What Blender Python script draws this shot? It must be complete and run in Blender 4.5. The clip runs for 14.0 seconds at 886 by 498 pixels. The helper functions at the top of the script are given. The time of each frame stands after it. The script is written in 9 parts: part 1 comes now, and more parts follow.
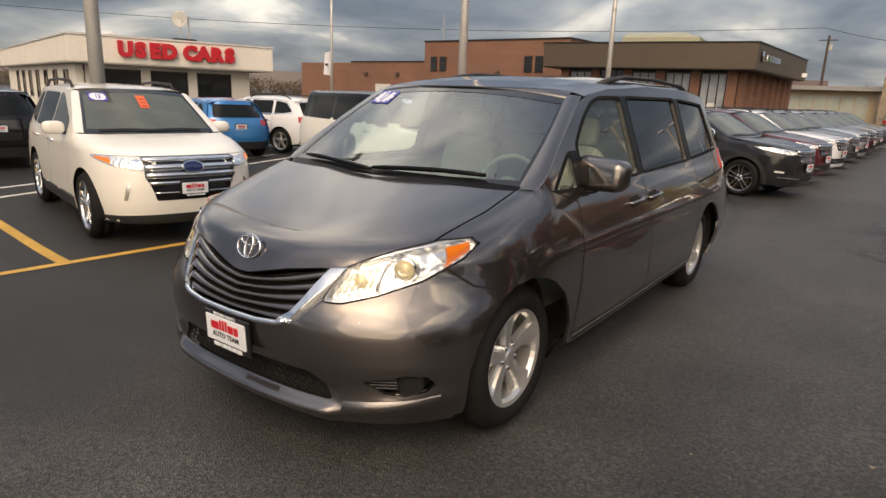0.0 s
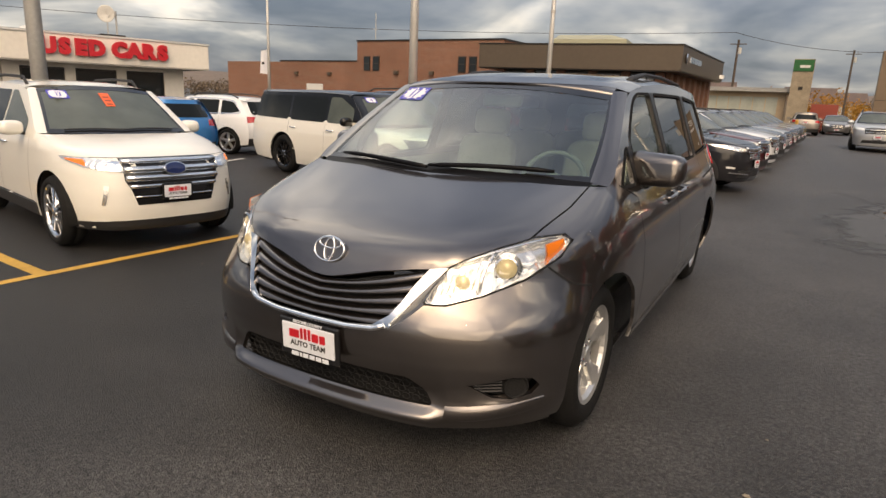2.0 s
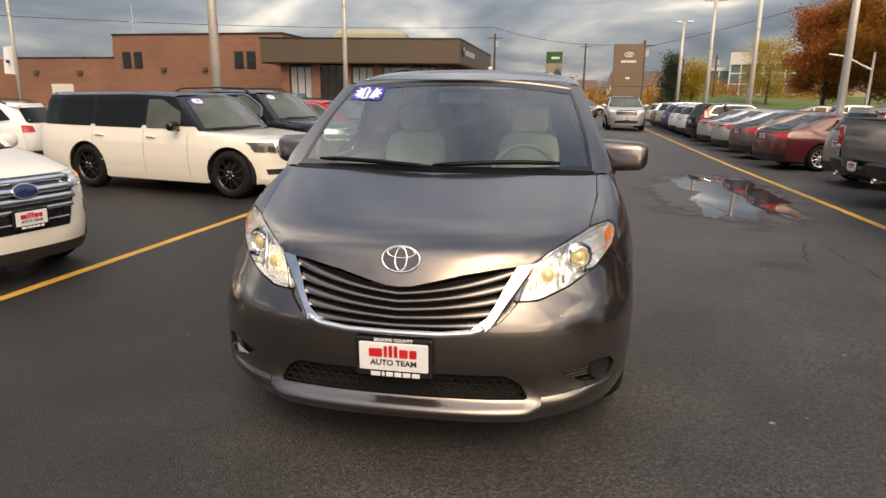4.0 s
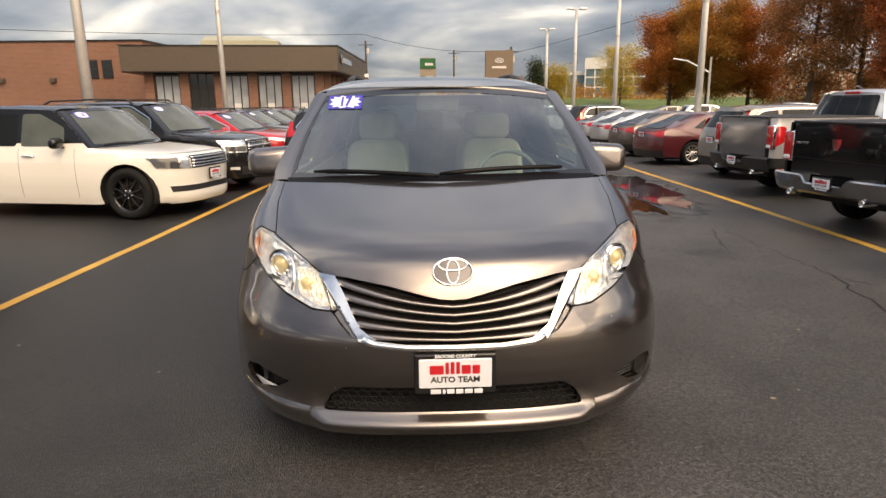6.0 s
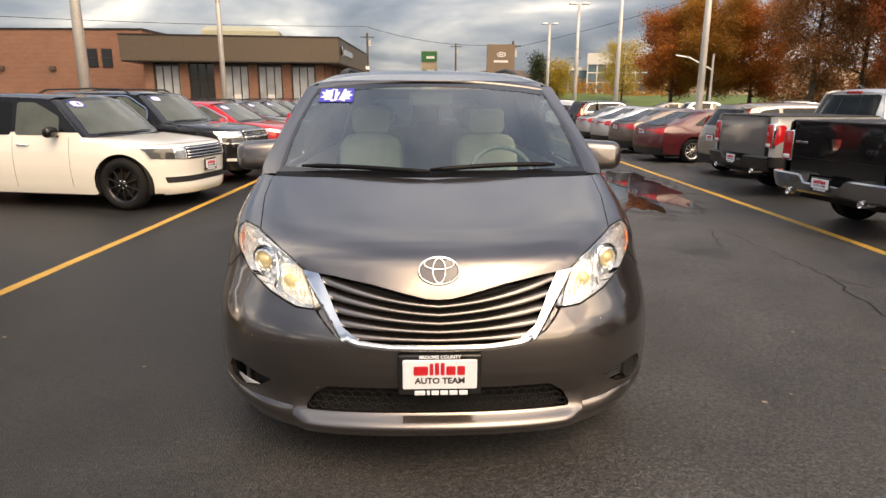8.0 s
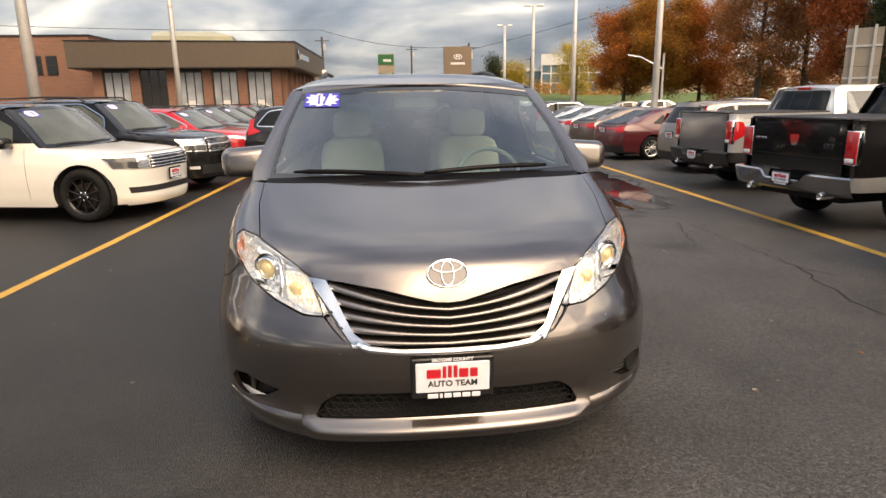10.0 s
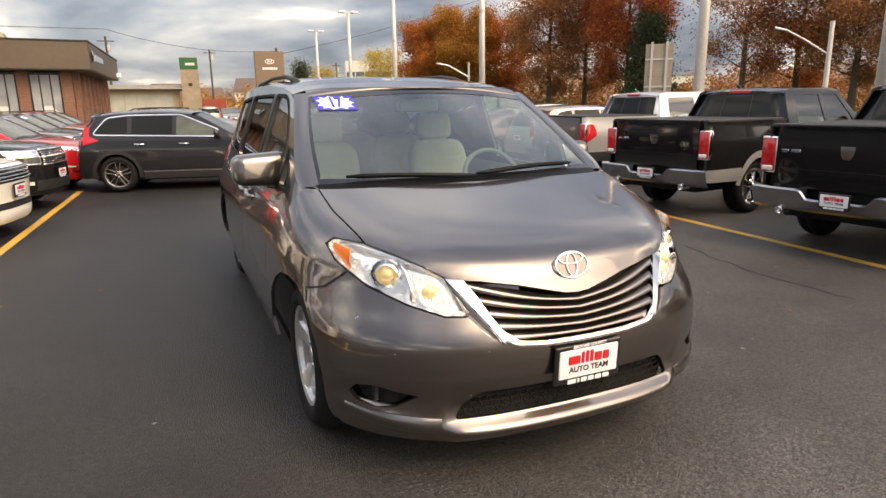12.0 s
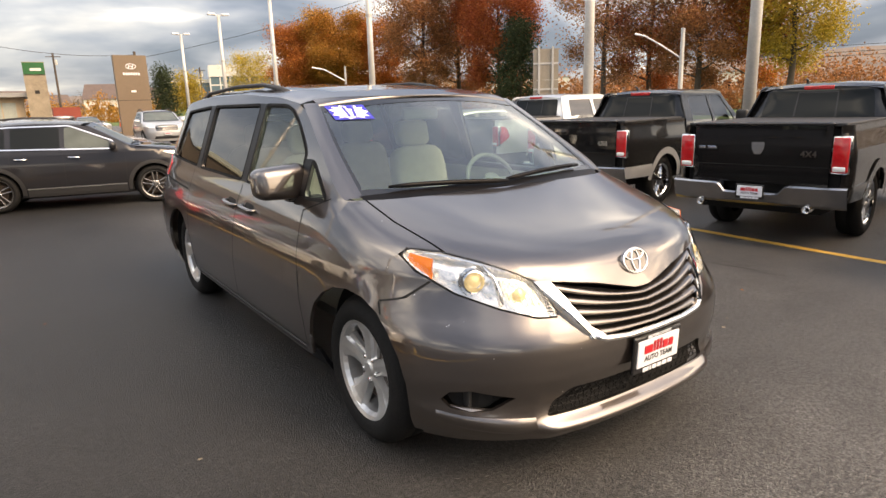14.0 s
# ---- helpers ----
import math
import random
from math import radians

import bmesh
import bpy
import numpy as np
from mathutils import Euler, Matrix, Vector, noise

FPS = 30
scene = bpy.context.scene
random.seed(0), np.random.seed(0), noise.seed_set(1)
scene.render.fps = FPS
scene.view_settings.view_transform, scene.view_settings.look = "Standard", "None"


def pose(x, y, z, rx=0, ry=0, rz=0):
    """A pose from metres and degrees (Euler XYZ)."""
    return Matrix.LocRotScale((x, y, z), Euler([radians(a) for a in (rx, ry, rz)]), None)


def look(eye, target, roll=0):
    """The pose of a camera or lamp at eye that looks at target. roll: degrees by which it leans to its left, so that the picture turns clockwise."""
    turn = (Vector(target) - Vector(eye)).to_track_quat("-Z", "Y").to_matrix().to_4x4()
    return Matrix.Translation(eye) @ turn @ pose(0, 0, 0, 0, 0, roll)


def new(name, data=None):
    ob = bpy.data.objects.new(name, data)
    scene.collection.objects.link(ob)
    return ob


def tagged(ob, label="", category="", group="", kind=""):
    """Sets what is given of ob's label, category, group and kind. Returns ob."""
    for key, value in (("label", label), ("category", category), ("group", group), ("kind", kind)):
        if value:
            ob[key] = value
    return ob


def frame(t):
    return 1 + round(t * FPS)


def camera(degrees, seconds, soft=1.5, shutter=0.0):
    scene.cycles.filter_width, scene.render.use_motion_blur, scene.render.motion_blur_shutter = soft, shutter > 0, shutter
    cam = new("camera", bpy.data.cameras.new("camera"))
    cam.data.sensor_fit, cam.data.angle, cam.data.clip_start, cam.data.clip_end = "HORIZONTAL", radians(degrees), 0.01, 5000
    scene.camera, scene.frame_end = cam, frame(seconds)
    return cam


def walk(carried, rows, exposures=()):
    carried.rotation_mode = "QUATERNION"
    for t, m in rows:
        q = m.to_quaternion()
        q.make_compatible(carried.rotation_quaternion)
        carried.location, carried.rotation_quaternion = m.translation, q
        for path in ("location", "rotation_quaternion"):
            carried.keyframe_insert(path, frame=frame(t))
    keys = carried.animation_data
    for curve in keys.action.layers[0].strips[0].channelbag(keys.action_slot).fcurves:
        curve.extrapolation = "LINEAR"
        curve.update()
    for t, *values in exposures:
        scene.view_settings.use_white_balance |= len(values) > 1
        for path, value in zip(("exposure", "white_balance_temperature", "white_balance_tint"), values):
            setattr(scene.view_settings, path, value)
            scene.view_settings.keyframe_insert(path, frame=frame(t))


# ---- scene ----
cam = camera(70.8, 14.0)
PATH = [
    (0, (2.328, -1.365, 1.527), (1.131, 0.163, 1.044), 2.3),
    (0.5, (2.272, -1.429, 1.513), (1.089, 0.109, 1.031), 2.7),
    (1, (2.16, -1.489, 1.493), (1.008, 0.074, 1.014), 3.5),
    (1.5, (1.953, -1.551, 1.483), (0.861, 0.056, 1.011), 2.8),
    (2, (1.739, -1.701, 1.477), (0.726, -0.043, 1.004), 2.4),
    (2.5, (1.483, -1.919, 1.473), (0.588, -0.189, 1.021), 2.5),
    (3, (1.22, -1.987, 1.443), (0.476, -0.19, 0.977), 1.9),
    (3.5, (0.967, -2.003, 1.464), (0.391, -0.148, 0.988), 1.1),
    (4, (0.671, -2.118, 1.473), (0.285, -0.213, 1.0), 0.6),
    (4.2, (0.573, -2.126, 1.491), (0.255, -0.207, 1.028), 0.5),
    (6.3, (-0.015, -2.121, 1.474), (-0.007, -0.173, 1.019), -0.5),
    (6.5, (-0.009, -2.113, 1.473), (-0.004, -0.166, 1.015), -0.2),
    (7, (0.017, -2.1, 1.477), (0.014, -0.155, 1.013), 0.2),
    (9.5, (0.061, -2.036, 1.485), (0.079, -0.094, 1.006), 0.0),
    (10, (-0.126, -2.07, 1.486), (-0.002, -0.129, 1.02), -0.8),
    (10.5, (-0.397, -2.084, 1.483), (-0.125, -0.15, 1.05), -1.0),
    (11, (-0.676, -1.96, 1.456), (-0.285, -0.043, 1.043), -0.1),
    (11.5, (-0.981, -1.904, 1.464), (-0.434, -0.034, 1.015), -0.1),
    (11.6, (-1.074, -1.91, 1.466), (-0.487, -0.053, 1.008), -0.1),
    (12, (-1.317, -1.87, 1.483), (-0.611, -0.055, 1.028), -0.8),
    (12.5, (-1.54, -1.73, 1.47), (-0.733, 0.042, 1.015), -1.6),
    (13, (-1.778, -1.651, 1.49), (-0.879, 0.075, 1.025), -1.7),
    (13.5, (-1.994, -1.622, 1.516), (-0.992, 0.05, 1.066), -1.7),
    (14, (-2.046, -1.539, 1.522), (-0.995, 0.102, 1.069), -1.7),
]
walk(cam, [(t, look(eye, target, roll)) for t, eye, target, roll in PATH], exposures=((0, 0.07, 7100, 11), (3, 0.22, 7360, 11), (6.5, 0.58, 7460, 12), (9.5, 0.66, 7460, 12), (11.5, 0.77, 7500, 12), (14, 1.04, 7500, 12)))


from mathutils.geometry import delaunay_2d_cdt, tessellate_polygon

# ---- world and light ----
SUN_AZ, SUN_EL = radians(148), radians(22)          # low sun behind the walk, towards the pickups
world = bpy.data.worlds.new("sky")
scene.world = world
world.use_nodes = True
wn, wl = world.node_tree.nodes, world.node_tree.links
wn.clear()
w_out = wn.new("ShaderNodeOutputWorld")
w_bg = wn.new("ShaderNodeBackground")
w_tc = wn.new("ShaderNodeTexCoord")
w_sep = wn.new("ShaderNodeSeparateXYZ")
wl.new(w_tc.outputs["Generated"], w_sep.inputs[0])
w_up = wn.new("ShaderNodeMath"); w_up.operation = "MAXIMUM"; w_up.inputs[1].default_value = 0.0
wl.new(w_sep.outputs["Z"], w_up.inputs[0])
w_add = wn.new("ShaderNodeMath"); w_add.operation = "ADD"; w_add.inputs[1].default_value = 0.24
wl.new(w_up.outputs[0], w_add.inputs[0])
w_dx = wn.new("ShaderNodeMath"); w_dx.operation = "DIVIDE"
w_dy = wn.new("ShaderNodeMath"); w_dy.operation = "DIVIDE"
for n_, s_ in ((w_dx, "X"), (w_dy, "Y")):
    wl.new(w_sep.outputs[s_], n_.inputs[0]); wl.new(w_add.outputs[0], n_.inputs[1])
w_com = wn.new("ShaderNodeCombineXYZ")
wl.new(w_dx.outputs[0], w_com.inputs[0]); wl.new(w_dy.outputs[0], w_com.inputs[1])
w_n1 = wn.new("ShaderNodeTexNoise")
w_n1.inputs["Scale"].default_value = 1.05; w_n1.inputs["Detail"].default_value = 4.5
w_n1.inputs["Roughness"].default_value = 0.47; w_n1.inputs["Distortion"].default_value = 0.5
wl.new(w_com.outputs[0], w_n1.inputs["Vector"])
w_n2 = wn.new("ShaderNodeTexNoise")
w_n2.inputs["Scale"].default_value = 4.2; w_n2.inputs["Detail"].default_value = 6.0
wl.new(w_com.outputs[0], w_n2.inputs["Vector"])
w_r1 = wn.new("ShaderNodeValToRGB")      # thick cloud, dark base to bright tops
e_ = w_r1.color_ramp.elements
e_[0].position, e_[0].color = 0.40, (0.13, 0.16, 0.225, 1)
e_[1].position, e_[1].color = 0.66, (1.02, 0.98, 0.93, 1)
for p_, c_ in ((0.48, (0.24, 0.27, 0.34, 1)), (0.57, (0.42, 0.44, 0.48, 1))):
    k_ = w_r1.color_ramp.elements.new(p_); k_.color = c_
wl.new(w_n1.outputs["Fac"], w_r1.inputs[0])
w_r2 = wn.new("ShaderNodeValToRGB")
w_r2.color_ramp.elements[0].position, w_r2.color_ramp.elements[0].color = 0.34, (0.78, 0.81, 0.86, 1)
w_r2.color_ramp.elements[1].position, w_r2.color_ramp.elements[1].color = 0.66, (1.14, 1.11, 1.06, 1)
wl.new(w_n2.outputs["Fac"], w_r2.inputs[0])
w_mul = wn.new("ShaderNodeMixRGB"); w_mul.blend_type = "MULTIPLY"; w_mul.inputs[0].default_value = 1.0
wl.new(w_r1.outputs[0], w_mul.inputs[1]); wl.new(w_r2.outputs[0], w_mul.inputs[2])
w_sky = wn.new("ShaderNodeTexSky")
w_sky.sky_type, w_sky.sun_disc = "NISHITA", False
w_sky.sun_elevation, w_sky.sun_rotation = SUN_EL, SUN_AZ
w_ss = wn.new("ShaderNodeMixRGB"); w_ss.blend_type = "MULTIPLY"; w_ss.inputs[0].default_value = 1.0
w_ss.inputs[2].default_value = (0.1, 0.1, 0.1, 1)
wl.new(w_sky.outputs[0], w_ss.inputs[1])
w_mix = wn.new("ShaderNodeMixRGB"); w_mix.inputs[0].default_value = 0.88
wl.new(w_ss.outputs[0], w_mix.inputs[1]); wl.new(w_mul.outputs[0], w_mix.inputs[2])
# thin bright cloud round the veiled sun
w_dot = wn.new("ShaderNodeVectorMath"); w_dot.operation = "DOT_PRODUCT"
GLOW_EL = radians(36)                               # the thinnest cloud lies above the sun
w_dot.inputs[1].default_value = (math.sin(SUN_AZ) * math.cos(GLOW_EL), math.cos(SUN_AZ) * math.cos(GLOW_EL), math.sin(GLOW_EL))
wl.new(w_tc.outputs["Generated"], w_dot.inputs[0])
w_half = wn.new("ShaderNodeMapRange"); w_half.inputs[1].default_value, w_half.inputs[2].default_value = 0.5, 1.0
wl.new(w_dot.outputs["Value"], w_half.inputs[0])
w_pow = wn.new("ShaderNodeMath"); w_pow.operation = "POWER"; w_pow.inputs[1].default_value = 2.8
wl.new(w_half.outputs[0], w_pow.inputs[0])
w_glow = wn.new("ShaderNodeMixRGB"); w_glow.blend_type = "ADD"
w_gc = wn.new("ShaderNodeMixRGB"); w_gc.blend_type = "MULTIPLY"; w_gc.inputs[0].default_value = 1.0
w_gc.inputs[1].default_value = (4.8, 3.6, 2.42, 1)
wl.new(w_mul.outputs[0], w_gc.inputs[2]); wl.new(w_gc.outputs[0], w_glow.inputs[2])
w_bank = wn.new("ShaderNodeMapRange"); w_bank.interpolation_type = "SMOOTHSTEP"    # a thicker bank lies along the horizon
w_bank.inputs[1].default_value, w_bank.inputs[2].default_value, w_bank.inputs[3].default_value, w_bank.inputs[4].default_value = 0.10, 0.42, 0.12, 1.0
wl.new(w_up.outputs[0], w_bank.inputs[0])
w_veil = wn.new("ShaderNodeMath"); w_veil.operation = "MULTIPLY"
wl.new(w_pow.outputs[0], w_veil.inputs[0]); wl.new(w_bank.outputs[0], w_veil.inputs[1])
wl.new(w_veil.outputs[0], w_glow.inputs[0]); wl.new(w_mix.outputs[0], w_glow.inputs[1])
# the cloud deck is brighter overhead than along the horizon
w_zen = wn.new("ShaderNodeMapRange")
w_zen.inputs[1].default_value, w_zen.inputs[2].default_value, w_zen.inputs[3].default_value, w_zen.inputs[4].default_value = 0.02, 0.85, 0.66, 1.98
wl.new(w_up.outputs[0], w_zen.inputs[0])
w_top = wn.new("ShaderNodeMixRGB"); w_top.blend_type = "MULTIPLY"; w_top.inputs[0].default_value = 1.0
wl.new(w_glow.outputs[0], w_top.inputs[1]); wl.new(w_zen.outputs[0], w_top.inputs[2])
wl.new(w_top.outputs[0], w_bg.inputs["Color"])
w_bg.inputs["Strength"].default_value = 1.25
wl.new(w_bg.outputs[0], w_out.inputs[0])

sun_data = bpy.data.lights.new("sun", "SUN")
sun_data.energy, sun_data.angle, sun_data.color = 0.8, radians(50), (1.0, 0.80, 0.58)
sun = new("sun", sun_data)
sun.matrix_world = look((0, 0, 0), (-math.sin(SUN_AZ) * math.cos(SUN_EL), -math.cos(SUN_AZ) * math.cos(SUN_EL), -math.sin(SUN_EL)))


# ---- materials ----
def bsdf(name, color, rough=0.5, metal=0.0, coat=0.0, spec=0.5, var=0.0, scale=8.0, bump=0.0, bscale=60.0, emit=0.0, ecol=None, rand=0.0):
    """A principled material with colour variation at two scales, and fine relief."""
    m = bpy.data.materials.new(name)
    m.use_nodes = True
    nt = m.node_tree
    p = nt.nodes["Principled BSDF"]
    c4 = (*color, 1)
    p.inputs["Base Color"].default_value = c4
    p.inputs["Roughness"].default_value, p.inputs["Metallic"].default_value = rough, metal
    p.inputs["Coat Weight"].default_value, p.inputs["Coat Roughness"].default_value = coat, 0.03
    p.inputs["Specular IOR Level"].default_value = spec
    if emit:
        p.inputs["Emission Color"].default_value = (*(ecol or color), 1)
        p.inputs["Emission Strength"].default_value = emit
    if var or bump:
        tc = nt.nodes.new("ShaderNodeTexCoord")
    if var:
        n1, n2 = nt.nodes.new("ShaderNodeTexNoise"), nt.nodes.new("ShaderNodeTexNoise")
        n1.inputs["Scale"].default_value, n2.inputs["Scale"].default_value = scale, scale * 11
        n1.inputs["Detail"].default_value = n2.inputs["Detail"].default_value = 5
        ad = nt.nodes.new("ShaderNodeMath"); ad.operation = "ADD"
        nt.links.new(tc.outputs["Object"], n1.inputs["Vector"]); nt.links.new(tc.outputs["Object"], n2.inputs["Vector"])
        nt.links.new(n1.outputs["Fac"], ad.inputs[0]); nt.links.new(n2.outputs["Fac"], ad.inputs[1])
        src = ad.outputs[0]
        if rand:
            oi = nt.nodes.new("ShaderNodeObjectInfo")
            a2 = nt.nodes.new("ShaderNodeMath"); a2.operation = "MULTIPLY_ADD"; a2.inputs[1].default_value = rand
            nt.links.new(oi.outputs["Random"], a2.inputs[0]); nt.links.new(src, a2.inputs[2]); src = a2.outputs[0]
        mr = nt.nodes.new("ShaderNodeMapRange")
        mr.inputs[1].default_value, mr.inputs[2].default_value = 0.6, 1.4 + rand
        mr.inputs[3].default_value, mr.inputs[4].default_value = 1 - var, 1 + var
        nt.links.new(src, mr.inputs[0])
        mx = nt.nodes.new("ShaderNodeMixRGB"); mx.blend_type = "MULTIPLY"; mx.inputs[0].default_value = 1
        mx.inputs[1].default_value = c4
        nt.links.new(mr.outputs[0], mx.inputs[2]); nt.links.new(mx.outputs[0], p.inputs["Base Color"])
    if bump:
        nb = nt.nodes.new("ShaderNodeTexNoise"); nb.inputs["Scale"].default_value = bscale; nb.inputs["Detail"].default_value = 4
        bp = nt.nodes.new("ShaderNodeBump"); bp.inputs["Strength"].default_value = bump; bp.inputs["Distance"].default_value = 0.01
        nt.links.new(tc.outputs["Object"], nb.inputs["Vector"]); nt.links.new(nb.outputs["Fac"], bp.inputs["Height"])
        nt.links.new(bp.outputs[0], p.inputs["Normal"])
    return m


def paint(name, color, flake=0.5, rough=0.28, dirt=0.10, coat_ior=1.6, chips=False):
    """Two-layer car paint: metallic base under a clear coat, with road dust in its gloss."""
    m = bsdf(name, color, rough, flake, 1.0, 0.5 if flake or color[0] > 0.1 else 0.05)
    nt = m.node_tree
    p = nt.nodes["Principled BSDF"]
    tc = nt.nodes.new("ShaderNodeTexCoord")
    n1 = nt.nodes.new("ShaderNodeTexNoise"); n1.inputs["Scale"].default_value = 3.0; n1.inputs["Detail"].default_value = 8
    n2 = nt.nodes.new("ShaderNodeTexNoise"); n2.inputs["Scale"].default_value = 900.0
    nt.links.new(tc.outputs["Object"], n1.inputs["Vector"]); nt.links.new(tc.outputs["Object"], n2.inputs["Vector"])
    mr = nt.nodes.new("ShaderNodeMapRange"); mr.inputs[1].default_value, mr.inputs[2].default_value = 0.3, 0.75
    mr.inputs[3].default_value, mr.inputs[4].default_value = 0.015, 0.015 + dirt
    p.inputs["Coat IOR"].default_value = coat_ior
    nt.links.new(n1.outputs["Fac"], mr.inputs[0]); nt.links.new(mr.outputs[0], p.inputs["Coat Roughness"])
    fl = nt.nodes.new("ShaderNodeMapRange"); fl.inputs[1].default_value, fl.inputs[2].default_value = 0.3, 0.7
    fl.inputs[3].default_value, fl.inputs[4].default_value = 0.86, 1.14
    nt.links.new(n2.outputs["Fac"], fl.inputs[0])
    mx = nt.nodes.new("ShaderNodeMixRGB"); mx.blend_type = "MULTIPLY"; mx.inputs[0].default_value = 1
    mx.inputs[1].default_value = (*color, 1)
    nt.links.new(fl.outputs[0], mx.inputs[2]); nt.links.new(mx.outputs[0], p.inputs["Base Color"])
    if chips:
        vo = nt.nodes.new("ShaderNodeTexVoronoi"); vo.inputs["Scale"].default_value = 22
        nt.links.new(tc.outputs["Object"], vo.inputs["Vector"])
        sx = nt.nodes.new("ShaderNodeSeparateXYZ"); nt.links.new(vo.outputs["Color"], sx.inputs[0])
        few = nt.nodes.new("ShaderNodeMath"); few.operation = "GREATER_THAN"; few.inputs[1].default_value = 0.72
        nt.links.new(sx.outputs[0], few.inputs[0])
        tiny = nt.nodes.new("ShaderNodeMath"); tiny.operation = "LESS_THAN"; tiny.inputs[1].default_value = 0.055
        nt.links.new(vo.outputs["Distance"], tiny.inputs[0])
        both = nt.nodes.new("ShaderNodeMath"); both.operation = "MULTIPLY"
        nt.links.new(few.outputs[0], both.inputs[0]); nt.links.new(tiny.outputs[0], both.inputs[1])
        m2 = nt.nodes.new("ShaderNodeMixRGB"); m2.inputs[2].default_value = (0.55, 0.52, 0.50, 1)
        nt.links.new(both.outputs[0], m2.inputs[0]); nt.links.new(mx.outputs[0], m2.inputs[1])
        nt.links.new(m2.outputs[0], p.inputs["Base Color"])
    return m


def pane_glass(name, tint, ior=1.45, haze=0.0, rise=4.2):
    m = bpy.data.materials.new(name)
    m.use_nodes = True
    nt = m.node_tree
    nt.nodes.clear()
    o = nt.nodes.new("ShaderNodeOutputMaterial")
    t = nt.nodes.new("ShaderNodeBsdfTransparent"); t.inputs[0].default_value = (*tint, 1)
    g = nt.nodes.new("ShaderNodeBsdfGlossy"); g.inputs["Roughness"].default_value = 0.01
    lw = nt.nodes.new("ShaderNodeLayerWeight"); lw.inputs["Blend"].default_value = 0.5
    pw = nt.nodes.new("ShaderNodeMath"); pw.operation = "POWER"; pw.inputs[1].default_value = rise
    f = nt.nodes.new("ShaderNodeMath"); f.operation = "MULTIPLY_ADD"
    f0 = 2 * ((ior - 1) / (ior + 1)) ** 2               # two faces of one pane
    f.inputs[1].default_value, f.inputs[2].default_value = 1 - f0, f0
    nt.links.new(lw.outputs["Facing"], pw.inputs[0]); nt.links.new(pw.outputs[0], f.inputs[0])
    mx = nt.nodes.new("ShaderNodeMixShader")
    # pale green diffuse film stands in for the reflections that veil the glass
    d = nt.nodes.new("ShaderNodeBsdfDiffuse"); d.inputs[0].default_value = (0.50, 0.62, 0.55, 1)
    md = nt.nodes.new("ShaderNodeMixShader"); md.inputs[0].default_value = haze
    nt.links.new(t.outputs[0], md.inputs[1]); nt.links.new(d.outputs[0], md.inputs[2])
    nt.links.new(f.outputs[0], mx.inputs[0]); nt.links.new(md.outputs[0], mx.inputs[1]); nt.links.new(g.outputs[0], mx.inputs[2])
    nt.links.new(mx.outputs[0], o.inputs[0])
    return m


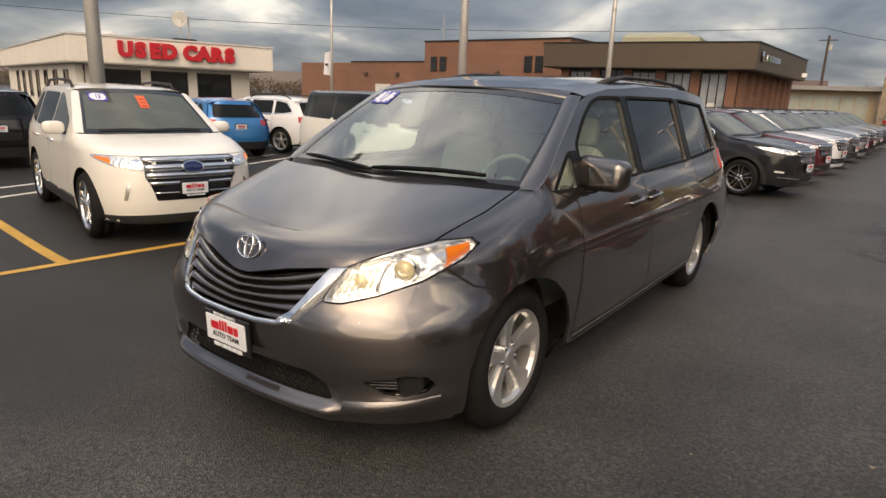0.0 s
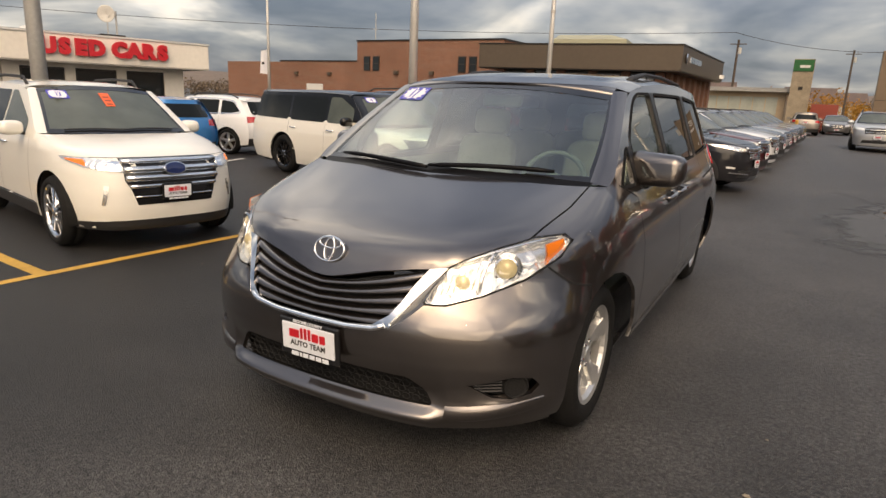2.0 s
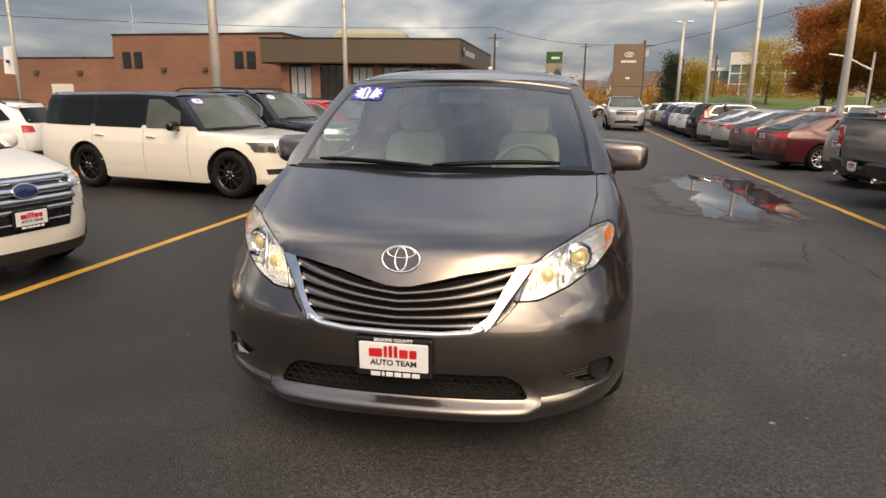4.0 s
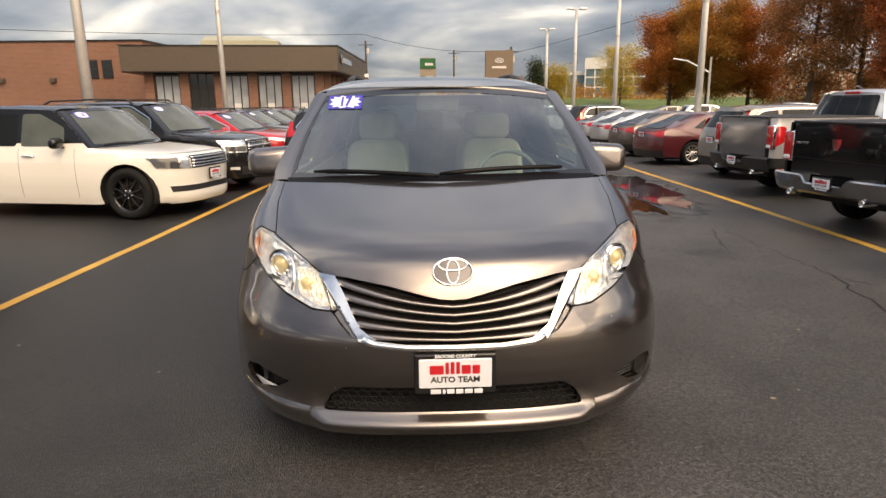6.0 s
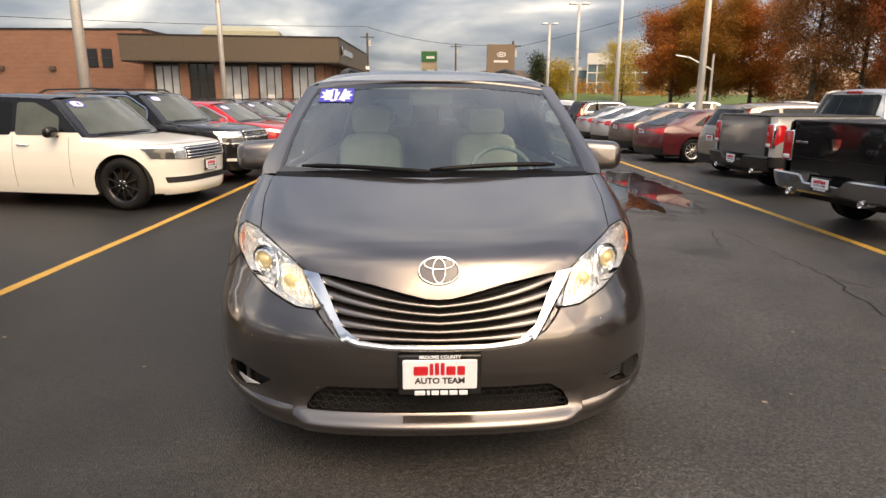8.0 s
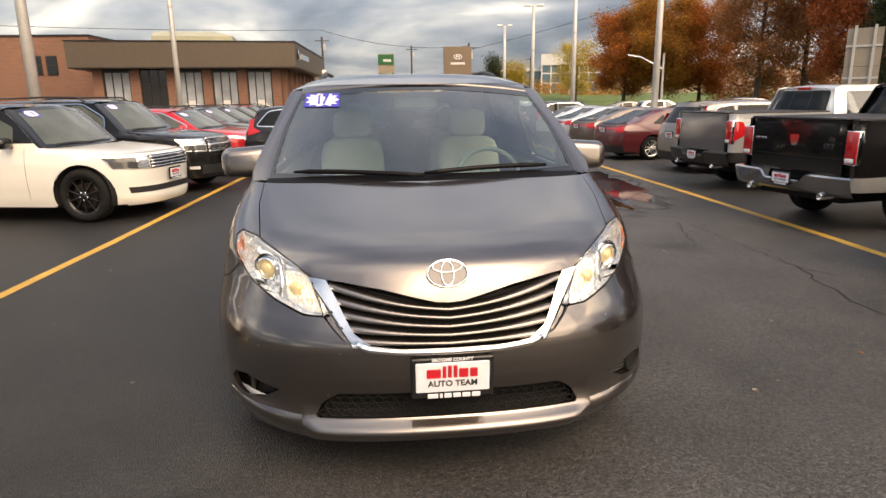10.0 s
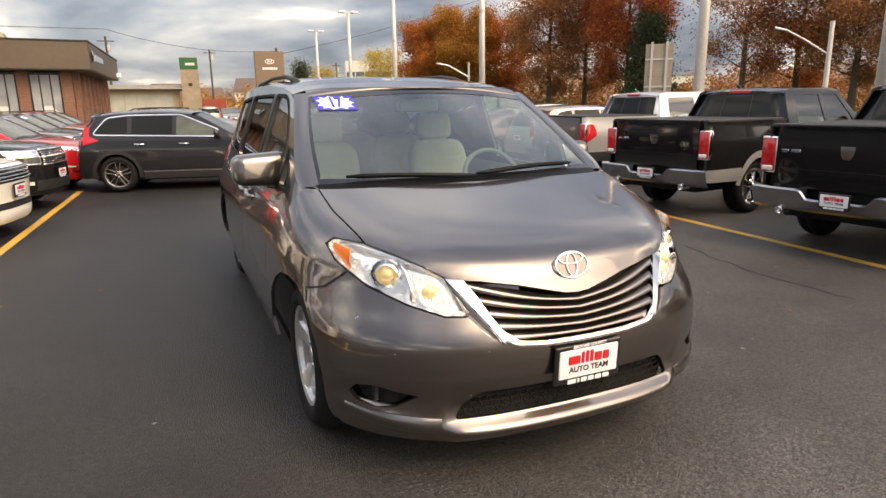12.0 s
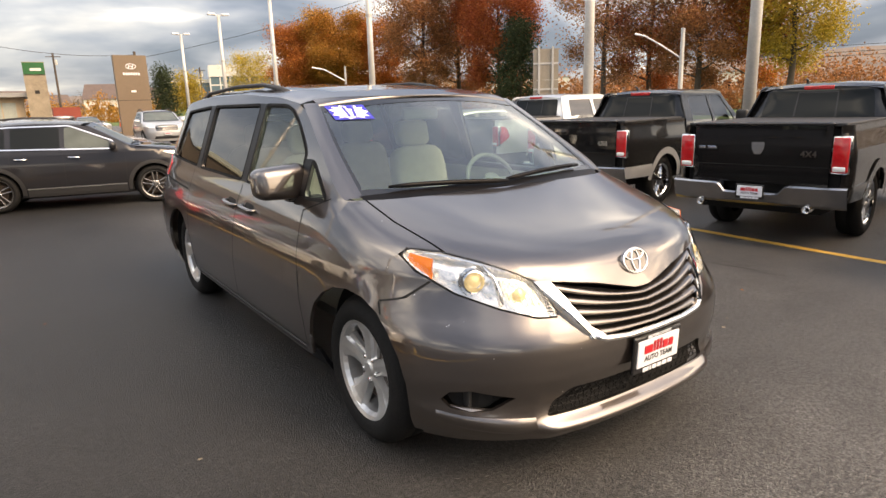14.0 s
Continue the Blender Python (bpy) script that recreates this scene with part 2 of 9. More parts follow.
M = dict(
    van=paint("grey_mica_paint", (0.108, 0.093, 0.086), 0.90, 0.28, 0.025, 1.95),
    bumper=paint("chipped_grey_mica_paint", (0.108, 0.093, 0.086), 0.90, 0.28, 0.025, 1.95, True),
    cream=paint("cream_paint", (0.80, 0.78, 0.71), 0.0, 0.35),
    black=paint("black_paint", (0.008, 0.0078, 0.008), 0.0, 0.3, 0.05, 1.48),
    navy=paint("blue_black_paint", (0.016, 0.016, 0.019), 0.0, 0.3, 0.05, 1.5),
    white=paint("white_paint", (0.78, 0.79, 0.80), 0.0, 0.35),
    blue=paint("blue_paint", (0.03, 0.20, 0.50), 0.3, 0.3),
    deepblue=paint("deep_blue_paint", (0.02, 0.05, 0.22), 0.3, 0.3),
    red=paint("red_paint", (0.52, 0.014, 0.020), 0.1, 0.3, 0.06, 1.4),
    maroon=paint("maroon_paint", (0.085, 0.011, 0.015), 0.1, 0.3, 0.08, 1.5),
    grey=paint("grey_paint", (0.16, 0.16, 0.165), 0.6, 0.3),
    silver=paint("silver_paint", (0.55, 0.56, 0.57), 0.6, 0.3),
    brown=paint("brown_paint", (0.12, 0.095, 0.08), 0.5, 0.3),
    taupe=paint("taupe_paint", (0.24, 0.215, 0.19), 0.3, 0.3),
    dark=bsdf("black_plastic", (0.018, 0.018, 0.019), 0.55, bump=0.15, bscale=300),
    gap=bsdf("panel_gap_black", (0.004, 0.004, 0.004), 0.8),
    pillar=bsdf("satin_black_pillar", (0.006, 0.006, 0.007), 0.30, spec=0.12),
    gloss=bsdf("gloss_black_trim", (0.01, 0.01, 0.011), 0.12, coat=0.6),
    rubber=bsdf("tyre_rubber", (0.011, 0.011, 0.011), 0.80, spec=0.2, var=0.25, scale=6, bump=0.3, bscale=120),
    alloy=bsdf("silver_alloy", (0.62, 0.62, 0.61), 0.28, 0.75, var=0.08, scale=6),
    darkalloy=bsdf("black_alloy", (0.015, 0.015, 0.016), 0.2, 0.3, 0.5),
    smoked_alloy=bsdf("smoked_alloy", (0.20, 0.20, 0.20), 0.25, 0.8, var=0.3, scale=9),
    chrome=bsdf("chrome", (0.86, 0.87, 0.88), 0.06, 1.0, var=0.05, scale=5),
    # chrome with the dark, shaded ground it mirrors put into its colour
    bumper_chrome=bsdf("darkened_bumper_chrome", (0.36, 0.36, 0.37), 0.14, 1.0, var=0.12, scale=4),
    satin_chrome=bsdf("satin_chrome", (0.84, 0.85, 0.86), 0.24, 1.0, var=0.08, scale=8),
    disc=bsdf("brake_disc_steel", (0.07, 0.055, 0.045), 0.45, 0.8, var=0.3, scale=10),
    well=bsdf("wheel_well_black", (0.006, 0.006, 0.006), 0.9),
    glass=pane_glass("clear_tinted_glass", (0.67, 0.81, 0.74), 1.78, 0.015, 2.9),
    sideglass=pane_glass("pale_green_side_glass", (0.86, 0.96, 0.90), 1.36, 0.05),
    cabglass=pane_glass("grey_cab_glass", (0.42, 0.46, 0.45), 1.7),
    privacy=pane_glass("privacy_glass", (0.10, 0.11, 0.11)),
    carglass=bsdf("dark_car_glass", (0.010, 0.012, 0.012), 0.03, 0.0, 0.0, 0.22),
    screenglass=bsdf("grey_green_windscreen", (0.085, 0.098, 0.082), 0.03, 0.0, 0.0, 0.7, var=0.4, scale=0.25),
    badge_blue=bsdf("dark_blue_badge", (0.01, 0.02, 0.09), 0.15, coat=0.8),
    lamp_dark=bsdf("smoked_lamp", (0.12, 0.12, 0.12), 0.08, 0.6, var=0.3, scale=25),
    lens=pane_glass("clear_lamp_lens", (0.93, 0.94, 0.95), 1.4),
    reflector=bsdf("lamp_reflector", (0.86, 0.86, 0.84), 0.25, 0.35, var=0.25, scale=40),
    bulb=bsdf("lit_bulb", (0.62, 0.50, 0.26), 0.06, 0.3, emit=0.20, ecol=(1.0, 0.74, 0.34), var=0.4, scale=30),
    amber=bsdf("amber_lens", (0.80, 0.20, 0.02), 0.12, coat=0.5, emit=0.12, ecol=(1.0, 0.22, 0.02)),
    tail=bsdf("red_lamp_lens", (0.46, 0.011, 0.015), 0.1, coat=0.8, var=0.3, scale=20),
    sticker_blue=bsdf("blue_sticker", (0.035, 0.035, 0.42), 0.4),
    sticker_white=bsdf("white_sticker", (0.8, 0.8, 0.82), 0.45),
    tag=bsdf("orange_price_tag", (0.85, 0.14, 0.04), 0.5),
    plate_white=bsdf("white_plate", (0.72, 0.745, 0.79), 0.4, var=0.08, scale=20),
    sign_red=bsdf("red_sign_face", (0.52, 0.015, 0.025), 0.4, var=0.12, scale=3),
    print_black=bsdf("black_print", (0.02, 0.02, 0.02), 0.5),
    seat=bsdf("beige_seat_fabric", (0.48, 0.45, 0.37), 0.9, var=0.12, scale=14, bump=0.3, bscale=220),
    dash=bsdf("dark_grey_dash", (0.19, 0.20, 0.185), 0.7, bump=0.2, bscale=260),
    trim_in=bsdf("light_grey_pillar_trim", (0.66, 0.66, 0.60), 0.8),
    cabin=bsdf("cabin_dark_lining", (0.09, 0.09, 0.085), 0.9),
    pole=bsdf("galvanised_steel", (0.52, 0.51, 0.48), 0.45, 0.35, var=0.15, scale=2.0, bump=0.1, bscale=40),
    concrete=bsdf("concrete", (0.42, 0.40, 0.37), 0.85, var=0.18, scale=2.5, bump=0.4, bscale=40),
    stucco=bsdf("cream_stucco", (0.78, 0.74, 0.66), 0.8, var=0.07, scale=0.7, bump=0.2, bscale=60),
    bronze=bsdf("bronze_fascia_panel", (0.105, 0.082, 0.06), 0.45, 0.3, var=0.10, scale=0.4),
    tower=bsdf("tan_sign_panel", (0.17, 0.125, 0.085), 0.45, 0.25, var=0.08, scale=0.5),
    roofgrey=bsdf("grey_roof", (0.30, 0.30, 0.29), 0.85, var=0.15, scale=0.5),
    dark_glass=bsdf("dark_shop_glass", (0.02, 0.024, 0.026), 0.04, spec=0.7),
    frame_dark=bsdf("dark_bronze_frame", (0.03, 0.026, 0.022), 0.4, 0.4),
    frame_white=bsdf("white_mullion", (0.62, 0.62, 0.60), 0.5),
    poster=bsdf("pale_window_poster", (0.36, 0.39, 0.42), 0.2, var=0.4, scale=0.12),
    lit=bsdf("lamp_head_lit", (0.9, 0.9, 0.88), 0.4),
    green_sign=bsdf("green_sign_panel", (0.015, 0.11, 0.03), 0.4),
    stone=bsdf("tan_stone", (0.30, 0.25, 0.18), 0.85, var=0.35, scale=2.2, bump=0.5, bscale=6),
    redbox=bsdf("red_brown_wall", (0.28, 0.06, 0.04), 0.7, var=0.15, scale=1),
    bark=bsdf("bark", (0.085, 0.065, 0.05), 0.9, var=0.3, scale=5, bump=0.6, bscale=25),
    grass=bsdf("lawn", (0.085, 0.13, 0.03), 0.95, var=0.4, scale=0.25),
    house=bsdf("pale_house_siding", (0.55, 0.48, 0.38), 0.8, var=0.1, scale=0.4),
    houseroof=bsdf("brown_roof_shingle", (0.12, 0.09, 0.08), 0.9, var=0.2, scale=0.8),
    glassblue=bsdf("blue_curtain_glass", (0.10, 0.16, 0.20), 0.08, spec=0.6, var=0.25, scale=0.4),
    yellow=bsdf("yellow_line_paint", (0.52, 0.31, 0.055), 0.7, var=0.28, scale=3.0, bump=0.3, bscale=150),
    tan_wall=bsdf("tan_wall", (0.48, 0.38, 0.26), 0.8, var=0.1, scale=0.5),
    alu=bsdf("aluminium_sign_back", (0.33, 0.29, 0.23), 0.5, 0.4, var=0.15, scale=1.5),
    wire=bsdf("overhead_wire", (0.03, 0.03, 0.03), 0.7),
    white_lines=bsdf("white_line_paint", (0.6, 0.58, 0.54), 0.7, var=0.2, scale=3),
)


def leaf_mat(name, a, b):
    m = bsdf(name, a, 0.75)
    nt = m.node_tree
    g = nt.nodes.new("ShaderNodeNewGeometry")
    r = nt.nodes.new("ShaderNodeValToRGB")
    r.color_ramp.elements[0].color, r.color_ramp.elements[1].color = (*a, 1), (*b, 1)
    nt.links.new(g.outputs["Random Per Island"], r.inputs[0])
    nt.links.new(r.outputs[0], nt.nodes["Principled BSDF"].inputs["Base Color"])
    tl = nt.nodes.new("ShaderNodeBsdfTranslucent")
    nt.links.new(r.outputs[0], tl.inputs[0])
    mx = nt.nodes.new("ShaderNodeMixShader"); mx.inputs[0].default_value = 0.42
    out = next(n for n in nt.nodes if n.type == "OUTPUT_MATERIAL")
    nt.links.new(nt.nodes["Principled BSDF"].outputs[0], mx.inputs[1]); nt.links.new(tl.outputs[0], mx.inputs[2])
    nt.links.new(mx.outputs[0], out.inputs[0])
    return m


M["leaf_rust"] = leaf_mat("rust_leaves", (0.27, 0.085, 0.018), (0.60, 0.215, 0.035))
M["leaf_gold"] = leaf_mat("gold_green_leaves", (0.26, 0.13, 0.02), (0.58, 0.28, 0.045))
M["leaf_yellow"] = leaf_mat("yellow_green_leaves", (0.26, 0.20, 0.025), (0.64, 0.46, 0.06))
M["leaf_brown"] = leaf_mat("brown_leaves", (0.20, 0.098, 0.045), (0.50, 0.225, 0.080))
M["leaf_red"] = leaf_mat("red_brown_leaves", (0.28, 0.07, 0.03), (0.60, 0.19, 0.05))
M["leaf_green"] = leaf_mat("dark_green_needles", (0.025, 0.040, 0.018), (0.065, 0.085, 0.032))
M["leaf_bare"] = leaf_mat("bare_twigs", (0.10, 0.075, 0.055), (0.22, 0.16, 0.10))


def asphalt_mat():
    m = bsdf("asphalt", (0.05, 0.05, 0.05), 0.8, spec=0.42)
    nt = m.node_tree
    p = nt.nodes["Principled BSDF"]
    tc = nt.nodes.new("ShaderNodeTexCoord")

    def tex(scale, detail, rough=0.55):
        n = nt.nodes.new("ShaderNodeTexNoise")
        n.inputs["Scale"].default_value, n.inputs["Detail"].default_value, n.inputs["Roughness"].default_value = scale, detail, rough
        nt.links.new(tc.outputs["Object"], n.inputs["Vector"])
        return n
    big, mid, fine = tex(0.22, 6), tex(1.6, 5), tex(46, 5, 0.85)
    r = nt.nodes.new("ShaderNodeValToRGB")
    r.color_ramp.elements[0].position, r.color_ramp.elements[0].color = 0.36, (0.0205, 0.0201, 0.0197, 1)
    r.color_ramp.elements[1].position, r.color_ramp.elements[1].color = 0.66, (0.0375, 0.0364, 0.0352, 1)
    nt.links.new(big.outputs["Fac"], r.inputs[0])
    r2 = nt.nodes.new("ShaderNodeMapRange")
    r2.inputs[1].default_value, r2.inputs[2].default_value, r2.inputs[3].default_value, r2.inputs[4].default_value = 0.3, 0.7, 0.78, 1.22
    nt.links.new(mid.outputs["Fac"], r2.inputs[0])
    r3 = nt.nodes.new("ShaderNodeMapRange")
    r3.inputs[1].default_value, r3.inputs[2].default_value, r3.inputs[3].default_value, r3.inputs[4].default_value = 0.37, 0.68, 0.38, 2.7
    nt.links.new(fine.outputs["Fac"], r3.inputs[0])
    vo = nt.nodes.new("ShaderNodeTexVoronoi"); vo.inputs["Scale"].default_value = 150
    nt.links.new(tc.outputs["Object"], vo.inputs["Vector"])
    st = nt.nodes.new("ShaderNodeTexVoronoi"); st.inputs["Scale"].default_value = 115
    nt.links.new(tc.outputs["Object"], st.inputs["Vector"])
    sb = nt.nodes.new("ShaderNodeSeparateXYZ"); nt.links.new(st.outputs["Color"], sb.inputs[0])
    r5 = nt.nodes.new("ShaderNodeMapRange")
    r5.inputs[3].default_value, r5.inputs[4].default_value = 0.45, 1.55
    nt.links.new(sb.outputs[0], r5.inputs[0])
    # sun glint put into the colour: darker towards -x, lighter towards +x, wavy edge
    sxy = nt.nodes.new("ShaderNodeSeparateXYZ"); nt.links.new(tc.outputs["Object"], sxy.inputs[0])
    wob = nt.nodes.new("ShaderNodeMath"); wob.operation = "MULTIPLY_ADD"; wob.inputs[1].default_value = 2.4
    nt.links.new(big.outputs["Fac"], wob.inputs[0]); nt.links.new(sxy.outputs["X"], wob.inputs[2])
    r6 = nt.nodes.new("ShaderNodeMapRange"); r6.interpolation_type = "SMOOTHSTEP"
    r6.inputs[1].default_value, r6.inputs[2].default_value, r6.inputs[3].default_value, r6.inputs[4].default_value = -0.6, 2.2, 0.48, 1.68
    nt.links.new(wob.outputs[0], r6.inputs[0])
    c = r.outputs[0]
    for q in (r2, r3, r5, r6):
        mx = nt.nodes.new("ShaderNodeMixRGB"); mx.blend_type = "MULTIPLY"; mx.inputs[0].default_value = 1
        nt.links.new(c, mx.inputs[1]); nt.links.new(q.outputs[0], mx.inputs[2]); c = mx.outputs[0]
    # damp dark spots and oil drips
    sp = tex(0.9, 2)
    r4 = nt.nodes.new("ShaderNodeValToRGB")
    r4.color_ramp.elements[0].position, r4.color_ramp.elements[0].color = 0.26, (0.55, 0.55, 0.55, 1)
    r4.color_ramp.elements[1].position, r4.color_ramp.elements[1].color = 0.33, (1, 1, 1, 1)
    nt.links.new(sp.outputs["Fac"], r4.inputs[0])
    mx = nt.nodes.new("ShaderNodeMixRGB"); mx.blend_type = "MULTIPLY"; mx.inputs[0].default_value = 1
    nt.links.new(c, mx.inputs[1]); nt.links.new(r4.outputs[0], mx.inputs[2])
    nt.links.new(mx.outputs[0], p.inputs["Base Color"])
    bp = nt.nodes.new("ShaderNodeBump"); bp.inputs["Strength"].default_value = 1.0; bp.inputs["Distance"].default_value = 0.007
    nt.links.new(vo.outputs["Distance"], bp.inputs["Height"])
    nt.links.new(bp.outputs[0], p.inputs["Normal"])
    rr = nt.nodes.new("ShaderNodeMapRange")
    rr.inputs[3].default_value, rr.inputs[4].default_value = 0.38, 0.60
    nt.links.new(big.outputs["Fac"], rr.inputs[0]); nt.links.new(rr.outputs[0], p.inputs["Roughness"])
    return m


M["asphalt"] = asphalt_mat()


def faceted(name, color, rough, scale, emit=0.0, glow=(1.0, 0.88, 0.66)):
    """Bright lamp metal pressed into many small facets."""
    m = bsdf(name, color, rough, 0.75, emit=emit, ecol=glow)
    nt = m.node_tree
    tc, vo, bp = nt.nodes.new("ShaderNodeTexCoord"), nt.nodes.new("ShaderNodeTexVoronoi"), nt.nodes.new("ShaderNodeBump")
    vo.inputs["Scale"].default_value, vo.feature = scale, "SMOOTH_F1"
    bp.inputs["Strength"].default_value, bp.inputs["Distance"].default_value = 0.8, 0.012
    nt.links.new(tc.outputs["Object"], vo.inputs["Vector"]); nt.links.new(vo.outputs["Distance"], bp.inputs["Height"])
    nt.links.new(bp.outputs[0], nt.nodes["Principled BSDF"].inputs["Normal"])
    return m


M["lamp_facets"] = faceted("faceted_lamp_metal", (0.86, 0.85, 0.82), 0.12, 24)
M["drl"] = faceted("lit_fluted_bowl", (0.92, 0.90, 0.84), 0.15, 40, 0.26, (1.0, 0.80, 0.48))


def brick_mat():
    m = bsdf("red_brown_brick", (0.3, 0.12, 0.07), 0.85)
    nt = m.node_tree
    p = nt.nodes["Principled BSDF"]
    tc = nt.nodes.new("ShaderNodeTexCoord")
    mp = nt.nodes.new("ShaderNodeMapping"); mp.inputs["Rotation"].default_value = (radians(90), 0, 0)
    b = nt.nodes.new("ShaderNodeTexBrick")
    b.inputs["Scale"].default_value = 1.0
    b.inputs["Brick Width"].default_value, b.inputs["Row Height"].default_value, b.inputs["Mortar Size"].default_value = 0.22, 0.075, 0.010
    b.inputs["Color1"].default_value, b.inputs["Color2"].default_value, b.inputs["Mortar"].default_value = (0.235, 0.098, 0.056, 1), (0.175, 0.070, 0.042, 1), (0.23, 0.17, 0.13, 1)
    n = nt.nodes.new("ShaderNodeTexNoise"); n.inputs["Scale"].default_value = 0.35; n.inputs["Detail"].default_value = 6
    mr = nt.nodes.new("ShaderNodeMapRange"); mr.inputs[3].default_value, mr.inputs[4].default_value = 0.75, 1.25
    mx = nt.nodes.new("ShaderNodeMixRGB"); mx.blend_type = "MULTIPLY"; mx.inputs[0].default_value = 1
    nt.links.new(tc.outputs["Object"], mp.inputs[0]); nt.links.new(mp.outputs[0], b.inputs["Vector"])
    nt.links.new(tc.outputs["Object"], n.inputs["Vector"]); nt.links.new(n.outputs["Fac"], mr.inputs[0])
    nt.links.new(b.outputs["Color"], mx.inputs[1]); nt.links.new(mr.outputs[0], mx.inputs[2])
    nt.links.new(mx.outputs[0], p.inputs["Base Color"])
    return m


M["brick"] = brick_mat()


# ---- mesh helpers ----
def mesh_of(name, bm, mat, smooth=False):
    me = bpy.data.meshes.new(name)
    bm.normal_update()
    if smooth:
        for f in bm.faces:
            f.smooth = True
    loops = None
    if smooth and "nrm" in bm.verts.layers.float_vector:
        nrm, rim_tag = bm.verts.layers.float_vector["nrm"], bm.faces.layers.int["rim"]
        loops = [tuple(f.normal) if f[rim_tag] else tuple(v[nrm]) for f in bm.faces for v in f.verts]
    bm.to_mesh(me)
    bm.free()
    if loops:
        me.normals_split_custom_set(loops)
    if mat:
        me.materials.append(mat)
    return me


def part(name, bm, mat, parent=None, label="", smooth=False, m=None, kind=""):
    me = mesh_of(name, bm, mat, smooth) if isinstance(bm, bmesh.types.BMesh) else bm
    ob = new(name, me)
    if parent:
        ob.parent = parent
    if m:
        ob.matrix_basis = m
    if label or kind:
        tagged(ob, label=label, kind=kind)
    return ob


def thing(name, m, label, category, group="", kind=""):
    ob = new(name)
    ob.empty_display_size = 0.2
    ob.matrix_basis = m
    return tagged(ob, label, category, group, kind)


def box(bm, x0, x1, y0, y1, z0, z1, bevel=0.0, seg=1, m=None):
    v = bmesh.ops.create_cube(bm, size=1.0)["verts"]
    bmesh.ops.transform(bm, matrix=Matrix.Translation(((x0 + x1) / 2, (y0 + y1) / 2, (z0 + z1) / 2)) @ Matrix.Diagonal((abs(x1 - x0), abs(y1 - y0), abs(z1 - z0), 1)), verts=v)
    if bevel:
        e = list({e for q in v for e in q.link_edges})
        v = bmesh.ops.bevel(bm, geom=e, offset=bevel, segments=seg, affect="EDGES", profile=0.5)["verts"]
        v = list({q for q in v if q.is_valid})
    if m:
        allv = set(v)
        for q in list(v):
            for f in q.link_faces:
                allv.update(f.verts)
        bmesh.ops.transform(bm, matrix=m, verts=list(allv))
    return bm


def boxm(x0, x1, y0, y1, z0, z1, bevel=0.0, seg=1, m=None):
    return box(bmesh.new(), x0, x1, y0, y1, z0, z1, bevel, seg, m)


def lathe(bm, prof, seg=28, axis="x", m=None, sign=1):
    """Turns (radius, along) pairs about an axis."""
    rings = []
    for r, a in prof:
        ring = []
        for i in range(seg):
            t = 2 * math.pi * i / seg
            c, s = r * math.cos(t), r * math.sin(t)
            co = (a * sign, c, s) if axis == "x" else ((c, a * sign, s) if axis == "y" else (c, s, a * sign))
            ring.append(bm.verts.new(m @ Vector(co) if m else co))
        rings.append(ring)
    for p, q in zip(rings, rings[1:]):
        for i in range(seg):
            j = (i + 1) % seg
            bm.faces.new((p[i], p[j], q[j], q[i]))
    return bm


def tube(bm, pts, r, seg=8, flat=1.0, cap=True):
    """A round bar along points; r may be one radius or one per point."""
    pts = [Vector(p) for p in pts]
    rs = r if isinstance(r, (list, tuple)) else [r] * len(pts)
    rings, side = [], None
    for i, p in enumerate(pts):
        d = (pts[min(i + 1, len(pts) - 1)] - pts[max(i - 1, 0)]).normalized()
        if side is None:
            side = d.cross(Vector((0, 0, 1)))
            if side.length < 0.1:
                side = d.cross(Vector((1, 0, 0)))
            side.normalize()
        side = (side - d * side.dot(d)).normalized()
        up = side.cross(d)
        rings.append([bm.verts.new(p + rs[i] * (side * math.cos(2 * math.pi * k / seg) + up * math.sin(2 * math.pi * k / seg) * flat)) for k in range(seg)])
    for a, b in zip(rings, rings[1:]):
        for k in range(seg):
            j = (k + 1) % seg
            bm.faces.new((a[k], a[j], b[j], b[k]))
    if cap:
        bm.faces.new(rings[0][::-1])
        bm.faces.new(rings[-1])
    return bm


def inside(poly, pts):
    """Which points lie in a polygon."""
    x, y = pts[:, 0], pts[:, 1]
    r = np.zeros(len(pts), bool)
    p = np.asarray(poly, float)
    q = np.roll(p, -1, 0)
    for (x0, y0), (x1, y1) in zip(p, q):
        if y0 == y1:
            continue
        c = ((y0 > y) != (y1 > y)) & (x < (x1 - x0) * (y - y0) / (y1 - y0) + x0)
        r ^= c
    return r


def dense(poly, step, closed=True):
    out = []
    n = len(poly)
    for i in range(n if closed else n - 1):
        a, b = np.array(poly[i], float), np.array(poly[(i + 1) % n], float)
        k = max(1, int(math.ceil(np.linalg.norm(b - a) / step)))
        out += [a + (b - a) * j / k for j in range(k)]
    if not closed:
        out.append(np.array(poly[-1], float))
    return out


def rounded(poly, r, seg=4):
    """A polygon with its corners rounded."""
    out, n = [], len(poly)
    for i in range(n):
        p, a, b = (np.array(poly[j % n], float) for j in (i, i - 1, i + 1))
        da, db = a - p, b - p
        la, lb = np.linalg.norm(da), np.linalg.norm(db)
        k = min(r, la * 0.45, lb * 0.45)
        s, e = p + da / la * k, p + db / lb * k
        for j in range(seg + 1):
            t = j / seg
            out.append(tuple((1 - t) ** 2 * s + 2 * t * (1 - t) * p + t * t * e))
    return out


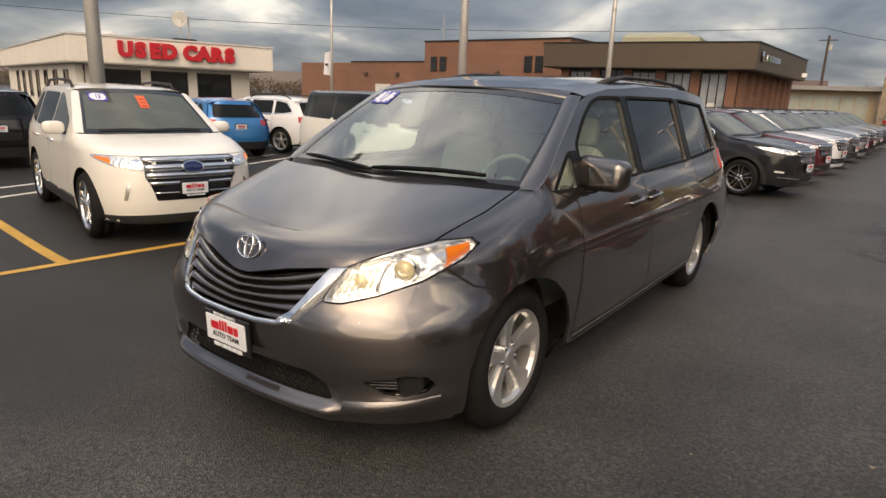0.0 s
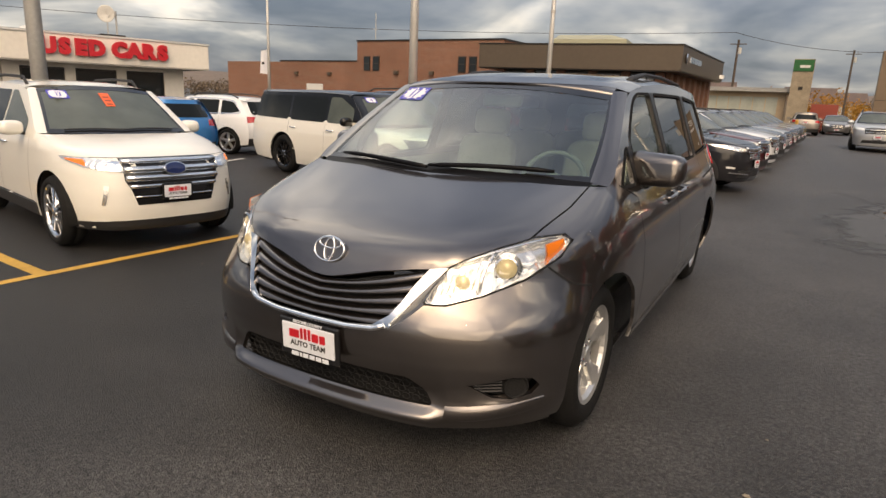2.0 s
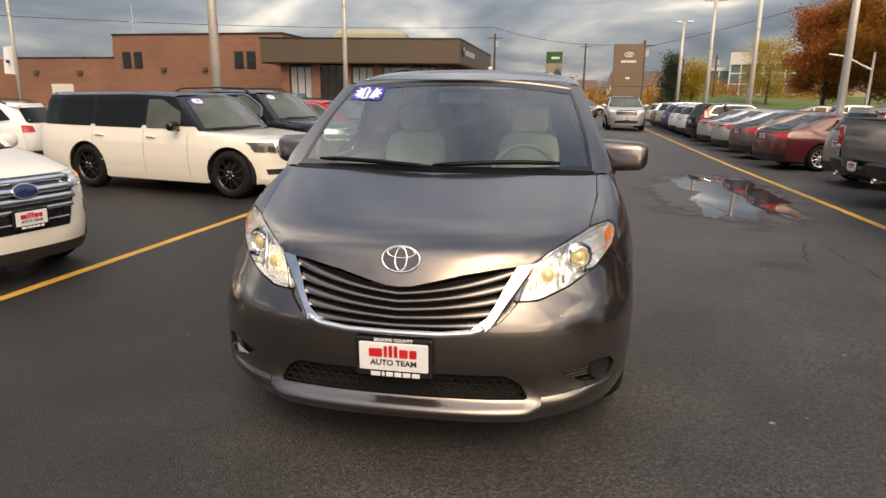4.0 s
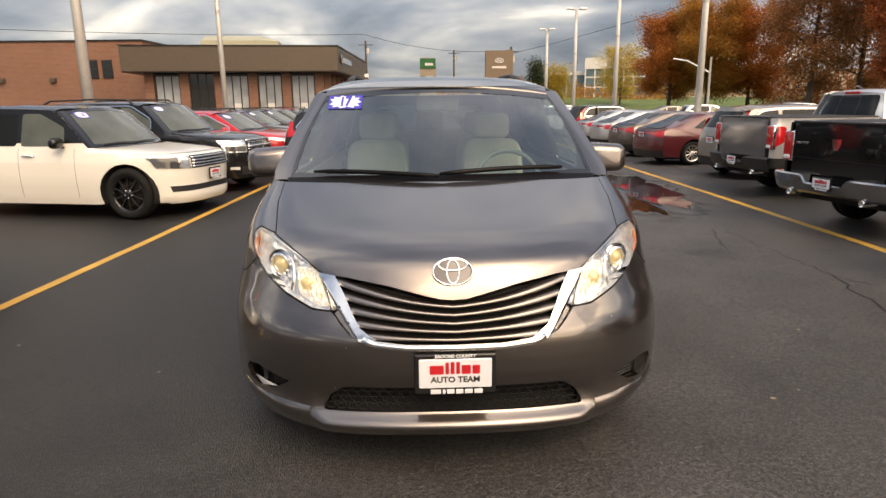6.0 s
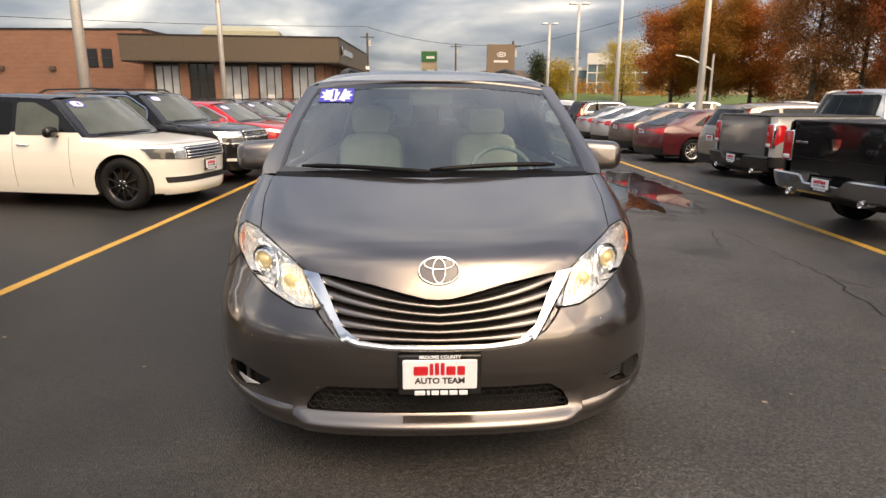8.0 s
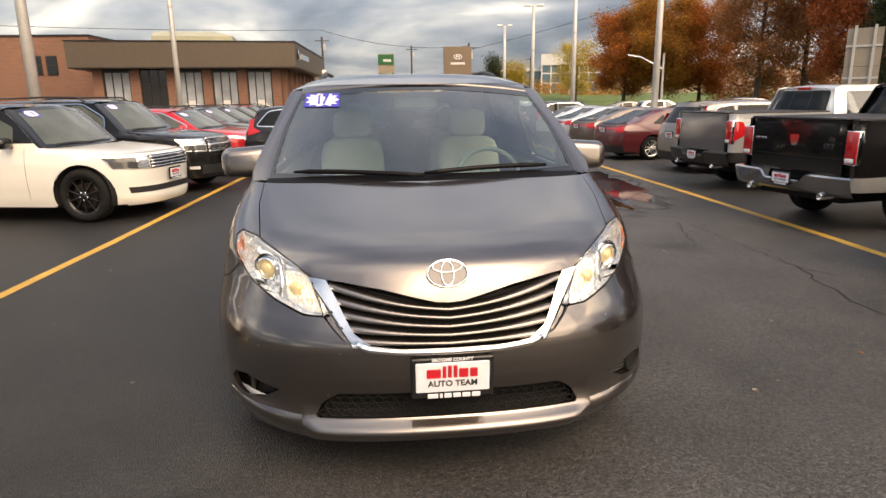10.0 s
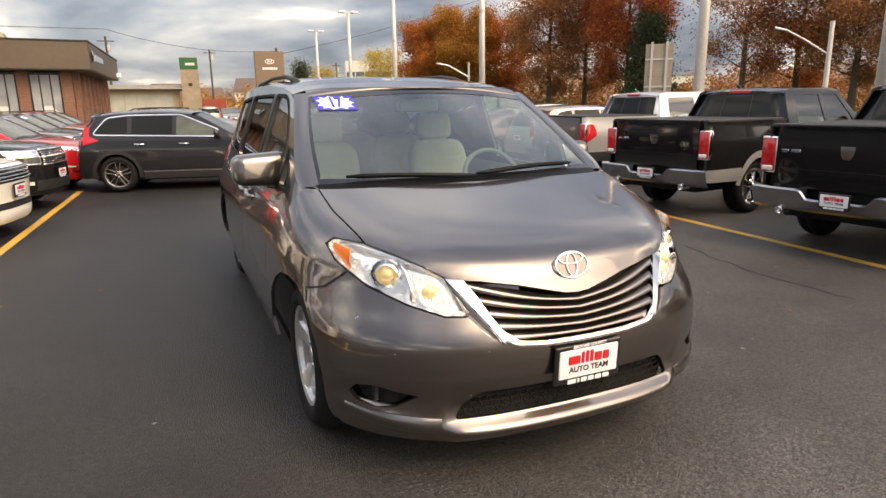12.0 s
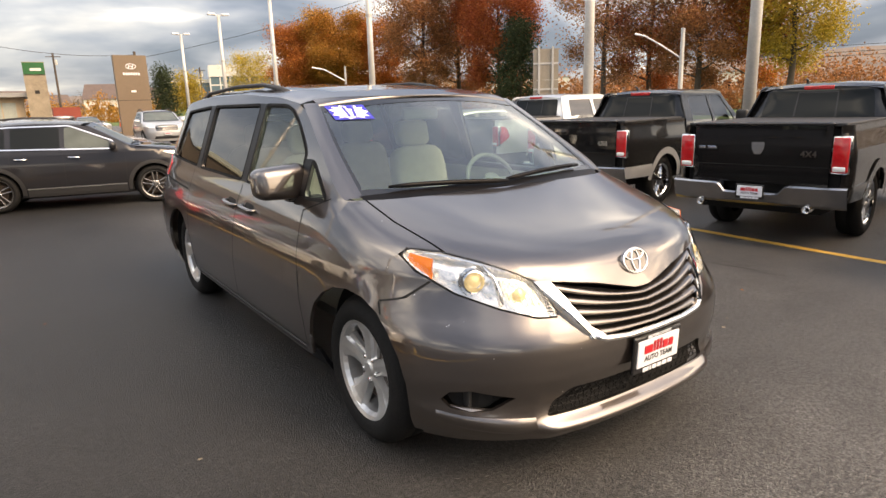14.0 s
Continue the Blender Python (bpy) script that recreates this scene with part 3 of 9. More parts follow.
def shrink(poly, d):
    """A polygon moved inwards by d."""
    p = [np.array(q, float) for q in poly]
    area = sum(a[0] * b[1] - a[1] * b[0] for a, b in zip(p, p[1:] + p[:1]))
    s = 1 if area > 0 else -1
    out, n = [], len(p)
    for i in range(n):
        e1, e2 = p[i] - p[i - 1], p[(i + 1) % n] - p[i]
        n1 = np.array((-e1[1], e1[0])) / (np.linalg.norm(e1) + 1e-9) * s
        n2 = np.array((-e2[1], e2[0])) / (np.linalg.norm(e2) + 1e-9) * s
        b = n1 + n2
        k = b.dot(b)
        out.append(tuple(p[i] + (b / k * 2 * d * 1.0 if k > 0.2 else n1 * d)))
    return out


def sheet(outer, fn, holes=(), step=0.07, off=0.0, out=(0, 0, 1), depth=0.0):
    """A curved sheet over a flat outline with holes, mapped by fn; depth gives it a rim that turns inwards."""
    pts, edges, loops = [], [], []
    for lp in [outer, *holes]:
        d = dense(lp, step * 0.8)
        b = len(pts)
        pts += d
        edges += [(b + i, b + (i + 1) % len(d)) for i in range(len(d))]
        loops.append(range(b, b + len(d)))
    bpts = np.array(pts)
    lo, hi = bpts.min(0), bpts.max(0)
    gx, gy = np.meshgrid(np.arange(lo[0] + step * 0.5, hi[0], step), np.arange(lo[1] + step * 0.5, hi[1], step))
    g = np.stack([gx.ravel(), gy.ravel()], 1)
    if len(g):
        ok = inside(outer, g)
        for h in holes:
            ok &= ~inside(h, g)
        g = g[ok]
    if len(g):
        dist = np.min(np.linalg.norm(g[:, None, :] - bpts[None], axis=2), axis=1)
        g = g[dist > step * 0.45]
        pts += list(g)
    vs, _, fs, *_ = delaunay_2d_cdt([Vector(p) for p in pts], edges, [], 0, 1e-6)
    va = np.array([(v[0], v[1]) for v in vs])
    cen = np.array([va[list(f)].mean(0) for f in fs])
    keep = inside(outer, cen)
    for h in holes:
        keep &= ~inside(h, cen)
    o3 = Vector(out)

    def place(a, b, extra):
        p = Vector(fn(a, b))
        k = off + extra
        if k:
            h = 1e-3
            n = (Vector(fn(a + h, b)) - p).cross(Vector(fn(a, b + h)) - p)
            if n.length > 1e-12:
                n.normalize()
                p = p + (n if n.dot(o3) > 0 else -n) * k
        return p
    def normal(a, b):
        h = 0.005
        n = (Vector(fn(a + h, b)) - Vector(fn(a - h, b))).cross(Vector(fn(a, b + h)) - Vector(fn(a, b - h)))
        n = n.normalized() if n.length > 1e-12 else o3.normalized()
        return n if n.dot(o3) > 0 else -n
    bm = bmesh.new()
    nrm = bm.verts.layers.float_vector.new("nrm")
    rim_tag = bm.faces.layers.int.new("rim")
    bv = [bm.verts.new(place(a, b, 0.0)) for a, b in va]
    for v, (a, b) in zip(bv, va):
        v[nrm] = normal(a, b)
    for f, k in zip(fs, keep):
        if k:
            t = [bv[i] for i in f]
            n = (t[1].co - t[0].co).cross(t[2].co - t[0].co)
            try:
                bm.faces.new(t if n.dot(o3) >= 0 else t[::-1])
            except ValueError:
                pass
    if depth:
        bm.edges.ensure_lookup_table()
        rim = [e for e in bm.edges if len(e.link_faces) == 1]
        inner = {}
        for e in rim:
            for v in e.verts:
                if v not in inner:
                    inner[v] = None
        idx = {v: i for i, v in enumerate(bv)}
        for v in inner:
            a, b = va[idx[v]]
            inner[v] = bm.verts.new(place(a, b, -depth))
        for e in rim:
            f = e.link_faces[0]
            a, b = e.verts
            lv = list(f.verts)
            if lv[(lv.index(a) + 1) % len(lv)] == b:
                a, b = b, a
            bm.faces.new((a, b, inner[b], inner[a]))[rim_tag] = 1
    loose = [v for v in bm.verts if not v.link_faces]
    bmesh.ops.delete(bm, geom=loose, context="VERTS")
    return bm


def ribbon(line, fn, width, off=0.0015, out=(0, 0, 1), step=0.05, closed=False):
    """A thin strip along a line drawn on a mapped sheet."""
    pts = dense(line, step, closed)
    if closed:
        pts.append(pts[0])
    bm = bmesh.new()
    o3, prev = Vector(out), None
    for i, p in enumerate(pts):
        d = pts[min(i + 1, len(pts) - 1)] - pts[max(i - 1, 0)]
        d = d / (np.linalg.norm(d) + 1e-9)
        s = np.array((-d[1], d[0])) * width / 2
        row = []
        c = Vector(fn(*p))
        h = 1e-3
        n = (Vector(fn(p[0] + h, p[1])) - c).cross(Vector(fn(p[0], p[1] + h)) - c)
        n = n.normalized() if n.length > 1e-12 else o3
        n = n if n.dot(o3) > 0 else -n
        for k in (-1, 1):
            row.append(bm.verts.new(Vector(fn(*(p + k * s))) + n * off))
        if prev:
            bm.faces.new((prev[0], prev[1], row[1], row[0]))
        prev = row
    return bm


def text_mesh(body, size, depth=0.0, bold=0.0, spacing=1.0):
    """Lettering in the built-in font, as a bmesh in the x-y plane, centred."""
    cu = bpy.data.curves.new("lettering", "FONT")
    cu.body, cu.size, cu.extrude, cu.offset = body, size, depth, bold
    cu.align_x, cu.align_y, cu.space_character = "CENTER", "CENTER", spacing
    cu.resolution_u = 3
    ob = new("lettering", cu)
    dg = bpy.context.evaluated_depsgraph_get()
    me = bpy.data.meshes.new_from_object(ob.evaluated_get(dg))
    bm = bmesh.new()
    bm.from_mesh(me)
    bpy.data.objects.remove(ob)
    bpy.data.curves.remove(cu)
    bpy.data.meshes.remove(me)
    return bm


def moved(bm, m):
    bmesh.ops.transform(bm, matrix=m, verts=bm.verts)
    return bm


def lerp(tab, x):
    return float(np.interp(x, [p[0] for p in tab], [p[1] for p in tab]))


def smooth(a, b, x):
    t = min(1.0, max(0.0, (x - a) / (b - a)))
    return t * t * (3 - 2 * t)


# ---- ground ----
def ground_z(x, y):
    """The lot: crowned aisle, falling off gently on both sides."""
    return -0.06 * smooth(1.8, 4.6, abs(x))

def strip(name, pts, w, mat, label, z=0.004, kind="structure"):
    """A painted line lying on the ground."""
    fn = lambda a, b: (a, b, ground_z(a, b))
    ob = part(name, ribbon(pts, fn, w, z, (0, 0, 1), 0.4), mat)
    return tagged(ob, label, "road marking", kind=kind)


def ground():
    xs = sorted(set([-2500, -900, -400, -200, -100, -60, -40, -25, -15] + [round(v, 2) for v in np.arange(-9, 9.01, 0.6)] + [15, 25, 40, 60, 100, 200, 400, 900, 2500]))
    ys = [-2500, -900, -300, -100, -40, -20, -10, -5, 0, 5, 10, 20, 40, 60, 90, 130, 200, 400, 900, 2500]
    bm = bmesh.new()
    g = [[bm.verts.new((x, y, ground_z(x, y))) for y in ys] for x in xs]
    for i in range(len(xs) - 1):
        for j in range(len(ys) - 1):
            bm.faces.new((g[i][j], g[i + 1][j], g[i + 1][j + 1], g[i][j + 1]))
    tagged(part("ground", bm, M["asphalt"], smooth=True), "dark asphalt of the car lot, worn and stained, sun glint painted in to the right", "ground", kind="structure")


ground()

# ---- cars: a shell described by a few curves ----
class Shell:
    """Body curves of a car. x across, y rearwards from the front axle, z up."""

    def __init__(self, **k):
        self.wb, self.fo, self.ro, self.hw = k["wb"], k["fo"], k["ro"], k["hw"]
        self.zb, self.rw = k.get("zb", 0.22), k.get("rw", 0.35)
        self.sill = k.get("sill", self.zb - 0.02)
        self.zn, self.zc, self.yc = k["zn"], k["zc"], k["yc"]
        self.yt, self.zr, self.yre = k["yt"], k["zr"], k["yre"]
        self.belt, self.tum = k.get("belt", self.zc - 0.02), k.get("tum", 0.37)
        hw, fo = self.hw, self.fo
        self.wt = k.get("wt") or [(0.15, hw - 0.07), (0.3, hw - 0.03), (0.5, hw - 0.005), (0.65, hw), (0.85, hw - 0.008), (self.belt - 0.06, hw - 0.035), (self.belt, hw - 0.06)]
        zn, zc = self.zn, self.zc
        self.yt_ = k.get("nose") or [(0.15, -fo + 0.12), (0.28, -fo + 0.03), (0.45, -fo), (0.62, -fo), (zn - 0.12, -fo + 0.03), (zn - 0.04, -fo + 0.07), (zn, -fo + 0.14),
                                     (zn + (zc - zn) * 0.35, -fo + 0.14 + (self.yc + fo - 0.14) * 0.2), (zn + (zc - zn) * 0.7, -fo + 0.14 + (self.yc + fo - 0.14) * 0.55), (zc, self.yc)]
        self.nt = k.get("nt") or [(0.2, 3.4), (0.6, 3.6), (zn, 3.6), (zc, 4.5)]
        self.y0 = k.get("y0", max(0.45, self.yc + 0.4))
        self.rear = k.get("rear") or [(0.2, self.wb + self.ro - 0.08), (0.5, self.wb + self.ro), (0.75, self.wb + self.ro - 0.01), (self.belt, self.wb + self.ro - 0.09), (self.zr - 0.06, self.yre)]
        self.rtab = k.get("roof") or [(self.yt, self.zr - 0.06), (self.yt + 0.45, self.zr - 0.012), (self.yt + 1.2, self.zr), (self.yre - 0.6, self.zr - 0.02), (self.yre, self.zr - 0.07)]
        self.drop = k.get("drop", 0.06)
        self.ww = k.get("ww", 0.15)
        self.xw0, self.xw1, self.bowx = k.get("xw0", 0.80), k.get("xw1", 0.655), k.get("bowx", 0.0)

    def W(self, z):
        if z <= self.belt:
            return lerp(self.wt, z)
        return self.wt[-1][1] - (z - self.belt) * self.tum

    def Yf(self, x, z):
        w, n = lerp(self.wt, min(z, self.belt)), lerp(self.nt, z)
        L = self.y0 - lerp(self.yt_, z)
        t = max(0.0, 1 - min(1.0, abs(x) / w) ** n) ** (1 / n)
        return self.y0 - L * t

    def X(self, y, z):
        w = self.W(z)
        if y < self.y0 and z <= self.zc + 0.02:
            n = lerp(self.nt, z)
            L = self.y0 - lerp(self.yt_, z)
            w *= max(0.0, 1 - min(1.0, (self.y0 - y) / L) ** n) ** (1 / n)
        yr = lerp(self.rear, z)
        t = (y - (yr - 1.0)) / 1.0
        if t > 0:
            w *= max(0.0, 1 - 0.10 * min(t, 1) ** 3)
        return w

    def seam(self, z):
        k = 0.80 + 0.15 * smooth(0.62, 0.80, z)
        return k * lerp(self.wt, min(z, self.belt))

    def zroof(self, y):
        return lerp(self.rtab, y)

    def roof(self, x, y):
        e = self.X(y, self.zroof(y) - self.drop)
        u = abs(x) / e
        return (x, y, self.zroof(y) - self.drop * (0.55 * u ** 2.2 + 0.45 * u ** 9))

    def ws(self, x, z):
        """The windscreen's y at (x, z)."""
        t = (z - self.zc) / (self.zr - 0.06 - self.zc)
        xw = self.xw(t)
        return self.yc + t * (self.yt - self.yc) + 0.015 * math.sin(math.pi * min(1, max(0, t))) * -1 + self.ww * (abs(x) / xw) ** 2

    def xw(self, t):
        """Half the windscreen's width at a share t of its height."""
        return (1 - t) * self.xw0 + t * self.xw1 + self.bowx * math.sin(math.pi * min(1, max(0, t)))


class VanShell(Shell):
    """A shell with smoothed curves, a bowed nose and a lip that climbs under the fog lamps."""
    US = 1 - np.linspace(1, 0, 140) ** 2

    def prepare(self, bow):
        self.zz = np.linspace(0.0, 1.4, 561)

        def even(tab, sigma):
            v = np.interp(self.zz, [p[0] for p in tab], [p[1] for p in tab])
            k = np.exp(-0.5 * (np.arange(-24, 25) * 0.0025 / sigma) ** 2)
            return np.convolve(np.pad(v, 24, mode="edge"), k / k.sum(), "valid")
        self.fw, self.fn = even(self.wt, 0.018), even(self.nt, 0.02)
        self.fy, self.fb = even(self.yt_, 0.008), even(bow, 0.02)
        flush = [p for p in self.yt_ if p[0] < 0.16] + [(0.24, -0.818), (0.30, -0.826), (0.36, -0.834), (0.42, -0.846)] + [p for p in self.yt_ if p[0] > 0.45]
        self.fl = even(flush, 0.012)
        return self

    def curve(self, u, z):
        w, n, b = (float(np.interp(z, self.zz, f)) for f in (self.fw, self.fn, self.fb))
        lift = np.clip((u * w - 0.50) / 0.36, 0, 1)
        z2 = z - 0.075 * lift * lift * (3 - 2 * lift) * (1 - smooth(0.36, 0.50, z))
        edge = np.clip((u * w - 0.515) / 0.07, 0, 1)
        edge = 0.66 * edge * edge * (3 - 2 * edge)
        yf = (1 - edge) * np.interp(z2, self.zz, self.fy) + edge * np.interp(z, self.zz, self.fl)
        t = (1 - b * u * u) * np.maximum(0.0, 1 - u ** n) ** (1 / n)
        return self.y0 - (self.y0 - yf) * t

    def seam(self, z):
        return (0.905 + 0.045 * smooth(0.62, 0.80, z)) * self.W(min(z, self.belt))

    def W(self, z):
        return float(np.interp(min(z, self.belt), self.zz, self.fw)) - max(0.0, z - self.belt) * self.tum

    def Yf(self, x, z):
        w = float(np.interp(z, self.zz, self.fw))
        return float(self.curve(min(1.0, abs(x) / w), z))

    def X(self, y, z):
        w = self.W(z)
        if y < self.y0:
            zq = min(z, self.zc)
            u = float(np.interp(y, np.maximum.accumulate(self.curve(self.US, zq)), self.US))
            w *= 1 - (1 - u) * (1 - smooth(self.zc, self.zc + 0.14, z))
        t = y - (lerp(self.rear, z) - 1.0)
        if t > 0:
            w *= max(0.0, 1 - 0.10 * min(t, 1) ** 3)
        return w


def side_fn(S, s):
    return lambda y, z: (s * S.X(y, z), y, z)


def front_fn(S):
    return lambda x, z: (x, S.Yf(x, z), z)


def rear_fn(S):
    def f(x, z):
        e = S.X(lerp(S.rear, z), z)
        return (x, lerp(S.rear, z) - 0.22 * (abs(x) / max(e, 0.1)) ** 4, z)
    return f


def side_outline(S):
    """Outline of a side in (y, z): nose seam, fender, pillar, roof, tail, sill and arches."""
    zc = S.zc
    pts = []
    za = np.linspace(zc, S.zb, 60)
    up = [(S.Yf(S.seam(z), z), z) for z in za]                     # down the nose seam
    pts += up
    ra = S.rw + 0.055

    def arch(yc):
        z0 = S.zb
        a0 = math.asin(max(-1, min(1, (z0 - S.rw) / ra)))
        return [(yc - ra * math.cos(t), S.rw + ra * math.sin(t)) for t in np.linspace(a0, math.pi - a0, 15)]
    keep = S.sill if S.sill > S.zb else -1
    pts += [p for p in arch(0.0) if p[0] < 0 or p[1] > keep] + [(0.47, S.sill), (S.wb * 0.33, S.sill), (S.wb * 0.66, S.sill), (S.wb - 0.47, S.sill)] + [p for p in arch(S.wb) if p[0] > S.wb or p[1] > keep]
    rr = [(lerp(S.rear, z) - 0.2, z) for z in np.linspace(S.zb + 0.03, S.zroof(S.yre) - S.drop, 12)]
    pts += rr
    pts += [(y, S.zroof(y) - S.drop) for y in np.linspace(min(S.yre - 0.25, rr[-1][0] - 0.02), S.yt + S.ww + 0.05, 14)]
    # down the windscreen pillar
    for t in np.linspace(0.93, 0.0, 8):
        z = zc + t * (S.zroof(S.yt + S.ww) - S.drop - zc)
        xw = S.xw(t)
        pts.append((S.ws(xw, z) + 0.02, z))
    return pts


def rim_mesh(r, style, seg=36):
    """An alloy rim about the x axis, face towards +x at x = 0."""
    bm = bmesh.new()
    lathe(bm, [(r * 0.98, -0.16), (r * 0.90, -0.15), (r * 0.88, -0.03), (r * 0.93, -0.012), (r, -0.004), (r * 1.01, -0.012), (r * 1.01, -0.03)], seg)
    flared = style == "flared"
    n, w0, w1, gapk = {"flared": (5, 0.33, 0.27, 0), "five": (5, 0.33, 0.27, 0), "ten": (10, 0.085, 0.07, 0), "split": (5, 0.11, 0.10, 0.17), "six": (6, 0.2, 0.17, 0)}[style]
    for i in range(n):
        for g in ((-gapk, gapk) if gapk else (0,)):
            t = 2 * math.pi * i / n + math.pi / 2
            c, s = math.cos(t), math.sin(t)
            prof = []
            for k, (rad, x) in enumerate(((0.16, -0.022), (0.35, -0.018), (0.62, -0.022), (0.94, -0.022))):
                w = (w0 + (w1 - w0) * k / 3) * r * (1.0 if k else 0.75)
                o = g * r * (0.45 + 0.62 * rad)
                prof.append((rad * r, x, w, o))
            cut = ((-0.035, -0.55), (0, -0.36), (0.003, 0), (0, 0.36), (-0.035, 0.55))
            if flared:      # a broad face that fans out, with a scooped step along one flank
                cut = ((-0.040, -0.66), (-0.020, -0.62), (-0.016, -0.34), (0, -0.28), (0.004, 0.08), (0, 0.44), (-0.035, 0.52))
                prof = [(a_ * r, x_, w_ * r, o_ * r) for a_, x_, w_, o_ in ((0.14, -0.014, 0.22, 0), (0.28, -0.016, 0.28, 0.005), (0.42, -0.020, 0.30, 0.012), (0.56, -0.023, 0.34, 0.016), (0.70, -0.024, 0.40, 0.016), (0.82, -0.021, 0.52, 0.012), (0.93, -0.014, 0.86, 0.0))]
            rows = []
            for rad, x, w, o in prof:
                row = []
                for dx, dw in cut:
                    a, b = rad, o + dw * w
                    row.append(bm.verts.new((x + dx, a * c - b * s, a * s + b * c)))
                rows.append(row)
            for p, q in zip(rows, rows[1:]):
                for j in range(len(cut) - 1):
                    bm.faces.new((p[j], p[j + 1], q[j + 1], q[j]))
    lathe(bm, [(0.001, 0.0), (r * 0.13, -0.001), (r * 0.16, -0.008), (r * 0.25, -0.02), (r * 0.26, -0.05)], 20)
    if flared:
        for v in bm.verts:
            q = math.hypot(v.co.y, v.co.z) / r
            v.co.x -= 0.030 * max(0.0, 1 - (q / 0.92) ** 2)
    bmesh.ops.recalc_face_normals(bm, faces=bm.faces)
    return bm


def tyre_mesh(r, rr, w, seg=44, tread=True):
    bm = bmesh.new()
    h = r - rr
    prof = [(rr * 0.97, -w * 0.98), (rr, -w), (rr + h * 0.45, -w - 0.012), (r - 0.03, -w + 0.004), (r - 0.008, -w + 0.03), (r, -w * 0.75)]
    prof += [(r, -w * 0.52), (r - 0.008, -w * 0.51), (r - 0.008, -w * 0.47), (r, -w * 0.46)]
    prof += [(r, -w * 0.25), (r - 0.008, -0.035), (r - 0.03, -0.004 - 0.004), (rr + h * 0.55, 0.010), (rr + h * 0.2, 0.006), (rr, -0.004), (rr * 0.97, -0.02)]
    lathe(bm, prof, seg)
    return bm


MESH = {}


def cached(key, make):
    if key not in MESH:
        MESH[key] = make()
    return MESH[key]


def wheel(parent, m, r, rim_r, style, rim_mat, width=0.23, hub_bolts=True):
    """wheel > tyre, rim, brake disc, hub cap."""
    w = new("wheel")
    w.parent, w.matrix_basis = parent, m
    key = (round(r, 3), round(rim_r, 3), style, rim_mat.name)
    part("tyre", cached(("tyre", key[0], key[1]), lambda: mesh_of("tyre", tyre_mesh(r, rim_r, width), M["rubber"], True)), None, w)
    part("rim", cached(("rim",) + key, lambda: mesh_of("rim", rim_mesh(rim_r, style), rim_mat, False)), None, w)

    def disc():
        bm = lathe(bmesh.new(), [(0.03, -0.075), (rim_r * 0.66, -0.075), (rim_r * 0.66, -0.10), (rim_r * 0.9, -0.145)], 24)
        return mesh_of("brake_disc", bm, M["disc"], False)
    part("brake_disc", cached(("disc", key[1]), disc), None, w)

    def nut():
        return mesh_of("lug_nut", lathe(bmesh.new(), [(0.013, -0.03), (0.013, 0.004), (0.007, 0.008), (0.001, 0.008)], 8), M["chrome"], False)
    if hub_bolts:
        for i in range(5):
            t = 2 * math.pi * (i + 0.5) / 5 + math.pi / 2
            part("lug_nut", cached(("nut",), nut), None, w, m=pose(-0.042 if style == "flared" else -0.016, 0.057 * math.cos(t), 0.057 * math.sin(t)))
    return w


def well_mesh(r, deep, m, sign, zmin):
    """A dark wheel housing, open below zmin."""
    bm = lathe(bmesh.new(), [(r, 0.0), (r, -deep), (0.001, -deep)], 32, "x", m, sign)
    bmesh.ops.bisect_plane(bm, geom=bm.verts[:] + bm.edges[:] + bm.faces[:], plane_co=(0, 0, zmin), plane_no=(0, 0, -1), clear_outer=True)
    return bm


def linked(name, key, make, mat, parent, label="", m=None):
    """A part on shared mesh data whose material belongs to the object."""
    me = cached(key, make)
    ob = part(name, me, None, parent, label, m=m)
    if not me.materials:
        me.materials.append(None)
    ob.material_slots[0].link = "OBJECT"
    ob.material_slots[0].material = mat
    return ob


def plate(parent, m, near=True, name="dealer_plate"):
    """A white dealer plate in a dark frame: bars for the dealer's name, lettering for the plain words."""
    p = part(name, cached("plate_frame", lambda: mesh_of(name, box(bmesh.new(), -0.165, 0.165, -0.006, 0.012, -0.088, 0.088, 0.008, 2), M["gloss"])), None, parent, "white dealer plate in a black frame", m=m)

    def face():
        return mesh_of("plate_face", boxm(-0.146, 0.146, -0.011, -0.005, -0.058, 0.068, 0.004), M["plate_white"])

    part("plate_face", cached("plate_face", face), None, p)
    if not near:
        part("red_bar", cached("far_red", lambda: mesh_of("red_bar", boxm(-0.10, 0.10, -0.0135, -0.0105, 0.004, 0.042, 0.003), M["sign_red"])), None, p)
        part("dark_bar", cached("far_dark", lambda: mesh_of("dark_bar", boxm(-0.09, 0.09, -0.0125, -0.0105, -0.034, -0.014, 0.003), M["print_black"])), None, p)
        return p
    x = -0.103
    for w, h in ((0.056, 0.038), (0.014, 0.050), (0.015, 0.052), (0.015, 0.052), (0.036, 0.038), (0.030, 0.038)):
        part("red_bar", cached(("red_bar", w, h), lambda: mesh_of("red_bar", boxm(0, w, -0.0135, -0.0105, 0.004, 0.004 + h, 0.003), M["sign_red"])), None, p, m=pose(x, 0, 0))
        x += w + 0.007
    x = -0.100
    for w in (0.042, 0.012, 0.030, 0.030, 0.032, 0.034):
        part("white_bar", cached(("white_bar", w), lambda: mesh_of("white_bar", boxm(0, w, -0.010, -0.0055, -0.086, -0.066, 0.002), M["plate_white"])), None, p, m=pose(x, 0, 0))
        x += w + 0.006
    part("lettering", cached("plate_txt", lambda: mesh_of("lettering", moved(text_mesh("AUTO TEAM", 0.035, 0.0004, 0.0011), Matrix.Translation((0, -0.0118, -0.022)) @ pose(0, 0, 0, 90)), M["print_black"])), None, p)
    return p


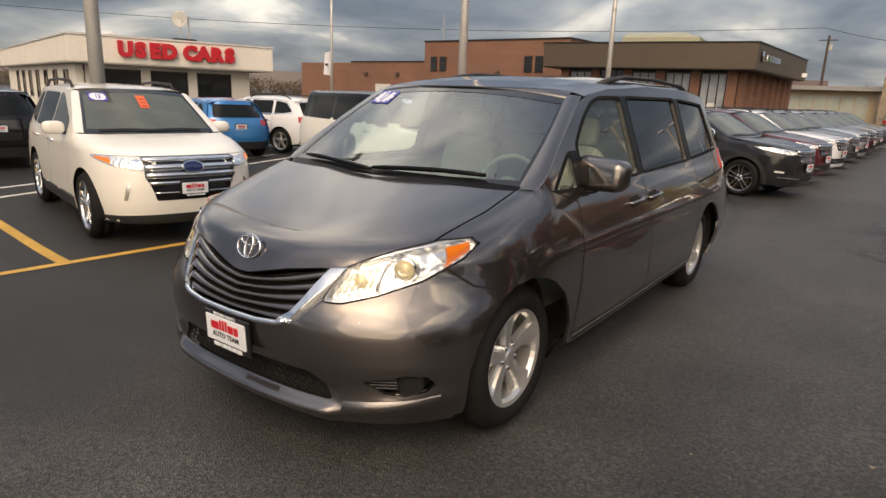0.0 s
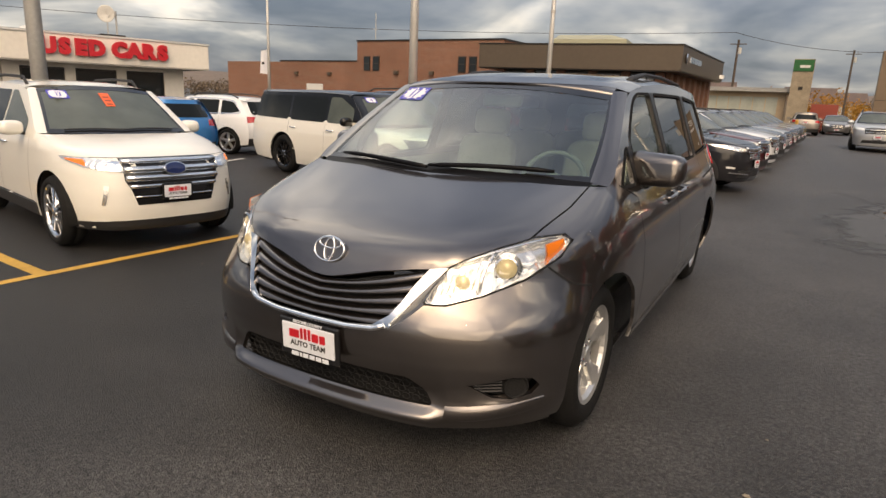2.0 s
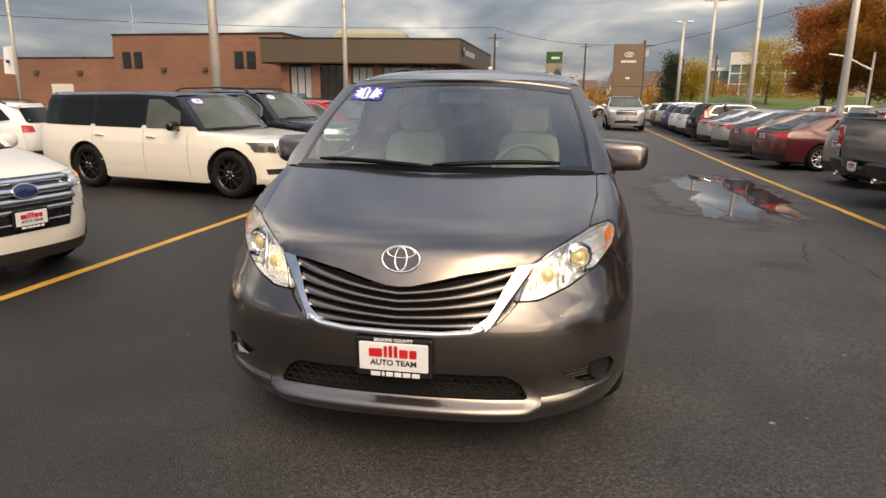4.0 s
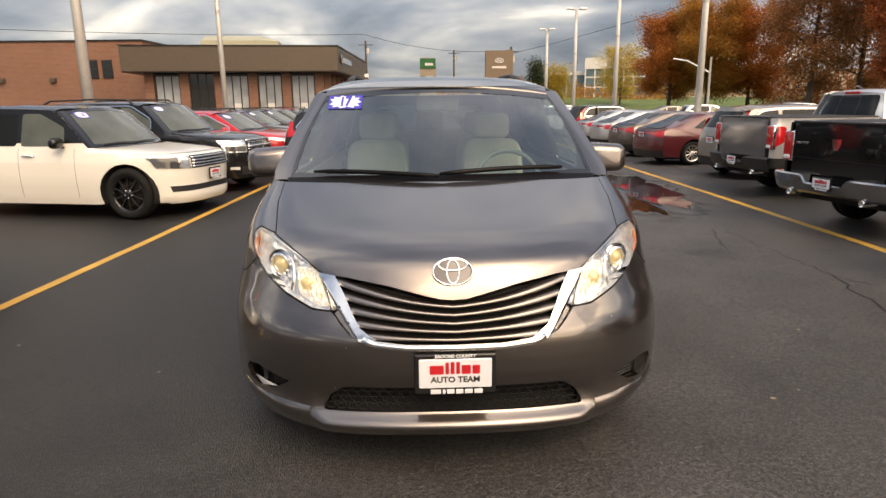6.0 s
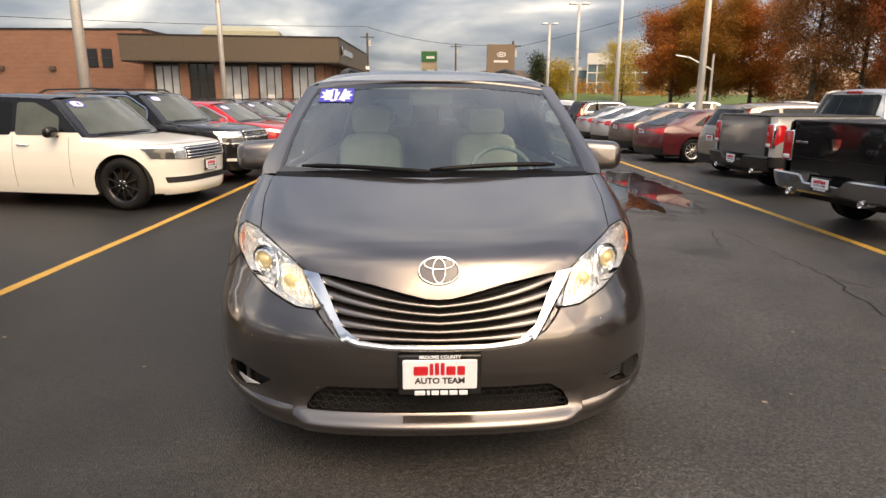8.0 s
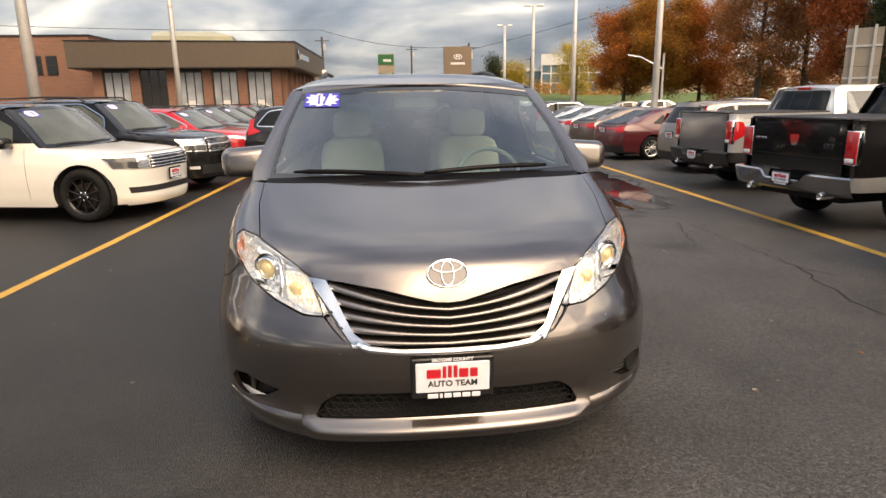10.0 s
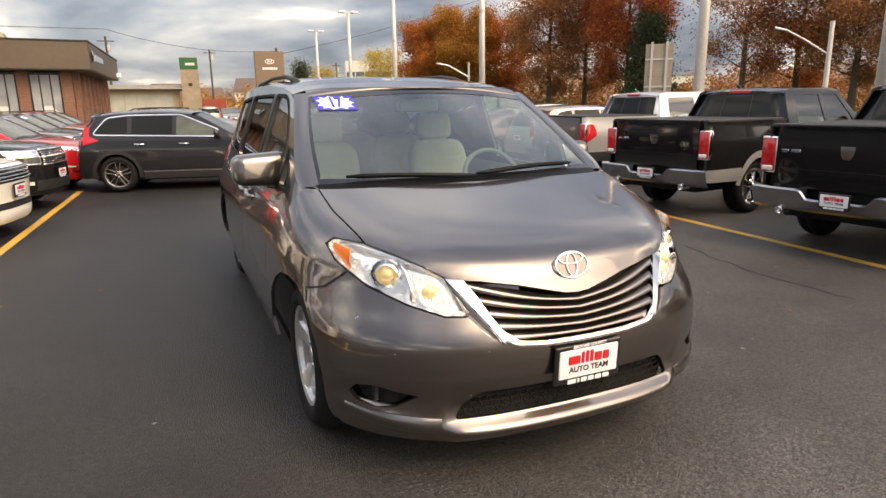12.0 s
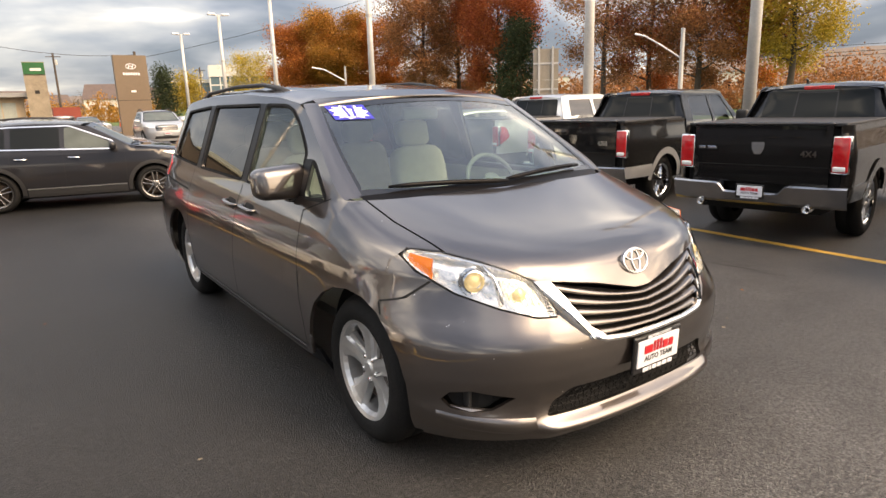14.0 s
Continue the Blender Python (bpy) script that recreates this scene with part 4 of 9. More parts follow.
def sticker_shape(w, h, n=22, k=0.78):
    pts = []
    for i in range(2 * n):
        t = math.pi * i / n
        r = 1.0 if i % 2 == 0 else k
        pts.append((w / 2 * r * math.copysign(abs(math.cos(t)) ** 0.7, math.cos(t)), h / 2 * r * math.copysign(abs(math.sin(t)) ** 0.7, math.sin(t))))
    return pts


# ---- the grey minivan ----
VAN = VanShell(wb=3.03, fo=0.89, ro=1.03, hw=0.965, zb=0.21, rw=0.345, zn=0.80, zc=1.10, yc=0.04, yt=0.80, zr=1.636, yre=3.78,
               belt=1.08, tum=0.36, y0=0.45, xw1=0.675, bowx=0.022, sill=0.30,
               wt=[(0.15, 0.96), (0.24, 0.992), (0.4, 1.022), (0.6, 1.030), (0.8, 1.010), (0.93, 0.972), (1.0, 0.945), (1.08, 0.908), (1.4, 0.80)],
               nose=[(0.0, -0.70), (0.15, -0.77), (0.205, -0.83), (0.232, -0.860), (0.252, -0.867), (0.264, -0.858), (0.282, -0.826), (0.30, -0.812), (0.35, -0.810), (0.40, -0.835), (0.46, -0.858),
                     (0.52, -0.870), (0.58, -0.874), (0.62, -0.866), (0.66, -0.848), (0.70, -0.825), (0.78, -0.782), (0.86, -0.735),
                     (0.91, -0.66), (0.95, -0.55), (0.99, -0.40), (1.03, -0.24), (1.07, -0.08), (1.10, 0.04), (1.4, 1.2)],
               nt=[(0.15, 3.7), (0.3, 4.2), (0.45, 3.9), (0.6, 3.4), (0.71, 2.95), (0.8, 2.8), (0.93, 3.1), (1.1, 4.0)],
               roof=[(0.70, 1.556), (0.80, 1.580), (1.0, 1.618), (1.3, 1.654), (2.0, 1.690), (2.8, 1.688), (3.4, 1.660), (3.85, 1.60)], drop=0.065,
               rear=[(0.2, 3.72), (0.3, 3.84), (0.42, 4.00), (0.55, 4.06), (0.75, 4.06), (1.1, 3.98), (1.6, 3.80)])
VAN.prepare([(0.15, 0.07), (0.3, 0.09), (0.5, 0.10), (0.6, 0.085), (0.7, 0.045), (0.8, 0.03), (0.93, 0.018), (1.1, 0.012)])


def even_normals(ob, S, keep):
    """Shade the nose by the body's own surface, so that no crease shows where two panels meet."""
    e = 0.004
    me = ob.data
    own = {}
    for v in me.vertices:
        x, y, z = v.co
        if keep(x, y, z):
            a, w = abs(x), S.W(z)
            if a < 0.93 * w:
                n = Vector(((S.Yf(a + e, z) - S.Yf(a - e, z)) / (2 * e), -1.0, (S.Yf(a, z + e) - S.Yf(a, z - e)) / (2 * e)))
            else:
                n = Vector((1.0, -(S.X(y + 2 * e, z) - S.X(y - 2 * e, z)) / (4 * e), -(S.X(y, z + e) - S.X(y, z - e)) / (2 * e)))
            n.x = math.copysign(n.x, x)
            own[v.index] = n.normalized()
    loops = [(0.0, 0.0, 0.0)] * len(me.loops)
    for f in me.polygons:
        for k in f.loop_indices:
            n = own.get(me.loops[k].vertex_index)
            if n and n.dot(f.normal) > 0.75:
                loops[k] = tuple(n)
    me.normals_split_custom_set(loops)


def minivan(m):
    S = VAN
    van = thing("minivan", m, "dark grey mica minivan with lit headlights, parked alone in the aisle", "car")
    F = front_fn(S)
    out_f = (0, -1, 0.25)
    # front: openings
    lamp = [(0.468, 0.706), (0.545, 0.708), (0.66, 0.745), (0.775, 0.80), (0.855, 0.875), (0.868, 0.925), (0.838, 0.948), (0.755, 0.941), (0.74, 0.935), (0.66, 0.907), (0.575, 0.869), (0.518, 0.834), (0.485, 0.76)]
    grille = [(0.0, 0.592), (0.18, 0.594), (0.30, 0.605), (0.38, 0.64), (0.435, 0.70), (0.475, 0.765), (0.505, 0.826), (0.40, 0.818), (0.25, 0.795), (0.12, 0.764), (0.05, 0.748), (0.0, 0.745)]
    grille = grille + [(-x, z) for x, z in grille[1:-1][::-1]]
    low = rounded([(-0.525, 0.294), (0.525, 0.294), (0.49, 0.36), (0.43, 0.408), (-0.43, 0.408), (-0.49, 0.36)], 0.02)
    fogs = {s: [(s * x, z) for x, z in ((0.655, 0.402), (0.70, 0.412), (0.80, 0.436), (0.855, 0.425), (0.875, 0.39), (0.855, 0.358), (0.80, 0.345), (0.735, 0.352), (0.70, 0.372))] for s in (1, -1)}
    edge_hood = [(0.0, 0.748), (0.05, 0.751), (0.12, 0.767), (0.25, 0.798), (0.40, 0.822), (0.505, 0.832), (0.575, 0.873), (0.66, 0.911), (0.74, 0.938), (0.755, 0.97), (0.79, 1.03), (0.80, 1.098)]
    hood = [(x, z) for x, z in edge_hood] + [(-x, z) for x, z in edge_hood[1:][::-1]]
    fascia_holes = [low, fogs[1], fogs[-1]]
    body = part("front_bumper", sheet(front_outline(S, edge_hood, lamp, grille), F, fascia_holes, 0.03, 0, out_f, 0.02), M["bumper"], van, smooth=True)
    even_normals(body, S, lambda x, y, z: abs(x) > 0.70 and abs(S.Yf(x, z) - y) < 0.003)
    bm = bmesh.new()
    rows = []
    for z in (0.196, 0.202, 0.211, 0.220, 0.230, 0.239, 0.247, 0.254, 0.260, 0.266, 0.272, 0.279, 0.286):
        e = S.seam(z)
        xs = [e * math.sin(math.pi / 2 * k / 40) if abs(k) < 40 else math.copysign(e, k) for k in range(-40, 41)]
        rows.append([bm.verts.new((x, S.Yf(x, z), z)) for x in xs])
    for p, q in zip(rows, rows[1:]):
        for j in range(80):
            bm.faces.new((p[j], p[j + 1], q[j + 1], q[j]))
    part("bumper_lip", bm, M["van"], van, smooth=True)
    part("hood", sheet(hood, F, (), 0.04, 0.003, (0, -0.5, 1), 0.02), M["van"], van, smooth=True)
    part("nose_backing", sheet([(-0.80, 0.24), (0.80, 0.24), (0.84, 0.60), (0.86, 0.86), (0.62, 0.86), (0.5, 0.80), (0, 0.72), (-0.5, 0.80), (-0.62, 0.86), (-0.86, 0.86), (-0.84, 0.60)], F, (), 0.09, -0.10, out_f), M["well"], van)
    # grille: chrome U, body-coloured bars with dark slots
    for i in range(5):
        bm = bmesh.new()
        a = i / 4
        mid, bow, half = 0.621 + 0.132 * a, 0.010 + 0.020 * a, 0.345 + 0.125 * a
        rows = []
        for k in range(25):
            x = -half + 2 * half * k / 24
            u = abs(x) / 0.45
            h = 0.008 + 0.009 * smooth(0.25, 0.85, u)
            z = mid - bow * (1 - min(1, u)) + 0.045 * min(1.2, u) ** 2 * (0.15 + a)
            y = S.Yf(x, z)
            rows.append([bm.verts.new((x, y + dy, z + dz)) for dy, dz in ((0.040, h * 0.95), (0.014, h * 0.75), (-0.004, -h * 0.15), (0.001, -h * 0.55), (0.03, -h * 0.7))])
        for p, q in zip(rows, rows[1:]):
            for j in range(4):
                bm.faces.new((p[j], q[j], q[j + 1], p[j + 1]))
        part("grille_bar", bm, M["van"], van, smooth=True)
    part("grille_backing", sheet(grille, F, (), 0.06, -0.05, out_f), M["gap"], van)
    # chrome frame: a bright beam, and beside the lamp a facet that turns under
    inner = [(0.0, 0.598), (0.18, 0.600), (0.295, 0.612), (0.355, 0.652), (0.385, 0.70), (0.415, 0.76), (0.455, 0.826)]
    beam = [(0.0, 0.580), (0.18, 0.582), (0.31, 0.594), (0.352, 0.606), (0.416, 0.70), (0.465, 0.765), (0.520, 0.834)]
    facet = [(0.352, 0.603), (0.395, 0.632), (0.445, 0.675), (0.474, 0.704), (0.488, 0.76), (0.518, 0.830), (0.465, 0.763), (0.416, 0.698)]

    def turned(x, z):
        edge = lerp([(0.30, 0.59), (0.352, 0.606), (0.416, 0.70), (0.465, 0.765), (0.52, 0.834)], abs(x))
        return (x, S.Yf(x, z) + 0.55 * max(0.0, edge - z), z)
    for s in (1, -1):
        part("grille_chrome", sheet([(s * x, z) for x, z in beam + inner[::-1]], F, (), 0.03, 0.010, out_f, 0.02), M["chrome"], van, "chrome grille surround", smooth=True)
        part("chrome_facet", sheet([(s * x, z) for x, z in facet], turned, (), 0.02, 0.008, out_f, 0.02), M["chrome"], van, "chrome facet beside the headlight", smooth=True)
    under = [(x, S.Yf(x, lerp([(0.0, 0.586), (0.18, 0.588), (0.31, 0.600), (0.352, 0.622)], abs(x))) - 0.008, lerp([(0.0, 0.586), (0.18, 0.588), (0.31, 0.600), (0.352, 0.622)], abs(x))) for x in np.linspace(-0.345, 0.345, 31)]
    part("grille_chrome", tube(bmesh.new(), under, 0.012, 10), M["chrome"], van, "chrome bar under the grille", smooth=True)
    # emblem: three ovals
    ez, ey = 0.848, S.Yf(0, 0.848)
    tilt = pose(0, ey - 0.012, ez, -20)
    em = new("emblem"); em.parent, em.matrix_basis = van, tilt

    def oval(bm, a, b, cx=0, cz=0, r=0.0044):
        tube(bm, [(cx + a * math.cos(t), -0.004, cz + b * math.sin(t)) for t in np.linspace(0, 2 * math.pi, 33)], r, 6, cap=False)
    bm = bmesh.new()
    oval(bm, 0.076, 0.052); oval(bm, 0.024, 0.046); oval(bm, 0.056, 0.022, 0, 0.026)
    part("oval_ring", bm, M["chrome"], em, smooth=True)
    part("emblem_backing", lathe(bmesh.new(), [(0.001, -0.002), (0.07, -0.002), (0.078, 0.012)], 32, "y", Matrix.Diagonal((1, 1, 0.69, 1))), M["van"], em)
    # lower grille with honeycomb bars
    bm = bmesh.new()
    for i in range(24):
        for j in range(4):
            x, z = -0.49 + 0.0426 * i + (0.0213 if j % 2 else 0), 0.306 + 0.028 * j
            w = 0.515 - (z - 0.292) * 0.7
            if abs(x) < w:
                y = S.Yf(x, z) + 0.018
                for a0, a1 in (((-0.019, 0.0), (-0.010, 0.012)), ((-0.010, 0.012), (0.010, 0.012)), ((0.010, 0.012), (0.019, 0.0)), ((0.019, 0), (0.010, -0.012)), ((0.010, -0.012), (-0.010, -0.012)), ((-0.010, -0.012), (-0.019, 0))):
                    tube(bm, [(x + a0[0], y, z + a0[1]), (x + a1[0], y, z + a1[1])], 0.0028, 4, cap=False)
    part("lower_grille", bm, M["rubber"], van, "black honeycomb lower grille")
    part("lower_grille_backing", sheet(low, F, (), 0.06, -0.06, out_f), M["gap"], van)
    # plate
    px = 0.0
    plate(van, pose(px, S.Yf(0, 0.49) - 0.020, 0.486, 3) @ Matrix.Diagonal((0.94, 1, 0.94, 1)))
    part("lettering", moved(text_mesh("BROOME COUNTY", 0.019, 0.0003, 0.0008), Matrix.Translation((0, 0, 0)) @ pose(0, 0, 0, 90)), M["plate_white"], van, m=pose(px, S.Yf(0, 0.49) - 0.033, 0.560, 3) @ Matrix.Diagonal((0.94, 1, 0.94, 1)))
    # hood nose crease and washer nozzles are slight; wiper cowl
    for s in (1, -1):
        out = (s, -0.1, 0.1)
        # fog recess
        part("fog_recess", sheet(fogs[s], F, (), 0.04, -0.055, out_f), M["gap"], van)
        for k in range(4 if s > 0 else 0):
            z = 0.372 + 0.013 * k
            y0_, y1_ = S.Yf(s * 0.67, z) + 0.012, S.Yf(s * 0.76, z) + 0.02
            part("vent_slat", tube(bmesh.new(), [(s * 0.67, y0_, z), (s * 0.76, y1_, z)], 0.004, 5), M["dark"], van)
        fy = S.Yf(0.81, 0.392)
        if s > 0:
            part("fog_cover", lathe(bmesh.new(), [(0.001, 0.006), (0.040, 0.004), (0.046, -0.002), (0.050, -0.002), (0.053, 0.006), (0.053, 0.07)], 28, "y", pose(0.808, fy + 0.002, 0.392, 0, 0, 40)), M["rubber"], van, "round black fog lamp blank", smooth=False)
        else:
            part("fog_bracket", boxm(-0.79, -0.772, fy + 0.01, fy + 0.05, 0.352, 0.425, 0.004), M["dark"], van)
        bm = bmesh.new()
        prev = None
        for t in np.linspace(0, 1, 13):
            x = s * (0.575 + 0.315 * t)
            zt, zl = 0.332 + 0.030 * t, 0.262 + 0.052 * t * t
            lift = 0.014 * math.sin(math.pi * t)
            row = [bm.verts.new((x * 0.985, S.Yf(x, zt) + 0.028, zt)), bm.verts.new((x, S.Yf(x, 0.5 * (zt + zl)) - 0.002 - 0.4 * lift, 0.55 * zt + 0.45 * zl)), bm.verts.new((x, S.Yf(x, zl) - 0.004 - lift, zl)), bm.verts.new((x, S.Yf(x, zl) + 0.012, zl - 0.022))]
            if prev:
                for j in range(3):
                    bm.faces.new((prev[j], prev[j + 1], row[j + 1], row[j]))
            prev = row
        part("fog_scoop", bm, M["van"], van, smooth=True)
        # headlamp: housing, lens, projector, amber
        lp = rounded([(s * x, z) for x, z in lamp], 0.014, 3)
        unit = new("headlight"); unit.parent = van
        FS = lambda x, z: (x, S.Yf(x, z), z)
        part("lens", sheet(lp, FS, (), 0.04, 0.004, (s * 0.5, -1, 0.2), 0.015), M["lens"], unit, smooth=True)
        part("housing", sheet(shrink(lp, 0.001), FS, (), 0.03, -0.034, (s * 0.5, -1, 0.2), -0.032), M["lamp_facets"], unit, smooth=True)
        part("lamp_rim", ribbon(shrink(lp, -0.001), FS, 0.003, 0.004, (s * 0.5, -1, 0.2), 0.03, True), M["gap"], unit)
        cx, cz = s * 0.700, 0.838
        cy = S.Yf(cx, cz)
        T = pose(cx, cy + 0.035, cz, 0, 0, s * 24)
        part("projector_shroud", lathe(bmesh.new(), [(0.062, -0.002), (0.052, 0.018), (0.047, 0.018), (0.047, -0.012), (0.041, -0.016), (0.034, -0.005), (0.028, 0.0)], 28, "y", T), M["chrome"], unit, smooth=False)
        part("projector_bulb", lathe(bmesh.new(), [(0.028, 0.0), (0.026, -0.010), (0.016, -0.018), (0.001, -0.021)], 24, "y", T), M["bulb"], unit, "warm lit projector lens", smooth=True)
        bowl = rounded([(s * x, z) for x, z in ((0.490, 0.724), (0.545, 0.724), (0.622, 0.752), (0.632, 0.852), (0.582, 0.855), (0.532, 0.825))], 0.02)
        part("reflector_bowl", sheet(bowl, FS, (), 0.03, -0.022, (s * 0.5, -1, 0.2), 0.012), M["drl"], unit, smooth=True)
        for k in range(6):
            fx = s * (0.512 + 0.020 * k)
            z0_, z1_ = 0.735 + 0.006 * k, 0.800 + 0.009 * k
            part("reflector_flute", tube(bmesh.new(), [(fx, S.Yf(fx, z0_) + 0.019, z0_), (fx + s * 0.004, S.Yf(fx, z1_) + 0.019, z1_)], 0.004, 6), M["drl"], unit, smooth=True)
        by = S.Yf(s * 0.575, 0.785)
        part("daytime_bulb", lathe(bmesh.new(), [(0.030, 0.0), (0.022, -0.01), (0.001, -0.016)], 18, "y", pose(s * 0.575, by + 0.016, 0.785, 0, 0, s * 18)), M["bulb"], unit, smooth=True)
        # the amber lens stands along the car's flank, behind the clear cover
        bm = bmesh.new()
        rows = []
        for t in np.linspace(0, 1, 7):
            xa = 0.822 + 0.030 * t
            ya = S.Yf(0.785 + 0.078 * t, 0.90) + 0.014
            z0_, z1_ = 0.845 + 0.052 * t, 0.926 + 0.010 * t
            rows.append([bm.verts.new((s * (xa + dx), ya, z)) for dx, z in ((-0.006, z0_), (0, 0.5 * (z0_ + z1_)), (-0.008, z1_))])
        for p, q in zip(rows, rows[1:]):
            for j in range(2):
                bm.faces.new((p[j], p[j + 1], q[j + 1], q[j]))
        back = bm.copy()
        bmesh.ops.translate(back, verts=back.verts, vec=(-s * 0.007, 0, 0))
        part("signal_backing", back, M["lamp_facets"], unit, smooth=True)
        part("turn_signal", bm, M["amber"], unit, "amber turn signal lens", smooth=True)
        # chrome ridge between the bowl and the projector
        ridge = [(s * x, S.Yf(s * x, z) + 0.018, z) for x, z in ((0.640, 0.752), (0.634, 0.80), (0.640, 0.85), (0.655, 0.892))]
        part("lamp_ridge", tube(bmesh.new(), ridge, 0.008, 6), M["chrome"], unit, smooth=True)
        eyebrow = [(s * x, S.Yf(s * x, z) + 0.014, z) for x, z in ((0.530, 0.838), (0.60, 0.874), (0.68, 0.905), (0.76, 0.928), (0.82, 0.936))]
        part("lamp_eyebrow", tube(bmesh.new(), eyebrow, 0.006, 6), M["chrome"], unit, smooth=True)
        # side
        Sd = side_fn(S, s)
        w_front = [(0.70, 1.075), (1.50, 1.085), (1.475, 1.548), (1.14, 1.540), (1.02, 1.510), (0.90, 1.445), (0.80, 1.375), (0.70, 1.295)]
        w_quarter = [(0.34, 1.085), (0.60, 1.075), (0.60, 1.262), (0.55, 1.235)]
        w_slide = [(1.60, 1.088), (2.60, 1.105), (2.58, 1.552), (1.575, 1.550)]
        w_rear = [(2.70, 1.11), (3.56, 1.15), (3.40, 1.515), (2.68, 1.552)]
        wins = [rounded(w, 0.035) for w in (w_front, w_quarter, w_slide, w_rear)]
        so = side_outline(S)
        flank = part("side_body", sheet(so, Sd, wins, 0.05, 0, out, 0.018), M["van"], van, smooth=True)
        even_normals(flank, S, lambda x, y, z: y < 0.1 and z < 0.98 and abs(S.X(y, z) - abs(x)) < 0.003)
        for nm, w, mat in (("front_window", wins[0], "sideglass"), ("quarter_window", wins[1], "sideglass"), ("sliding_door_window", wins[2], "privacy"), ("rear_quarter_window", wins[3], "privacy")):
            gl = part(nm, sheet(shrink(w, -0.004), Sd, (), 0.09, -0.012, out), M[mat], van, smooth=True)
            part("window_frame", ribbon(w, Sd, 0.018, 0.0035, out, 0.05, True), M["rubber"], gl)
        # black pillar covers between the windows
        for a, b in (((1.55, 1.08), (1.525, 1.556)), ((2.65, 1.10), (2.63, 1.558)), ((0.65, 1.08), (0.65, 1.265))):
            part("pillar_cover", ribbon([a, b], Sd, 0.115, 0.003, out, 0.05), M["pillar"], van)
        # panel gaps
        ys = S.Yf(S.seam(0.735), 0.735)
        seam_line = [(-0.235, 0.680), (0.5 * (ys - 0.235), 0.703), (ys + 0.004, 0.733)]
        part("panel_gap", ribbon([(s * S.seam(0.735), 0.735), (s * 0.90, 0.765), (s * 0.83, 0.838)], FS, 0.006, 0.0015, (s * 0.6, -1, 0.1), 0.03), M["gap"], van)
        for ln in ([(0.44, 0.345), (0.45, 0.45), (0.52, 0.80), (0.56, 1.02), (0.30, 1.10)],
                   [(1.555, 0.345), (1.555, 1.06)], [(2.60, 0.345), (2.70, 0.75), (2.75, 1.08)],
                   seam_line, [(0.47, 0.318), (2.56, 0.318)]):
            part("panel_gap", ribbon(ln, Sd, 0.007, 0.0015, out, 0.04), M["gap"], van)
        part("slide_rail", ribbon([(2.76, 0.93), (3.75, 0.98)], Sd, 0.016, 0.0015, out, 0.06), M["gap"], van)
        part("rocker_panel", sheet([(0.40, 0.20), (2.64, 0.20), (2.60, 0.315), (0.44, 0.315)], lambda y, z: (s * (S.X(1.5, 0.33) - 0.05 - 0.5 * max(0.0, 0.30 - z)), y, z), (), 0.12, 0, out, 0.02), M["pillar"], van, smooth=True)
        part("sill_strip", ribbon([(0.45, 0.345), (1.2, 0.338), (2.58, 0.345)], Sd, 0.012, 0.006, out, 0.1), M["chrome"], van, "thin bright sill strip")
        for yh in (1.32, 1.66):
            h = new("door_handle"); h.parent = van
            cup = [(yh - 0.085, 0.905), (yh + 0.085, 0.915), (yh + 0.08, 0.975), (yh - 0.08, 0.965)]
            part("handle_cup", sheet(rounded(cup, 0.03), Sd, (), 0.05, 0.002, out), M["gap"], h)
            xs = s * (S.X(yh, 0.945) + 0.03)
            bm = tube(bmesh.new(), [(xs - s * 0.03, yh - 0.11, 0.938), (xs, yh - 0.085, 0.940), (xs + s * 0.006, yh, 0.946), (xs, yh + 0.085, 0.950), (xs - s * 0.03, yh + 0.11, 0.952)], [0.012, 0.015, 0.016, 0.015, 0.012], 8, 0.8)
            part("handle_grip", bm, M["van"], h, smooth=True)
        # mirror
        mi = new("door_mirror"); mi.parent = van
        bm = boxm(-0.148, 0.148, -0.072, 0.056, -0.086, 0.088, 0.052, 6)
        for v in bm.verts:
            k = s * v.co.x / 0.148                       # outwards: lower, and swept back
            v.co.z *= 1 - 0.10 * k
            v.co.y += 0.010 * v.co.z / 0.088 + 0.020 * max(0.0, k) ** 2
        part("mirror_shell", moved(bm, pose(s * 0.985, 0.72, 1.150, 0, 0, s * -10)), M["van"], mi, smooth=True)
        part("mirror_glass", boxm(-0.11, 0.11, 0.062, 0.068, -0.055, 0.055, 0.03, 2, pose(s * 0.985, 0.72, 1.150, 0, 0, s * -10)), M["chrome"], mi)
        part("mirror_foot", tube(bmesh.new(), [(s * 0.84, 0.70, 1.075), (s * 0.90, 0.71, 1.085), (s * 0.97, 0.72, 1.095)], [0.045, 0.035, 0.03], 10, 0.6), M["dark"], mi, smooth=True)
        part("mirror_base", boxm(s * 0.86 - 0.10, s * 0.86 + 0.10, 0.68, 0.76, 1.048, 1.066, 0.008), M["dark"], mi)
        # roof rail
        rx = 0.60
        part("roof_rail", tube(bmesh.new(), [(s * rx, 1.46, S.zroof(1.46) - 0.045), (s * rx, 1.64, S.zroof(1.64) - 0.018), (s * rx, 1.9, S.zroof(1.9) - 0.002), (s * rx, 2.5, S.zroof(2.5) + 0.002), (s * rx, 3.2, S.zroof(3.2) - 0.006), (s * rx, 3.5, S.zroof(3.5) - 0.055)], [0.026, 0.024, 0.018, 0.017, 0.019, 0.026], 8, 0.8), M["dark"], van, smooth=True)
        # pillar strip between screen and side
        bm = bmesh.new()
        prev = None
